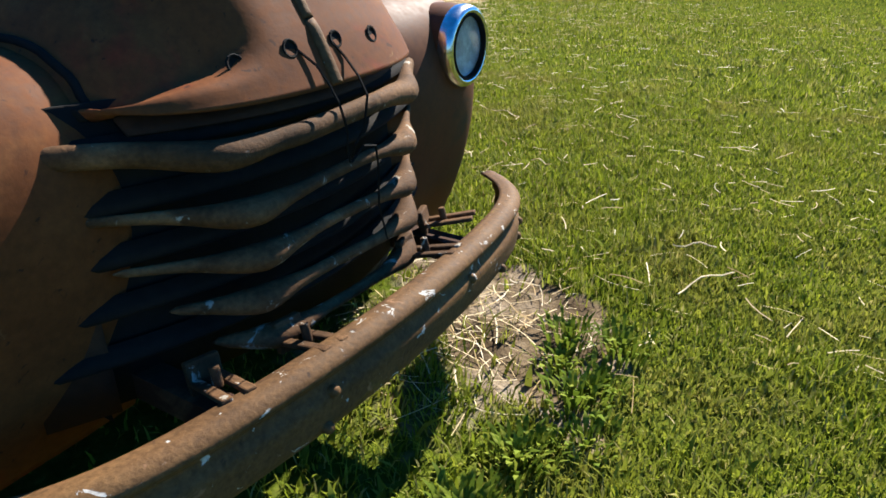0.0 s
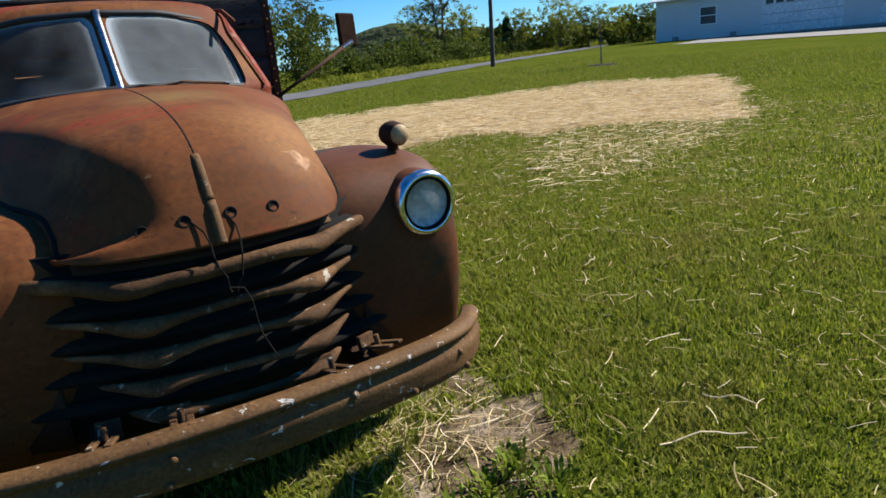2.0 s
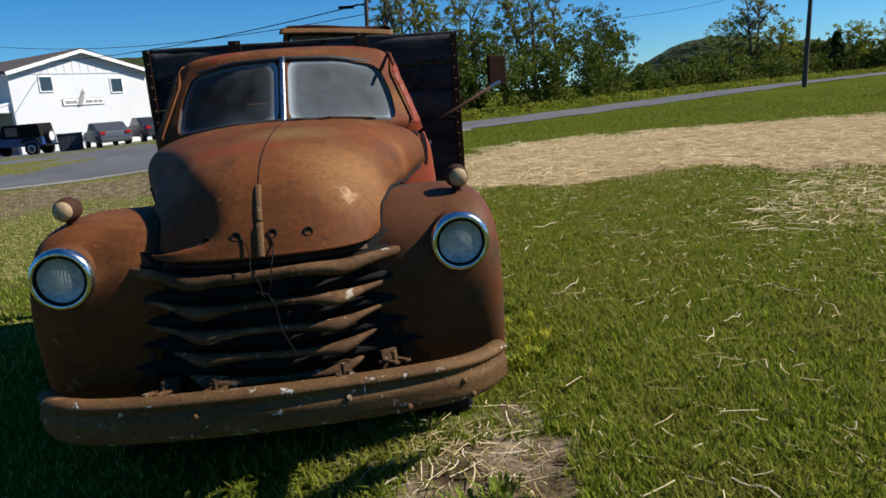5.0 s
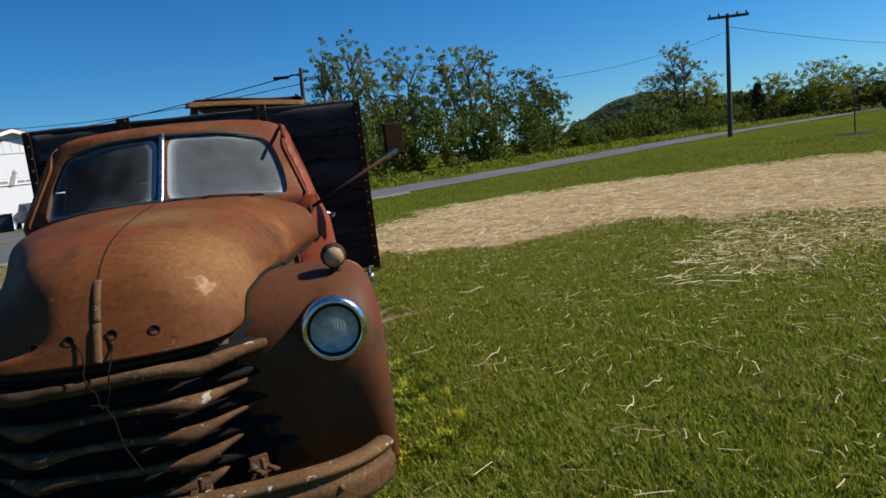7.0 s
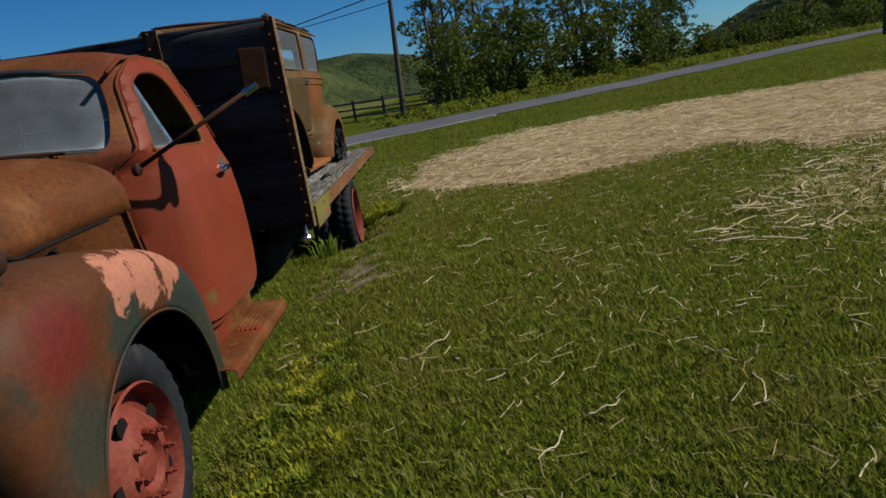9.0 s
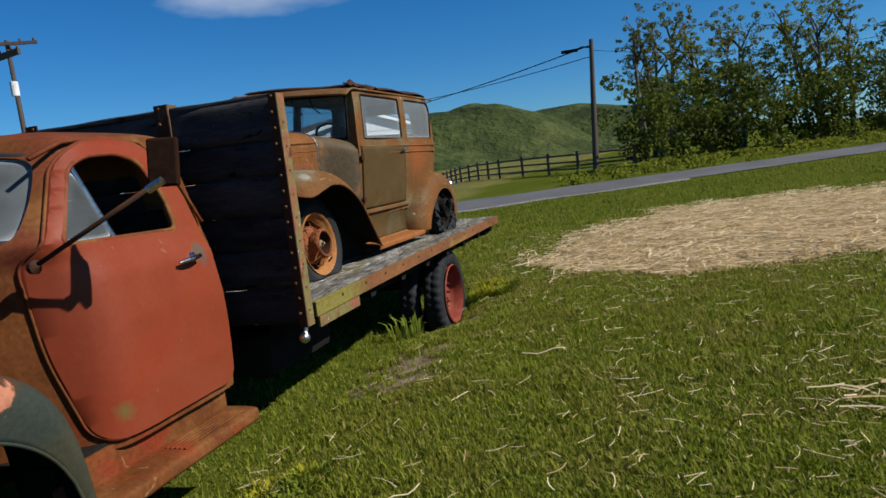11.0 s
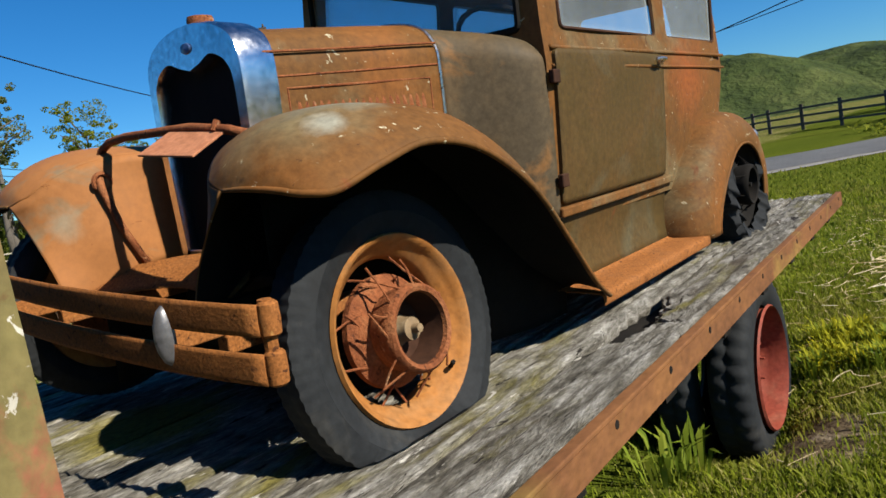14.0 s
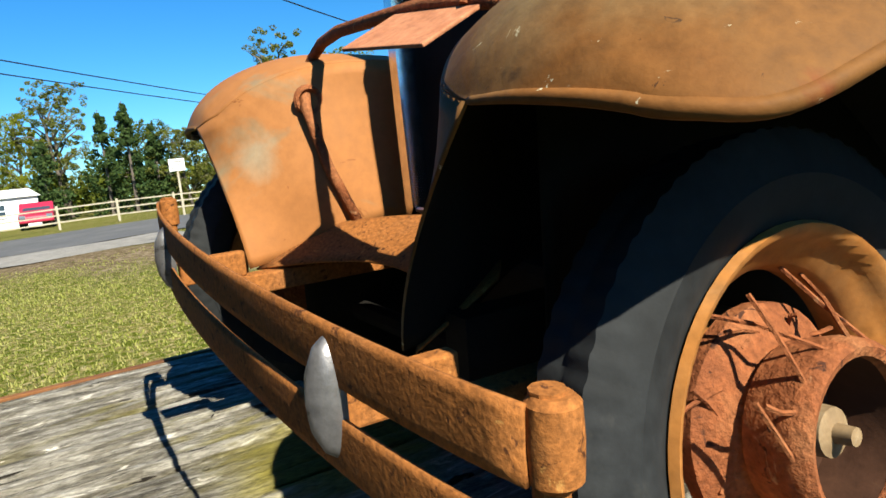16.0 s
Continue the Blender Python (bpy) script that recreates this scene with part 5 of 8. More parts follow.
# bumper
def bumper_line(x):
    ax = abs(x) / 0.93
    return 0.02 + 0.14 * x * x + 0.16 * ax ** 8


BUMPER_CUT = [(0.055, 0.612), (0.02, 0.617), (-0.002, 0.606), (-0.008, 0.592), (0.006, 0.574), (0.002, 0.555), (-0.008, 0.535), (-0.006, 0.500), (-0.002, 0.470), (0.016, 0.446), (0.05, 0.436)]


def bumper_pt(u, v):
    w = 0.93
    x = w * math.sin((2 * u - 1) * math.pi / 2 * 0.93) / math.sin(math.pi / 2 * 0.93)
    d, z = spline(BUMPER_CUT, v)
    e = 0.004
    slope = (bumper_line(x + e) - bumper_line(x - e)) / (2 * e)
    n = Vector((-slope, 1)).normalized()
    return x + n.x * d, bumper_line(x) + n.y * d, z - 0.02 * (abs(x) / w) ** 3


bm = bmesh.new()
sheet(bm, bumper_pt, 90, 30)
bumper = part("bumper", bm, RUST_BUMPER, truck, "curved rusty front bumper with pale lichen spots", smooth=180, solid=0.006)
for x, z in ((0.724, 0.525), (0.277, 0.545), (-0.277, 0.545), (-0.724, 0.525), (0.5, 0.47), (-0.3, 0.47), (0.76, 0.455)):
    bm = bmesh.new()
    lathe(bm, [(0.014, 0.006), (0.013, -0.006), (0.008, -0.012), (0, -0.013)], (x, bumper_line(x) - 0.008, z), "y", 10)
    part("bolt", bm, RUST_BUMPER, bumper, smooth=180)
for x, y, turn in ((0.46, 0.24, 20), (0.26, 0.17, 8), (-0.22, 0.15, -6), (-0.42, 0.19, -15)):
    bm = bmesh.new()
    m = pose(x, y, 0.585, -14, 0, turn)
    box(bm, -0.035, -0.012, -0.11, 0.05, 0.0, 0.012, m)
    box(bm, 0.012, 0.035, -0.11, 0.05, 0.0, 0.012, m)
    box(bm, -0.035, 0.035, 0.03, 0.05, -0.02, 0.05, m)
    tube(bm, [m @ Vector((0.0, -0.02, 0.0)), m @ Vector((0.0, -0.02, 0.045))], 0.011, 8)
    part("bracket", bm, RUST_GRILLE, bumper, "bent rusty bumper bracket", bevel=0.004)
for s in (1, -1):
    part("bumper_arm", boxed(s * 0.40, s * 0.46, 0.09, 0.8, 0.50, 0.56), RUST_DARK, bumper)

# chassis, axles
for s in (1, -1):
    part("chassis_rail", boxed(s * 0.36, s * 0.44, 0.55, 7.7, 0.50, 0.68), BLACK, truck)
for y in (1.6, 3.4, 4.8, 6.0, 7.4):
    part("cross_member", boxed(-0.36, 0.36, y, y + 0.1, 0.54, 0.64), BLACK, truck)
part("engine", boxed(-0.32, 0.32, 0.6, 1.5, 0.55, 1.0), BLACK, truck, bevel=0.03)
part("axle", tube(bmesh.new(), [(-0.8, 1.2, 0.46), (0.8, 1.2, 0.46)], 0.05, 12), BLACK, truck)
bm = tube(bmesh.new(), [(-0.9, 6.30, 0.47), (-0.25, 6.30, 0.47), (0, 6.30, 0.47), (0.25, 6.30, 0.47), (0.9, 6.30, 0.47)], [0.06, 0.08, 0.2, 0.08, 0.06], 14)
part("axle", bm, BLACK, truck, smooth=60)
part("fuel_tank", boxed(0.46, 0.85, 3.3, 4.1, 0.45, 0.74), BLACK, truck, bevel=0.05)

# running boards
for s in (1, -1):
    bm = bmesh.new()
    sheet(bm, lambda u, v: (s * spline([(0.78, 0.52), (0.80, 0.462), (0.90, 0.458), (1.0, 0.452), (1.02, 0.435), (1.02, 0.39)], v)[0], 1.74 + 1.09 * u,
                            spline([(0.78, 0.52), (0.80, 0.462), (0.90, 0.458), (1.0, 0.452), (1.02, 0.435), (1.02, 0.39)], v)[1]), 8, 14)
    board = part("running_board", bm, RUST, truck, "rusty red running board with pressed ribs", smooth=40, solid=0.005)
    for k in range(5):
        x = s * (0.875 + 0.026 * k)
        part("rib", tube(bmesh.new(), [(x, 2.28, 0.4605), (x, 2.35, 0.4635), (x, 2.68, 0.4635), (x, 2.75, 0.4605)], 0.006, 6), RUST, board)
    part("valance", boxed(s * 0.80, s * 0.815, 1.85, 2.85, 0.45, 0.585), RUST, truck)


# wheels
def tyre_bm(cx, cy, cz, out, r, w, rim_r, s, flat=None, lugs=36, deep=0.010):
    """A tyre: rounded shoulders, moulded tread bars, a rim bead; a flat one bulges where it rests."""
    bm = bmesh.new()
    h = w / 2
    prof = [(rim_r, -0.62, 0), (rim_r + 0.03, -0.92, 0), ((r + rim_r) / 2, -1.0, 0), (r - 0.05, -0.97, 0), (r - 0.022, -0.88, 1), (r, -0.60, 1), (r, -0.12, 1), (r - deep, -0.05, 0), (r - deep, 0.05, 0),
            (r, 0.12, 2), (r, 0.60, 2), (r - 0.022, 0.88, 2), (r - 0.05, 0.97, 0), ((r + rim_r) / 2, 1.0, 0), (rim_r + 0.03, 0.92, 0), (rim_r, 0.62, 0)]
    n = lugs * 4
    rings = []
    for rad, hh, tread in prof:
        ring = []
        for k in range(n):
            a = 2 * math.pi * k / n
            rr = rad - (deep if tread and ((k + (2 if tread == 2 else 0)) // 2) % 2 else 0)
            u, v, x = rr * math.cos(a), rr * math.sin(a), hh * h
            if flat is not None and v < flat + 0.06:
                x *= 1 + 0.30 * min(1, (flat + 0.06 - v) / 0.08)
                v = max(v, flat)
            ring.append(bm.verts.new((cx + x, cy + u, cz + v)))
        rings.append(ring)
    for a, b in zip(rings, rings[1:]):
        for k in range(n):
            bm.faces.new((a[k], a[(k + 1) % n], b[(k + 1) % n], b[k]))
    return bm


def truck_wheel(cx, cy, cz, s, front):
    wheel = part("wheel", tyre_bm(cx, cy, cz, s, 0.455, 0.19, 0.295, s), RUBBER, truck, "cracked black truck tyre on a red wheel", smooth=40)
    bm = bmesh.new()
    o = cx + s * 0.06
    prof = [(0.300, 0.035), (0.292, 0.045), (0.282, 0.02), (0.275, -0.03), (0.22, -0.035), (0.17, 0.035), (0.105, 0.05), (0.085, 0.02), (0.0, 0.02)]
    if not front:
        prof = [(0.300, 0.035), (0.292, 0.045), (0.282, 0.02), (0.276, -0.04), (0.268, -0.09), (0.24, -0.115), (0.17, -0.12), (0.105, -0.11), (0.085, -0.10), (0.0, -0.10)]
    lathe(bm, [(r, s * h) for r, h in prof], (o, cy, cz), "x", 40)
    disc = part("rim", bm, WHEEL_RED, wheel, "flaking red wheel disc", smooth=50)
    if not front:
        o -= s * 0.118
    bm = bmesh.new()
    lathe(bm, [(r, s * h) for r, h in ((0.075, 0.0), (0.07, 0.02 if front else 0.01), (0.05, 0.03 if front else 0.015), (0.0, 0.034 if front else 0.018))], (o + s * 0.015, cy, cz), "x", 20)
    part("hub", bm, WHEEL_RED if front else RUST_DARK, wheel, smooth=50)
    for k in range(5):
        a = 2 * math.pi * k / 5 + 0.4
        bm = bmesh.new()
        m = Matrix.Translation((o + s * 0.022, cy, cz)) @ Matrix.Rotation(a, 4, "X") @ Matrix.Translation((0, 0, 0.195))
        lathe(bm, [(0.0, 0.0), (0.038, 0.0), (0.040, -0.004 * s)], (0, 0, 0), "x", 14)
        bmesh.ops.transform(bm, matrix=m, verts=bm.verts)
        part("hand_hole", bm, BLACK, wheel)
    for k in range(8):
        a = 2 * math.pi * k / 8
        bm = bmesh.new()
        m = Matrix.Translation((o + s * 0.045, cy, cz)) @ Matrix.Rotation(a, 4, "X") @ Matrix.Translation((0, 0, 0.125))
        lathe(bm, [(0.014, -0.01 * s), (0.014, 0.025 * s), (0.007, 0.025 * s), (0.007, 0.045 * s), (0, 0.045 * s)], (0, 0, 0), "x", 6)
        bmesh.ops.transform(bm, matrix=m, verts=bm.verts)
        part("wheel_nut", bm, WHEEL_RED, wheel)
    return wheel


for s in (1, -1):
    truck_wheel(s * 0.76, 1.10, 0.385, s, True)
    truck_wheel(s * 1.0, 6.35, 0.315, s, False)
    part("inner_tyre", tyre_bm(s * 0.75, 6.35, 0.315, s, 0.455, 0.19, 0.275, s), RUBBER, truck, smooth=40)

# ---- flatbed body ----
RAIL_RUST = surface("rail_rust", [(0.09, 0.04, 0.02), (0.16, 0.07, 0.03), (0.22, 0.10, 0.035)], 4.0, 0.75, stretch=(1, 0.5, 1),
                    patches=[((0.26, 0.17, 0.045), 2.0, 0.60, 0.06)], spots=[((0.17, 0.145, 0.035), (1.24, 3.4, 0.88), 0.45, 0.15, 0.4, 4)])
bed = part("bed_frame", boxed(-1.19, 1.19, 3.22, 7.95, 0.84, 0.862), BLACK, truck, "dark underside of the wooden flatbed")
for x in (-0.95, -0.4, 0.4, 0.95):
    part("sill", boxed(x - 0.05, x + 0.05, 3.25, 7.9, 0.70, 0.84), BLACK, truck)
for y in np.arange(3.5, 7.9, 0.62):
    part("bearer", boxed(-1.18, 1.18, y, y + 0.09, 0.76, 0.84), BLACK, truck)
rng = np.random.RandomState(21)
plank_w = 0.2425
for i in range(10):
    x0 = -1.212 + i * plank_w
    y_end = 7.99 + rng.uniform(-0.03, 0.05)
    bm = bmesh.new()
    ph = rng.rand(6) * 6

    def deck(u, v, x0=x0, y_end=y_end, ph=ph):
        y = 3.2 + (y_end - 3.2) * u
        ragged = [0.009 + 0.014 * max(0, noise.noise((y * 3.1, i * 7.7 + k * 3.3, 0))) + 0.006 * max(0, noise.noise((y * 14, i * 5.1 + k, 3))) for k in (0, 1)]
        if i == 9:
            ragged[0] += 0.15 * max(0, 1 - abs(y - 4.98) / 0.34) ** 0.7 * (0.75 + 0.4 * noise.noise((y * 22, 1, 2)))
        if i == 8:
            ragged[1] += 0.05 * max(0, 1 - abs(y - 5.15) / 0.35) * (0.7 + 0.6 * noise.noise((y * 18, 4, 2)))
        x = x0 + ragged[0] + (plank_w - ragged[0] - ragged[1]) * v
        edge = min(v, 1 - v)
        wear = 0.010 * (1 - min(1, edge / 0.14)) * (0.5 + 0.5 * math.sin(7.3 * y + ph[0]) * math.sin(2.9 * y + ph[1]))
        ridges = 0.016 * min(0, noise.noise((x * 42, y * 2.6, 5 + i)) + 0.12) + 0.006 * min(0, noise.noise((x * 95, y * 7, 15 + i))) + 0.0022 * math.sin(26 * v + ph[2] + 0.7 * math.sin(3 * y + ph[3])) + 0.003 * noise.noise((x * 24, y * 2.2, i))
        split = 0.35 + 0.3 * math.sin(ph[4]) + 0.08 * noise.noise((y * 1.7, i * 3.1, 7))
        ridges -= 0.014 * math.exp(-((v - split) / 0.02) ** 2) * max(0, noise.noise((y * 0.9, i * 9.3, 1)) + 0.25) * 1.6
        return x, y, 0.930 - wear + ridges
    g = sheet(bm, deck, 240, 40)
    low = [[bm.verts.new((v.co.x, v.co.y, 0.866)) for v in (row[0], row[-1])] for row in g]
    for a, b, la, lb in zip(g, g[1:], low, low[1:]):
        bm.faces.new((a[0], b[0], lb[0], la[0]))
        bm.faces.new((a[-1], la[1], lb[1], b[-1]))
    bm.faces.new([v for v in g[0]] + [low[0][1], low[0][0]])
    bm.faces.new([v for v in g[-1]][::-1] + [low[-1][0], low[-1][1]])
    part("plank", bm, GREY_WOOD, truck, "grey weathered deck plank" if i == 0 else "", smooth=60)
for s in (1, -1):
    rail = part("side_rail", boxed(*sorted((s * 1.215, s * 1.247)), 3.2, 8.02, 0.918, 0.930), RAIL_RUST, truck, "rusty angle-iron edge rail", bevel=0.003)
    part("rail_flange", boxed(*sorted((s * 1.235, s * 1.247)), 3.2, 8.02, 0.845, 0.918), RAIL_RUST, rail)
    for y in np.arange(3.55, 8.0, 0.36):
        bm = bmesh.new()
        lathe(bm, [(0, 0.004 * s), (0.010, 0.004 * s), (0.012, 0.0)], (s * 1.2445, y, 0.90), "x", 10)
        part("bolt", bm, BLACK, rail)
    part("corner_plate", boxed(s * 1.226, s * 1.238, 3.24, 3.80, 0.775, 0.86), STEEL_POST, rail)
part("tail_board", boxed(-1.16, 1.16, 7.93, 7.985, 0.78, 0.862), GREY_WOOD, truck)
for x in (-0.9, 0.9, 1.08):
    part("tail_bracket", boxed(x - 0.03, x + 0.03, 7.8, 8.06, 0.72, 0.80), BLACK, truck)

# headboard
board = part("headboard", boxed(-0.06, 0.06, 3.145, 3.175, 1.02, 2.06), BLACK, truck, "tall black board wall behind the cab")
z = 0.83
k = 0
while z < 2.08:
    h = min((0.205, 0.215, 0.20, 0.21, 0.195, 0.22)[k % 6], 2.092 - z)
    bm = bmesh.new()
    ph = rng.rand(4) * 6

    def slat(u, v, z=z, h=h, ph=ph, k=k):
        x = -1.06 + 2.27 * u
        top = 0.004 * math.sin(5 * x + ph[0]) + 0.004 * math.sin(13 * x + ph[1])
        return x, 3.118 + 0.004 * math.sin(3 * x + ph[2]) + 0.003 * noise.noise((x * 4, 0, z * 40 + v * 3)) + (0.005 if v in (0, 1) else 0), z + 0.001 + (h - 0.001 - (0.007 * max(0.0, math.sin(2.2 * x + ph[3])) if k in (3, 5) else 0.0)) * v + top * (v - 0.5)
    sheet(bm, slat, 60, 6)
    part("plank", bm, TAR_WOOD, board, "blackened board" if k == 0 else "", smooth=12, solid=0.02)
    z += h
    k += 1


def stake(x, y, z0, z1, s, mat, label, plate=0.09):
    """An angle-iron stake with rivets; its front plate is coloured darker as painted shade."""
    ob = part("stake", boxed(*sorted((x + s * 0.045, x + s * (0.045 - plate))), y, y + 0.008, z0, z1), RUST_DARK, board, label, bevel=0.002)
    part("flange", boxed(*sorted((x + s * 0.037, x + s * 0.045)), y + 0.008, y + 0.085, z0, z1), mat, ob)
    for zz in np.arange(z0 + 0.08, z1, 0.085):
        bm = bmesh.new()
        lathe(bm, [(0.009, 0.0), (0.008, -0.005), (0, -0.008)], (x + s * (0.045 - plate * 0.65) + 0.004 * math.sin(zz * 40), y, zz), "y", 8)
        part("rivet", bm, RUST_BUMPER, ob)
    return ob


for s in (1, -1):
    st = stake(1.19 if s > 0 else -1.06, 3.096, 0.81, 2.095, s, STEEL_POST, "riveted angle-iron corner post, flaking red and green paint", 0.05)
    for zz in np.arange(0.9, 2.05, 0.13):
        bm = bmesh.new()
        lathe(bm, [(0.008, 0.0), (0.007, 0.004 * s), (0, 0.006 * s)], (1.235 if s > 0 else -1.105, 3.14, zz), "x", 8)
        part("rivet", bm, RUST_BUMPER, st)
stake(0.50, 3.094, 0.92, 2.125, 1, STEEL_POST, "rusty upright stake with bolt heads")
stake(-0.44, 3.094, 0.92, 2.125, -1, STEEL_POST, "rusty upright stake with bolt heads")
bm = bmesh.new()
lathe(bm, [(0.03, 0.0), (0.032, -0.02), (0.02, -0.035), (0, -0.04)], (1.153, 3.20, 0.729), "y", 14)
tube(bm, [(1.153, 3.2, 0.729), (1.153, 3.24, 0.86)], 0.012, 6)
part("tail_lamp", bm, DULL_CHROME, truck)


# ---- the old saloon car on the flatbed ----
car = thing("vintage_car", "rusted orange two-door vintage saloon standing on the flatbed deck", "car", at=pose(0.15, 4.0, 0.89, 0, 4.2, -2.5))


def hood_cut(w, zt, zb, v):
    """Half a cross-section, from the middle of the top (0) to the lower edge (1)."""
    return spline([(0, zt), (0.45 * w, zt - 0.006), (0.80 * w, zt - 0.035), (0.965 * w, zt - 0.095), (w, zt - 0.18), (w, zb + 0.2), (w, zb)], v)


def bonnet_a(u, v, y0=0.145, y1=0.77, w=(0.218, 0.27, 0.345), zt=(1.10, 1.118, 1.13), zb=(0.55, 0.53, 0.50)):
    ww, tt, bb = (float(spline([(a,) for a in q], u)[0]) for q in (w, zt, zb))
    x, z = hood_cut(ww, tt, bb, abs(2 * v - 1))
    return (x if v > 0.5 else -x), y0 + (y1 - y0) * u, z


bm = bmesh.new()
sheet(bm, bonnet_a, 14, 60)
hood = part("bonnet", bm, ORANGE, car, "orange rusted bonnet with louvred sides", smooth=50, solid=0.005)
for s in (1, -1):
    for zc in (1.02, 0.955):
        part("seam", tube(bmesh.new(), [(s * (float(spline([(0.218,), (0.27,), (0.345,)], u)[0]) + 0.001), 0.15 + 0.615 * u, zc + 0.02 * u) for u in np.linspace(0, 1, 12)], 0.004, 6), RUST_FLAKY, hood)
    for k in range(19):
        u = 0.22 + 0.66 * k / 18
        x = s * (float(spline([(0.218,), (0.27,), (0.345,)], u)[0]) + 0.001)
        y = 0.145 + 0.625 * u
        bm = bmesh.new()
        sheet(bm, lambda a, b: (x + s * 0.010 * math.sin(math.pi * b) * math.sin(math.pi * min(1, max(0, a)) * 0.98 + 0.03), y - 0.009 + 0.018 * b, 0.70 + 0.20 * a), 8, 4)
        part("louvre", bm, RUST_FLAKY, hood, "", smooth=180)
    part("louvre_panel", tube(bmesh.new(), [(s * (float(spline([(0.218,), (0.27,), (0.345,)], u)[0]) + 0.002), 0.145 + 0.625 * u, z) for u, z in
                                            ((0.17, 0.68), (0.17, 0.925), (0.55, 0.93), (0.93, 0.935), (0.93, 0.69))], 0.004, 6), RUST_FLAKY, hood)
    part("bright_strip", tube(bmesh.new(), [(s * x, 0.773, z) for x, z in (hood_cut(0.348, 1.133, 0.5, v) for v in np.linspace(0, 1, 24))], 0.006, 6), DULL_CHROME, hood)

# cowl between bonnet and screen
bm = bmesh.new()


def cowl_pt(u, v):
    e = u * u * (3 - 2 * u)
    w, zt, zb = 0.345 + (0.575 - 0.345) * e ** 0.8, 1.13 - 0.055 * u, 0.50 - 0.06 * u
    x, z = hood_cut(w, zt, zb, abs(2 * v - 1))
    return (x if v > 0.5 else -x), 0.778 + 0.27 * u, z


sheet(bm, cowl_pt, 14, 60)
part("cowl", bm, COWL_GREY, car, "olive-brown rusted cowl", smooth=60, solid=0.005)


# body
def body_half(z):
    return float(np.interp(z, [0.40, 0.6, 0.95, 1.06, 1.30, 1.45], [0.555, 0.575, 0.585, 0.575, 0.56, 0.54]))


def body_ring(z, shrink=0.0):
    w = body_half(z) - shrink
    back = float(np.interp(z, [0.4, 0.9, 1.1, 1.45], [2.90, 3.02, 3.02, 2.93])) - shrink
    front = 1.035 + shrink + (0.03 * (z - 1.05) if z > 1.05 else 0)
    half = [(0, front), (0.5 * w, front), (0.93 * w, front), (w, front + 0.04), (w, front + 0.4), (w + 0.012, 2.0), (w + 0.006, back - 0.30), (w - 0.05, back - 0.09), (w - 0.16, back - 0.01), (0, back)]
    right = [spline(half, k / 54) for k in range(55)]
    return right + [np.array((-p[0], p[1])) for p in right[-2:0:-1]]


bm = bmesh.new()
skins = []
for t in (0.0, 0.016):
    rings = [[bm.verts.new((*p, z)) for p in body_ring(z, t)] for z in (0.40, 0.48, 0.6, 0.75, 0.88, 0.95, 1.0, 1.06, 1.15, 1.25, 1.35, 1.42, 1.45)]
    top = body_ring(1.45, t)
    for u in (0.03, 0.08, 0.16, 0.28, 0.45, 0.65, 0.85):
        rings.append([bm.verts.new((p[0] * (1 - u), 2.0 + (p[1] - 2.0) * (1 - u), 1.45 - t + 0.075 * math.sqrt(1 - (1 - u) ** 2.6))) for p in top])
    skins.append(rings)
hollow(bm, *skins)
body = part("body", bm, ORANGE, car, "saloon body, orange rust over olive paint", smooth=50)
A_WIN = [(1.145, 1.062), (1.955, 1.062), (1.955, 1.425), (1.165, 1.425)]
A_QUARTER = [(2.075, 1.062), (2.72, 1.062), (2.76, 1.30), (2.74, 1.40), (2.68, 1.425), (2.075, 1.425)]
A_SCREEN = [(-0.49, 1.065), (0.49, 1.065), (0.485, 1.415), (-0.485, 1.415)]
cutters = [prism(rounded(A_SCREEN, 0.025), "y", 0.9, 1.3), prism(rounded([(-0.28, 1.1), (0.28, 1.1), (0.26, 1.34), (-0.26, 1.34)], 0.04), "y", 2.7, 3.2)]
for s in (1, -1):
    cutters += [prism(rounded(w, 0.025), "x", s * 0.4, s * 0.8) for w in (A_WIN, A_QUARTER)]
carve(body, cutters)
body.data.set_sharp_from_angle(angle=radians(40))
bm = bmesh.new()
box(bm, -0.5, 0.5, 1.06, 2.9, 0.40, 0.43)
part("floor_pan", bm, BLACK, car)
bm = boxed(-0.45, 0.45, 2.2, 2.7, 0.43, 0.72)
box(bm, -0.45, 0.45, 2.62, 2.78, 0.72, 1.12)
part("rear_seat", bm, BLACK, car, bevel=0.05)
for x0 in (-0.42, 0.06):
    bm = boxed(x0, x0 + 0.36, 1.55, 1.9, 0.43, 0.70)
    box(bm, x0, x0 + 0.36, 1.84, 1.94, 0.70, 1.08)
    part("front_seat", bm, BLACK, car, bevel=0.04)
bm = bmesh.new()
m = Matrix.Translation((0.22, 1.36, 1.08)) @ Matrix.Rotation(radians(-40), 4, "X")
tube(bm, [m @ Vector((0.19 * math.cos(a), 0.19 * math.sin(a), 0)) for a in np.linspace(0, 2 * math.pi, 25)], 0.011, 6, cap=False)
tube(bm, [m @ Vector((-0.19, 0, 0)), m @ Vector((0.19, 0, 0))], 0.008, 6)
tube(bm, [m @ Vector((0, 0, 0)), (0.22, 0.95, 0.75)], 0.016, 8)
part("steering_wheel", bm, BLACK, car)
dusty_pane("windscreen", rounded(A_SCREEN, 0.025), lambda p: 1.05, "y", car, 0.05, 0.25, "dusty flat windscreen")
part("screen_frame", rim_of(rounded(A_SCREEN, 0.025), "y", lambda p: 1.03, 0.012), BLACK, car)
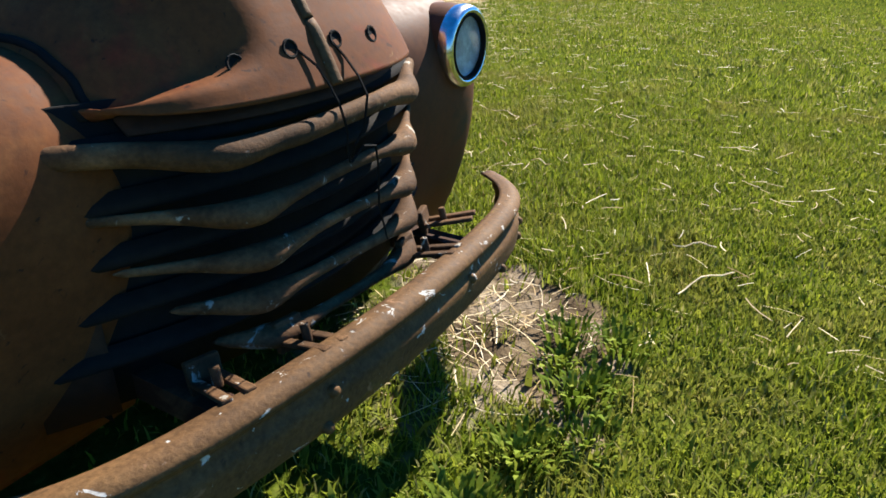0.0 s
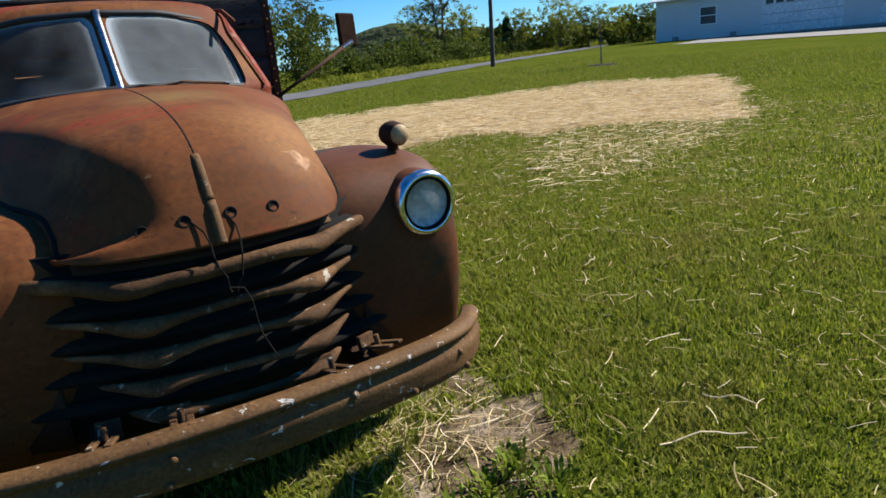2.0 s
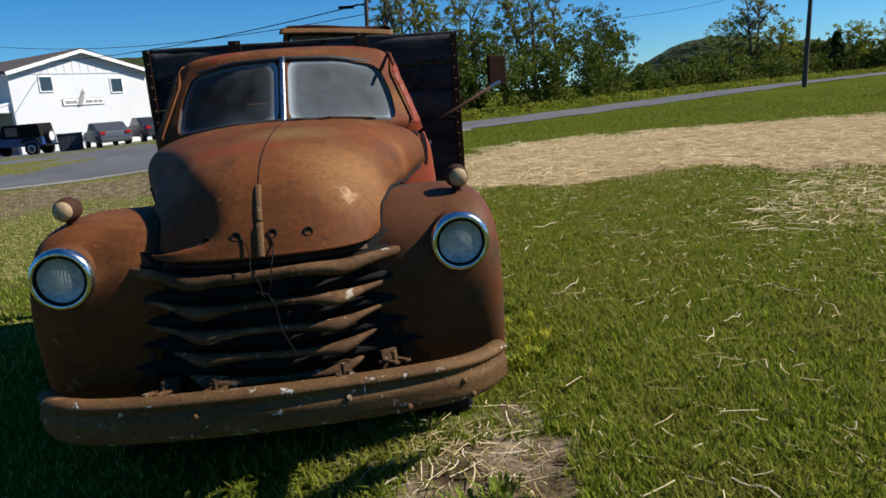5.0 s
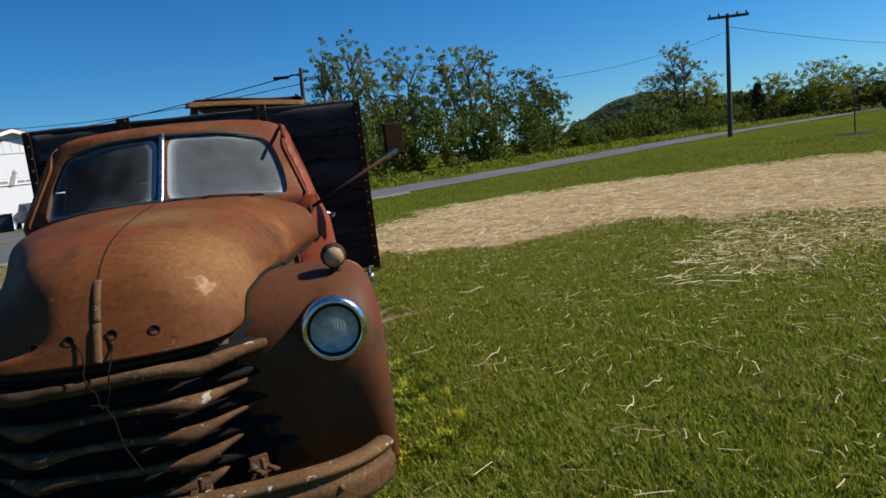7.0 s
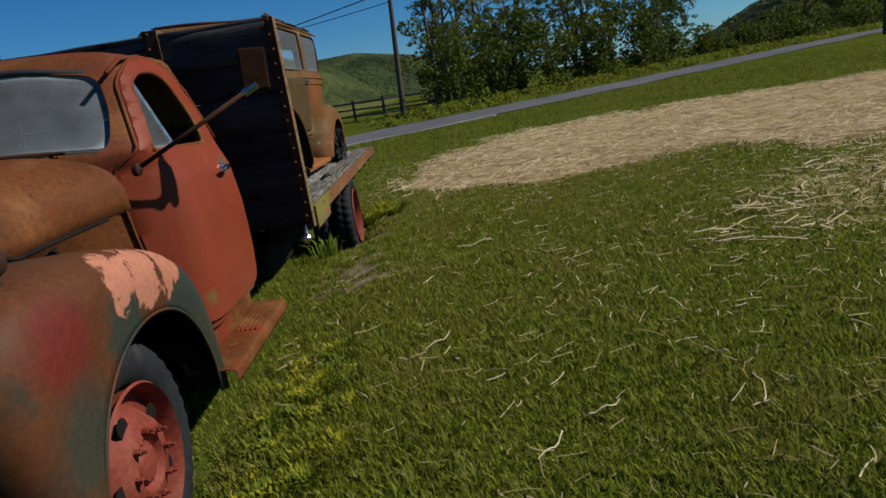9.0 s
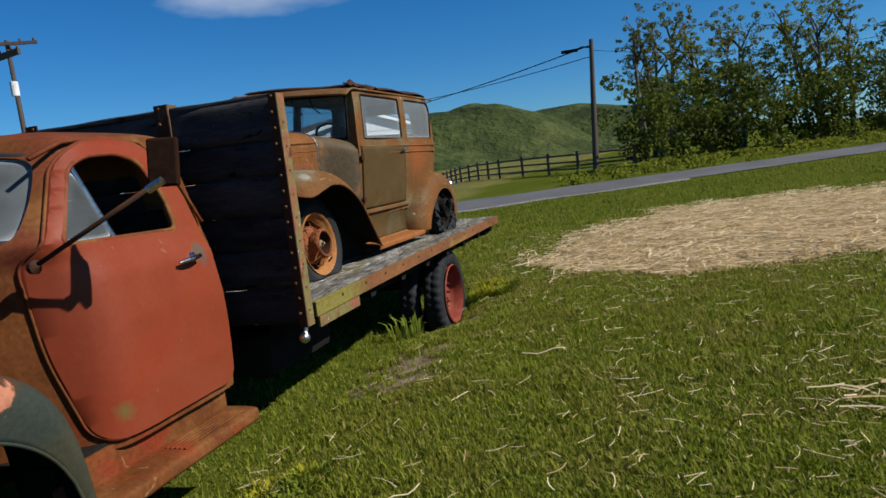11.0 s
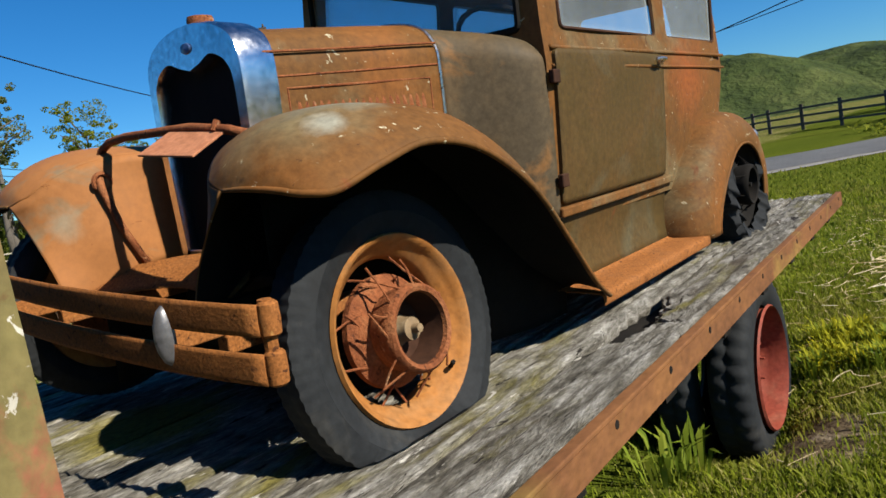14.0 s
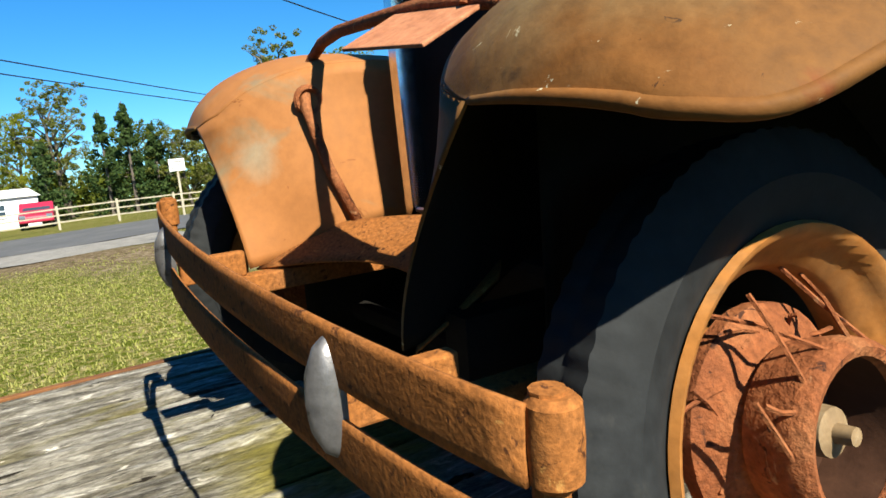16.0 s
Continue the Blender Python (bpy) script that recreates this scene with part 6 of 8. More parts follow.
for s in (1, -1):
    dusty_pane("door_window", rounded(A_WIN, 0.025), lambda p: s * (body_half(p[1]) - 0.006), "x", car, 0.14, 0.3, "dusty side window")
    dusty_pane("quarter_window", rounded(A_QUARTER, 0.025), lambda p: s * (body_half(p[1]) - 0.006), "x", car, 0.22, 0.3, "dusty rear side window")
    for w in (A_WIN, A_QUARTER):
        part("window_trim", rim_of(rounded(w, 0.025), "x", lambda p: s * (body_half(p[1]) + 0.004), 0.007), RUST_DARK, body)
    # raised mouldings along the belt
    for z, r in ((0.995, 0.009), (0.935, 0.007)):
        part("belt_moulding", tube(bmesh.new(), [(s * (body_half(z) + 0.003 + (0.012 if y > 1.6 else 0)), y, z) for y in np.linspace(1.06, 2.80, 20)], r, 6), ORANGE, body, smooth=180)
    # door
    bm = bmesh.new()
    sheet(bm, lambda u, v: (s * (body_half(0.44 + 0.56 * v) + 0.006 + 0.006 * math.sin(math.pi * u)), 1.0 + 1.1 * u, 0.44 + 0.56 * v), 24, 20)
    door = part("door", bm, ORANGE_DOOR, car, "olive and orange rusted door", smooth=180, solid=0.012)
    carve(door, [prism(rounded([(1.065, 0.475), (1.99, 0.475), (1.99, 0.99), (1.065, 0.99)], 0.03), "x", s * 0.3, s * 0.9)], "INTERSECT")
    for z in (0.56, 0.90):
        part("hinge", boxed(*sorted((s * 0.586, s * 0.606)), 1.03, 1.075, z - 0.022, z + 0.022), RUST_DARK, door, bevel=0.004)
    bm = bmesh.new()
    xh = s * (body_half(0.96) + 0.015)
    lathe(bm, [(0.018, 0.0), (0.014, 0.02 * s), (0.008, 0.03 * s), (0, 0.032 * s)], (xh, 1.93, 0.96), "x", 12)
    tube(bm, [(xh + s * 0.03, 1.94, 0.962), (xh + s * 0.036, 1.88, 0.962), (xh + s * 0.03, 1.84, 0.958)], [0.008, 0.009, 0.006], 8)
    part("door_handle", bm, DULL_CHROME, door, "worn metal door handle", smooth=60)
    part("door_sill", boxed(*sorted((s * 0.545, s * 0.59)), 1.04, 2.05, 0.435, 0.468), ORANGE, car, bevel=0.006)
# visor, roof covering and gutters
bm = bmesh.new()
sheet(bm, lambda u, v: (-0.565 + 1.13 * u, 1.06 - 0.15 * v - 0.02 * math.sin(math.pi * u) * v, 1.475 - 0.055 * v * v - 0.012 * (2 * u - 1) ** 2), 24, 8)
visor = part("sun_visor", bm, ORANGE, car, "rusted metal sun visor over the windscreen", smooth=180, solid=0.008)
part("visor_lip", tube(bmesh.new(), [(-0.565 + 1.13 * u, 0.91 - 0.02 * math.sin(math.pi * u), 1.42 - 0.012 * (2 * u - 1) ** 2) for u in np.linspace(0, 1, 20)], 0.010, 6), ORANGE, visor, smooth=180)
bm = bmesh.new()
top2 = body_ring(1.45)
rs = []
for u in (0.0, 0.05, 0.13, 0.25, 0.45, 0.7, 0.9):
    rs.append([bm.verts.new((p[0] * (1 - u) * 0.975, 2.03 + (p[1] - 2.0) * (1 - u) * 0.97, 1.492 + 0.045 * math.sqrt(1 - (1 - u) ** 2.6) + 0.006 * math.sin(9 * p[1] + 7 * p[0])))
               for p in top2])
for a, b in zip(rs, rs[1:]):
    for k in range(len(a)):
        j = (k + 1) % len(a)
        bm.faces.new((a[k], a[j], b[j], b[k]))
bm.faces.new(rs[-1])
part("roof_covering", bm, RUST_DARK, car, "tattered dark roof covering", smooth=60, solid=0.006)
for s in (1, -1):
    part("drip_rail", tube(bmesh.new(), [(s * (body_half(1.45) + 0.012), y, 1.462 - 0.02 * max(0, y - 2.6)) for y in np.linspace(1.02, 2.86, 16)], 0.010, 6), ORANGE, car, smooth=180)
bm = bmesh.new()
sheet(bm, lambda u, v: (0.545 - 0.07 * v, 1.02 + 0.55 * u, 1.478 + 0.012 * math.sin(9 * u) + 0.03 * v + 0.010 * math.sin(23 * u + 3 * v) + 0.02 * max(0, 1 - abs(u - 0.25) / 0.12) * v), 24, 5)
part("torn_strip", bm, RUST_DARK, car, "torn curling strip of roof covering", smooth=180, solid=0.006)
for x0 in (-0.05, 0.12):
    part("hanging_wire", tube(bmesh.new(), [(x0, 1.09, 1.41), (x0 + 0.03, 1.10, 1.33), (x0 + 0.09, 1.10, 1.28)], 0.006, 5), BLACK, car)

# radiator shell
bm = bmesh.new()
SHELL = [(0.205, 0.46), (0.222, 0.70), (0.232, 0.95), (0.215, 1.055), (0.15, 1.105), (0.06, 1.128), (0, 1.131)]
CORE = [(0.165, 0.50), (0.178, 0.70), (0.186, 0.92), (0.168, 0.995), (0.105, 1.03), (0.045, 1.012), (0, 1.0)]


def shell_loop(pts, t):
    p = spline(pts, t if t <= 1 else 2 - t)
    return (p[0] if t <= 1 else -p[0]), p[1]


cols = []
for k in range(61):
    t = 2 * k / 60
    ox, oz = shell_loop(SHELL, t)
    ix, iz = shell_loop(CORE, t)
    cols.append([bm.verts.new(c) for c in ((ox, 0.225, oz), (ox, 0.135, oz), (ox * 0.98, 0.118, oz - 0.006), (ix * 1.03, 0.116, iz + 0.006), (ix, 0.132, iz), (ix, 0.16, iz))])
for a, b in zip(cols, cols[1:]):
    for k in range(5):
        bm.faces.new((a[k], b[k], b[k + 1], a[k + 1]))
radiator = part("radiator_shell", bm, CHROME, car, "bright metal radiator shell", smooth=50)
part("radiator_core", boxed(-0.19, 0.19, 0.155, 0.20, 0.47, 1.04), BLACK, radiator)
part("core_wire", tube(bmesh.new(), [(0.165, 0.125, 0.50), (-0.165, 0.125, 0.50)], 0.006, 6), DULL_CHROME, radiator)
bm = bmesh.new()
lathe(bm, [(0.036, 0.0), (0.037, 0.015), (0.034, 0.024), (0.0, 0.028)], (0, 0.175, 1.128), "z", 18)
part("radiator_cap", bm, RUST_FLAKY, radiator, "rusty radiator cap", smooth=40)
bm = bmesh.new()
lathe(bm, [(0.0, 0.0), (0.026, 0.0), (0.022, -0.006), (0, -0.009)], (0, 0.118, 1.065), "y", 20)
bmesh.ops.scale(bm, vec=(1, 1, 0.62), space=Matrix.Translation((0, 0, -1.065)), verts=bm.verts)
part("badge", bm, plain("blue_enamel", (0.05, 0.09, 0.2), 0.3), radiator, "small oval blue badge")


# wings
def wing_a(a, b, s):
    lip_y, lip_z = spline([(-0.190, 0.682), (-0.180, 0.677), (-0.142, 0.677), (-0.045, 0.713), (0.09, 0.743), (0.27, 0.712), (0.47, 0.60), (0.63, 0.44), (0.80, 0.285), (1.03, 0.180)], a)
    cr_y, cr_z = spline([(-0.207, 0.695), (-0.184, 0.745), (-0.115, 0.800), (-0.003, 0.838), (0.14, 0.84), (0.34, 0.812), (0.54, 0.70), (0.71, 0.50), (0.87, 0.325), (1.07, 0.205)], a)
    x_in = float(spline([(0.55,), (0.47,), (0.41,), (0.35,), (0.30,), (0.31,), (0.36,), (0.45,), (0.52,), (0.55,)], a)[0])
    wide = float(spline([(0.62,), (0.80,), (0.93,), (0.985,), (1.0,), (1.0,), (1.0,), (0.99,), (0.92,), (0.66,)], a)[0])
    x, f, drop = spline([(x_in, 0.0, 0.035), (x_in + 0.35 * (0.66 - x_in), 0.0, 0.008), (x_in + 0.70 * (0.66 - x_in), 0.0, 0.0), (0.67, 0.06, 0.0), (0.762, 0.40, 0.0), (0.826, 0.85, 0.0), (0.836, 1.0, 0.0)], float(b))
    x = x_in + (x - x_in) * wide
    return s * x, cr_y + (lip_y - cr_y) * f, cr_z + (lip_z - cr_z) * f - drop * min(1.0, 8 * a)


for s in (1, -1):
    bm = bmesh.new()
    sheet(bm, lambda u, v: wing_a(u, v, s), 60, 24)
    wing = part("front_wing", bm, ORANGE if s > 0 else BRIGHT_ORANGE, car, "sweeping orange rusted front wing", smooth=180, solid=0.005)
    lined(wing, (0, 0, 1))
    part("wing_lip", tube(bmesh.new(), [wing_a(0, v, s) for v in np.linspace(0, 0.90, 14)] + [wing_a(u, 1.0, s) for u in np.linspace(0.02, 1, 50)], [0.004 + 0.004 * min(1, k / 12) for k in range(64)], 6), ORANGE, wing, smooth=180)
    bm = bmesh.new()

    def skirt(u, v, s=s):
        top = wing_a(0.01 + 0.50 * u, 0.0, s)
        low = spline([(0.335, -0.185, 0.405), (0.32, -0.09, 0.42), (0.275, 0.03, 0.46), (0.265, 0.12, 0.48), (0.28, 0.25, 0.46), (0.33, 0.42, 0.42)], u)
        e = 1 - (1 - v) ** 1.5
        x = abs(top[0]) + (low[0] - abs(top[0])) * e
        return s * x, top[1] + (low[1] - top[1]) * v, top[2] + (low[2] - top[2]) * v

    sheet(bm, skirt, 30, 14)
    lined(part("wing_skirt", bm, ORANGE if s > 0 else BRIGHT_ORANGE, wing, "orange inner wing panel", smooth=180, solid=0.004), (-s, 0, 0))

    # Added black curtain that stands in for the darkness behind the wheel.
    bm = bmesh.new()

    def shade_drop(u, v, s=s):
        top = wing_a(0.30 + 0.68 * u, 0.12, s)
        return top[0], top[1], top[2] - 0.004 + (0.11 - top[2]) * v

    sheet(bm, shade_drop, 30, 3)
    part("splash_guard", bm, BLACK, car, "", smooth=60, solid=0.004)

    # running board and apron
    bm = bmesh.new()
    sheet(bm, lambda u, v: (s * spline([(0.56, 0.20), (0.58, 0.187), (0.66, 0.186), (0.715, 0.182), (0.722, 0.165), (0.722, 0.145)], v)[0], 1.02 + 1.06 * u,
                            spline([(0.56, 0.20), (0.58, 0.187), (0.66, 0.186), (0.715, 0.182), (0.722, 0.165), (0.722, 0.145)], v)[1]), 10, 14)
    part("running_board", bm, ORANGE_DEEP, car, "rusty orange running board", smooth=50, solid=0.005)
    bm = bmesh.new()
    sheet(bm, lambda u, v: (s * (0.565 - 0.02 * math.sin(math.pi * v)), 1.0 + 1.02 * u, 0.19 + 0.25 * v), 8, 8)
    part("apron", bm, ORANGE_DOOR, car, "rusted splash apron", smooth=180, solid=0.004)

    # rear wing
    def rear_wing(a, b, s=s):
        ang = math.pi * (1.02 - 1.10 * a)
        cy, cz = 2.62, 0.28
        ro = 0.455 + 0.08 * max(0, math.cos(ang)) ** 2 * (1 if a > 0.5 else 0) + 0.06 * max(0, -math.cos(ang)) ** 3
        x, f = spline([(0.50, 0.0), (0.58, 0.0), (0.665, 0.04), (0.72, 0.16), (0.738, 0.30), (0.735, 0.38)], b)
        r = ro * (1 - f)
        foot = 0.30 * max(0, -math.cos(ang)) ** 4 * (1 if a < 0.3 else 0)
        return s * x, cy + r * math.cos(ang) - foot * 0.35, cz + (ro - 0.02) * (1 - f) * math.sin(ang) * (1.0) - foot * 0.30
    bm = bmesh.new()
    sheet(bm, rear_wing, 44, 18)
    rw = part("rear_wing", bm, ORANGE, car, "rounded orange rusted rear wing", smooth=180, solid=0.005)
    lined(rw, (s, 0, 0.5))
    part("wing_lip", tube(bmesh.new(), [rear_wing(u, 1.0) for u in np.linspace(0, 1, 40)], 0.008, 6), ORANGE, rw, smooth=180)
    bm = bmesh.new()
    lathe(bm, [(0.0, 0.02), (0.04, 0.015), (0.055, -0.005), (0.05, -0.03), (0.0, -0.05)], (s * 0.62, 3.13, 0.55), "y", 16)
    part("tail_lamp", bm, DULL_CHROME, car, smooth=180)

# lamp bar, number plate, bumper
bar_pts = [(-0.26, 0.033, 0.478), (-0.29, -0.01, 0.60), (-0.322, -0.032, 0.72), (-0.372, -0.01, 0.775), (-0.39, 0.02, 0.825), (-0.33, 0.02, 0.848), (-0.18, -0.005, 0.852), (0.0, -0.01, 0.848), (0.15, -0.005, 0.845),
           (0.30, 0.0, 0.825), (0.40, 0.01, 0.80)]
bar = part("lamp_bar", tube(bmesh.new(), bar_pts, 0.012, 8), RUST_FLAKY, car, "bent rusty headlamp bar", smooth=180)
for s in (1, -1):
    bm = bmesh.new()
    ring = [Vector((s * 0.335, -0.02, 0.735)) + Vector((0.0, 0.026 * math.cos(a), 0.026 * math.sin(a))) for a in np.linspace(0, 2 * math.pi, 17)]
    tube(bm, ring, 0.007, 6, cap=False)
    part("ring", bm, RUST_FLAKY, bar)
bm = bmesh.new()
box(bm, -0.112, 0.112, -0.003, 0.003, -0.068, 0.068, pose(0.183, -0.047, 0.812, -62, 5, 3))
plate = part("number_plate", bm, surface("plate_rust", [(0.30, 0.12, 0.06), (0.40, 0.17, 0.09), (0.24, 0.08, 0.035)], 9.0, 0.8, fine=80), car, "blank rusty number plate hanging from the lamp bar", bevel=0.002)
for x in (0.11, 0.26):
    part("bolt", tube(bmesh.new(), [(x, 0.0, 0.85), (x, -0.012, 0.826)], 0.009, 8), RUST_FLAKY, plate)


BUMP_MID, BUMP_HALF = 0.062, 0.668


def bumper_a(k, v, z):
    """A place on a bumper bar: k runs from one end (-1) to the other (1)."""
    y = -0.352 + 0.045 * k * k + 0.008 * k ** 8
    return BUMP_MID + BUMP_HALF * k, y - 0.001 * math.cos(math.pi * (v - 0.5)), z + 0.058 * (v - 0.5) - 0.02 * k


def bumper_end(k):
    x, y, z = bumper_a(k, 0.5, 0.447)
    return tube(bmesh.new(), [(x, y + 0.02, z - 0.075), (x, y + 0.02, z + 0.08)], 0.013, 10)


bump = part("bumper", bumper_end(1), ORANGE_DEEP, car, "rusted twin-bar bumper")
part("end_bolt", bumper_end(-1), ORANGE_DEEP, bump)
for z in (0.492, 0.402):
    bm = bmesh.new()
    sheet(bm, lambda u, v: bumper_a(2 * u - 1, v, z), 40, 6)
    for s in (1, -1):
        ex, ey, ez = bumper_a(s, 0.5, z)
        lathe(bm, [(0.0, -0.030), (0.013, -0.030), (0.017, -0.026), (0.018, 0.0), (0.017, 0.026), (0.013, 0.030), (0.0, 0.030)], (ex + s * 0.004, ey + 0.021, ez), "z", 20)
    part("bumper_bar", bm, ORANGE_DEEP, bump, "", smooth=28, solid=0.005)
for x in (0.48, -0.31):
    bm = bmesh.new()
    cx, cy, cz = bumper_a((x - BUMP_MID) / BUMP_HALF, 0.5, 0.447)
    lathe(bm, [(0.0, -0.022), (0.5, -0.018), (0.85, -0.008), (1.0, 0.004), (0.9, 0.012), (0, 0.012)], (0, 0, 0), "y", 24)
    bmesh.ops.scale(bm, vec=(0.021, 1, 0.062), verts=bm.verts)
    bmesh.ops.translate(bm, vec=(cx, cy - 0.004, cz), verts=bm.verts)
    part("clamp", bm, surface("dull_chrome_clamp", [(0.10, 0.10, 0.105), (0.18, 0.18, 0.19), (0.30, 0.30, 0.31)], 14, 0.45, metal=0.6, patches=[((0.05, 0.045, 0.04), 20.0, 0.6, 0.04)]), bump, "dull oval bumper clamp", smooth=60)
    bm = bmesh.new()
    box(bm, x - 0.012, x + 0.012, -0.325, -0.20, 0.40, 0.45)
    box(bm, x - 0.02, x + 0.02, -0.22, 0.25, 0.36, 0.40)
    part("bumper_iron", bm, ORANGE_DEEP, bump, bevel=0.004)
# chassis, apron below the radiator
# Added block: keeps light from the far side off the deck below.
part("underbody", boxed(-0.32, 0.32, 0.16, 2.75, 0.15, 0.43), BLACK, car, "black box added under the car to block light", bevel=0.02)
for s in (1, -1):
    part("chassis_rail", boxed(s * 0.33, s * 0.38, -0.12, 3.0, 0.36, 0.44), BLACK, car)
bm = bmesh.new()
sheet(bm, lambda u, v: (-0.34 + 0.68 * u, -0.02 - 0.15 * (2 * u - 1) ** 2 + 0.13 * v, 0.43 - 0.03 * (2 * u - 1) ** 2 + 0.07 * v), 16, 6)
part("front_apron", bm, ORANGE_DEEP, car, "rust-eaten apron under the radiator", smooth=180, solid=0.004)
part("axle", tube(bmesh.new(), [(-0.58, 0.06, 0.32), (-0.4, 0.08, 0.25), (0.4, 0.12, 0.25), (0.57, 0.13, 0.31)], 0.025, 8), BLACK, car)
part("axle", tube(bmesh.new(), [(-0.68, 2.68, 0.33), (0, 2.68, 0.33), (0.68, 2.68, 0.33)], [0.03, 0.09, 0.03], 10), BLACK, car)


def wire_wheel(cx, cy, cz, s, flat, seed, detail, torn=False):
    rng = np.random.RandomState(seed)
    r = 0.328 if detail else 0.318
    bm = tyre_bm(cx, cy, cz, s, r, 0.112, 0.222, s, flat, 72, 0.0025)
    if torn:
        # the casing has slumped outwards into folds
        for v in bm.verts:
            d = Vector((0, v.co.y - cy, v.co.z - cz))
            low = max(0.0, min(1.0, 0.75 - d.z / 0.30))
            f = noise.noise((v.co.y * 9, v.co.z * 9, seed)) + 0.6 * noise.noise((v.co.y * 23, v.co.z * 23, seed))
            if (v.co.x - cx) * s > -0.01:
                v.co.x += s * low * (0.035 + 0.055 * f)
                v.co.y += 0.05 * low * noise.noise((v.co.y * 7, 3.1, v.co.z * 7))
                v.co.z = max(cz + flat, v.co.z - 0.07 * low * max(0.0, f))
    wheel = part("wheel", bm, RUBBER, car, "collapsed shredded black tyre" if torn else "flat cracked tyre on a rusted wire wheel", smooth=40)
    bm = bmesh.new()
    prof = [(0.226, 0.040), (0.222, 0.050), (0.214, 0.046), (0.206, 0.030), (0.196, 0.016), (0.180, 0.004), (0.172, -0.02), (0.176, -0.045), (0.20, -0.05), (0.222, -0.055)]
    lathe(bm, [(a, s * h) for a, h in prof], (cx, cy, cz), "x", 56)
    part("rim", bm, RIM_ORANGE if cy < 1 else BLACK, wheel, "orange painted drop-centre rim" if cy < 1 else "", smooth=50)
    bm = bmesh.new()
    lathe(bm, [(a, s * h) for a, h in ((0.0, -0.03), (0.135, -0.03), (0.135, -0.012), (0.118, 0.0), (0.095, 0.005), (0.085, 0.02), (0.08, 0.03))], (cx, cy, cz), "x", 32)
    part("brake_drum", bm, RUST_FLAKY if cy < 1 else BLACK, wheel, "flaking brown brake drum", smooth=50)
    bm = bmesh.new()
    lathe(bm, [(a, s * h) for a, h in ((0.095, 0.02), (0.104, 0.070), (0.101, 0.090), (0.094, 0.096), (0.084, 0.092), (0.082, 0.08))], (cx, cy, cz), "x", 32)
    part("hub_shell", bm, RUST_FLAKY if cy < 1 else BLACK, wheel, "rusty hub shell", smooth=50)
    # Inner cone in a dark tone that imitates the shade deep in the hub.
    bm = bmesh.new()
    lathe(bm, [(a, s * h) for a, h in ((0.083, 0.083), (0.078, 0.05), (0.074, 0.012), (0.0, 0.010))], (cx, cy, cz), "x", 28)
    part("hub_bore", bm, RUST_DARK if cy < 1 else BLACK, wheel, "bore of the hub, coloured dark for the shade inside it", smooth=50)
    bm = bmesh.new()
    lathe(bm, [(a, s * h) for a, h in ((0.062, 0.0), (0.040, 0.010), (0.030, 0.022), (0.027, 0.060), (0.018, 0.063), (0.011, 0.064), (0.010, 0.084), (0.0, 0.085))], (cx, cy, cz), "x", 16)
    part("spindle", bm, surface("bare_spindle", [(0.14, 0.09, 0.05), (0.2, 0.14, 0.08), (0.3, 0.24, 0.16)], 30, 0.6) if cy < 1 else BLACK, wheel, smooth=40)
    for k in range(30 if detail else 12):
        a = 2 * math.pi * k / (30 if detail else 12) + rng.normal() * 0.05
        broken = detail and rng.rand() < 0.55
        h0, r0 = (0.080, 0.100) if k % 2 else (0.0, 0.110)
        a1 = a + (0.35 if k % 4 < 2 else -0.35)
        p0 = Vector((cx + s * h0, cy + r0 * math.cos(a), cz + r0 * math.sin(a)))
        p1 = Vector((cx - s * 0.012, cy + 0.178 * math.cos(a1), cz + 0.178 * math.sin(a1)))
        if broken:
            p1 = p0.lerp(p1, rng.uniform(0.3, 0.75)) + Vector((s * rng.uniform(0, 0.035), rng.normal() * 0.018, rng.normal() * 0.018))
        mid = p0.lerp(p1, 0.5) + Vector((0, rng.normal() * 0.004, rng.normal() * 0.004))
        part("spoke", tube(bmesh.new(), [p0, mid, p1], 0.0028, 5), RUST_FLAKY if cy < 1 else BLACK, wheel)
    part("valve", tube(bmesh.new(), [(cx + s * 0.02, cy + 0.14, cz - 0.135), (cx + s * 0.045, cy + 0.125, cz - 0.12)], 0.006, 6), BLACK, wheel)
    return wheel


flat_wheel = wire_wheel(0.625, 0.136, 0.318, 1, -0.232, 3, True)
# the flat wheel leans in at its top
flat_wheel.matrix_local = Matrix.Translation((0.625, 0.136, 0.318)) @ Matrix.Rotation(radians(-9), 4, "Y") @ Matrix.Translation((-0.625, -0.136, -0.318))
wire_wheel(-0.64, 0.055, 0.342, -1, None, 4, False)
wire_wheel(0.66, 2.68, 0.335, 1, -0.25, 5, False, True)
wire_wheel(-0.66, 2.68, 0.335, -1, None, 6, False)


# ---- white buildings ----
DARK_GLASS = plain("dark_window_glass", (0.03, 0.05, 0.07), 0.1)
WHITE_TRIM = plain("white_trim", (0.78, 0.79, 0.8), 0.5)
SIGN_GREY = plain("sign_grey", (0.25, 0.25, 0.24), 0.6)


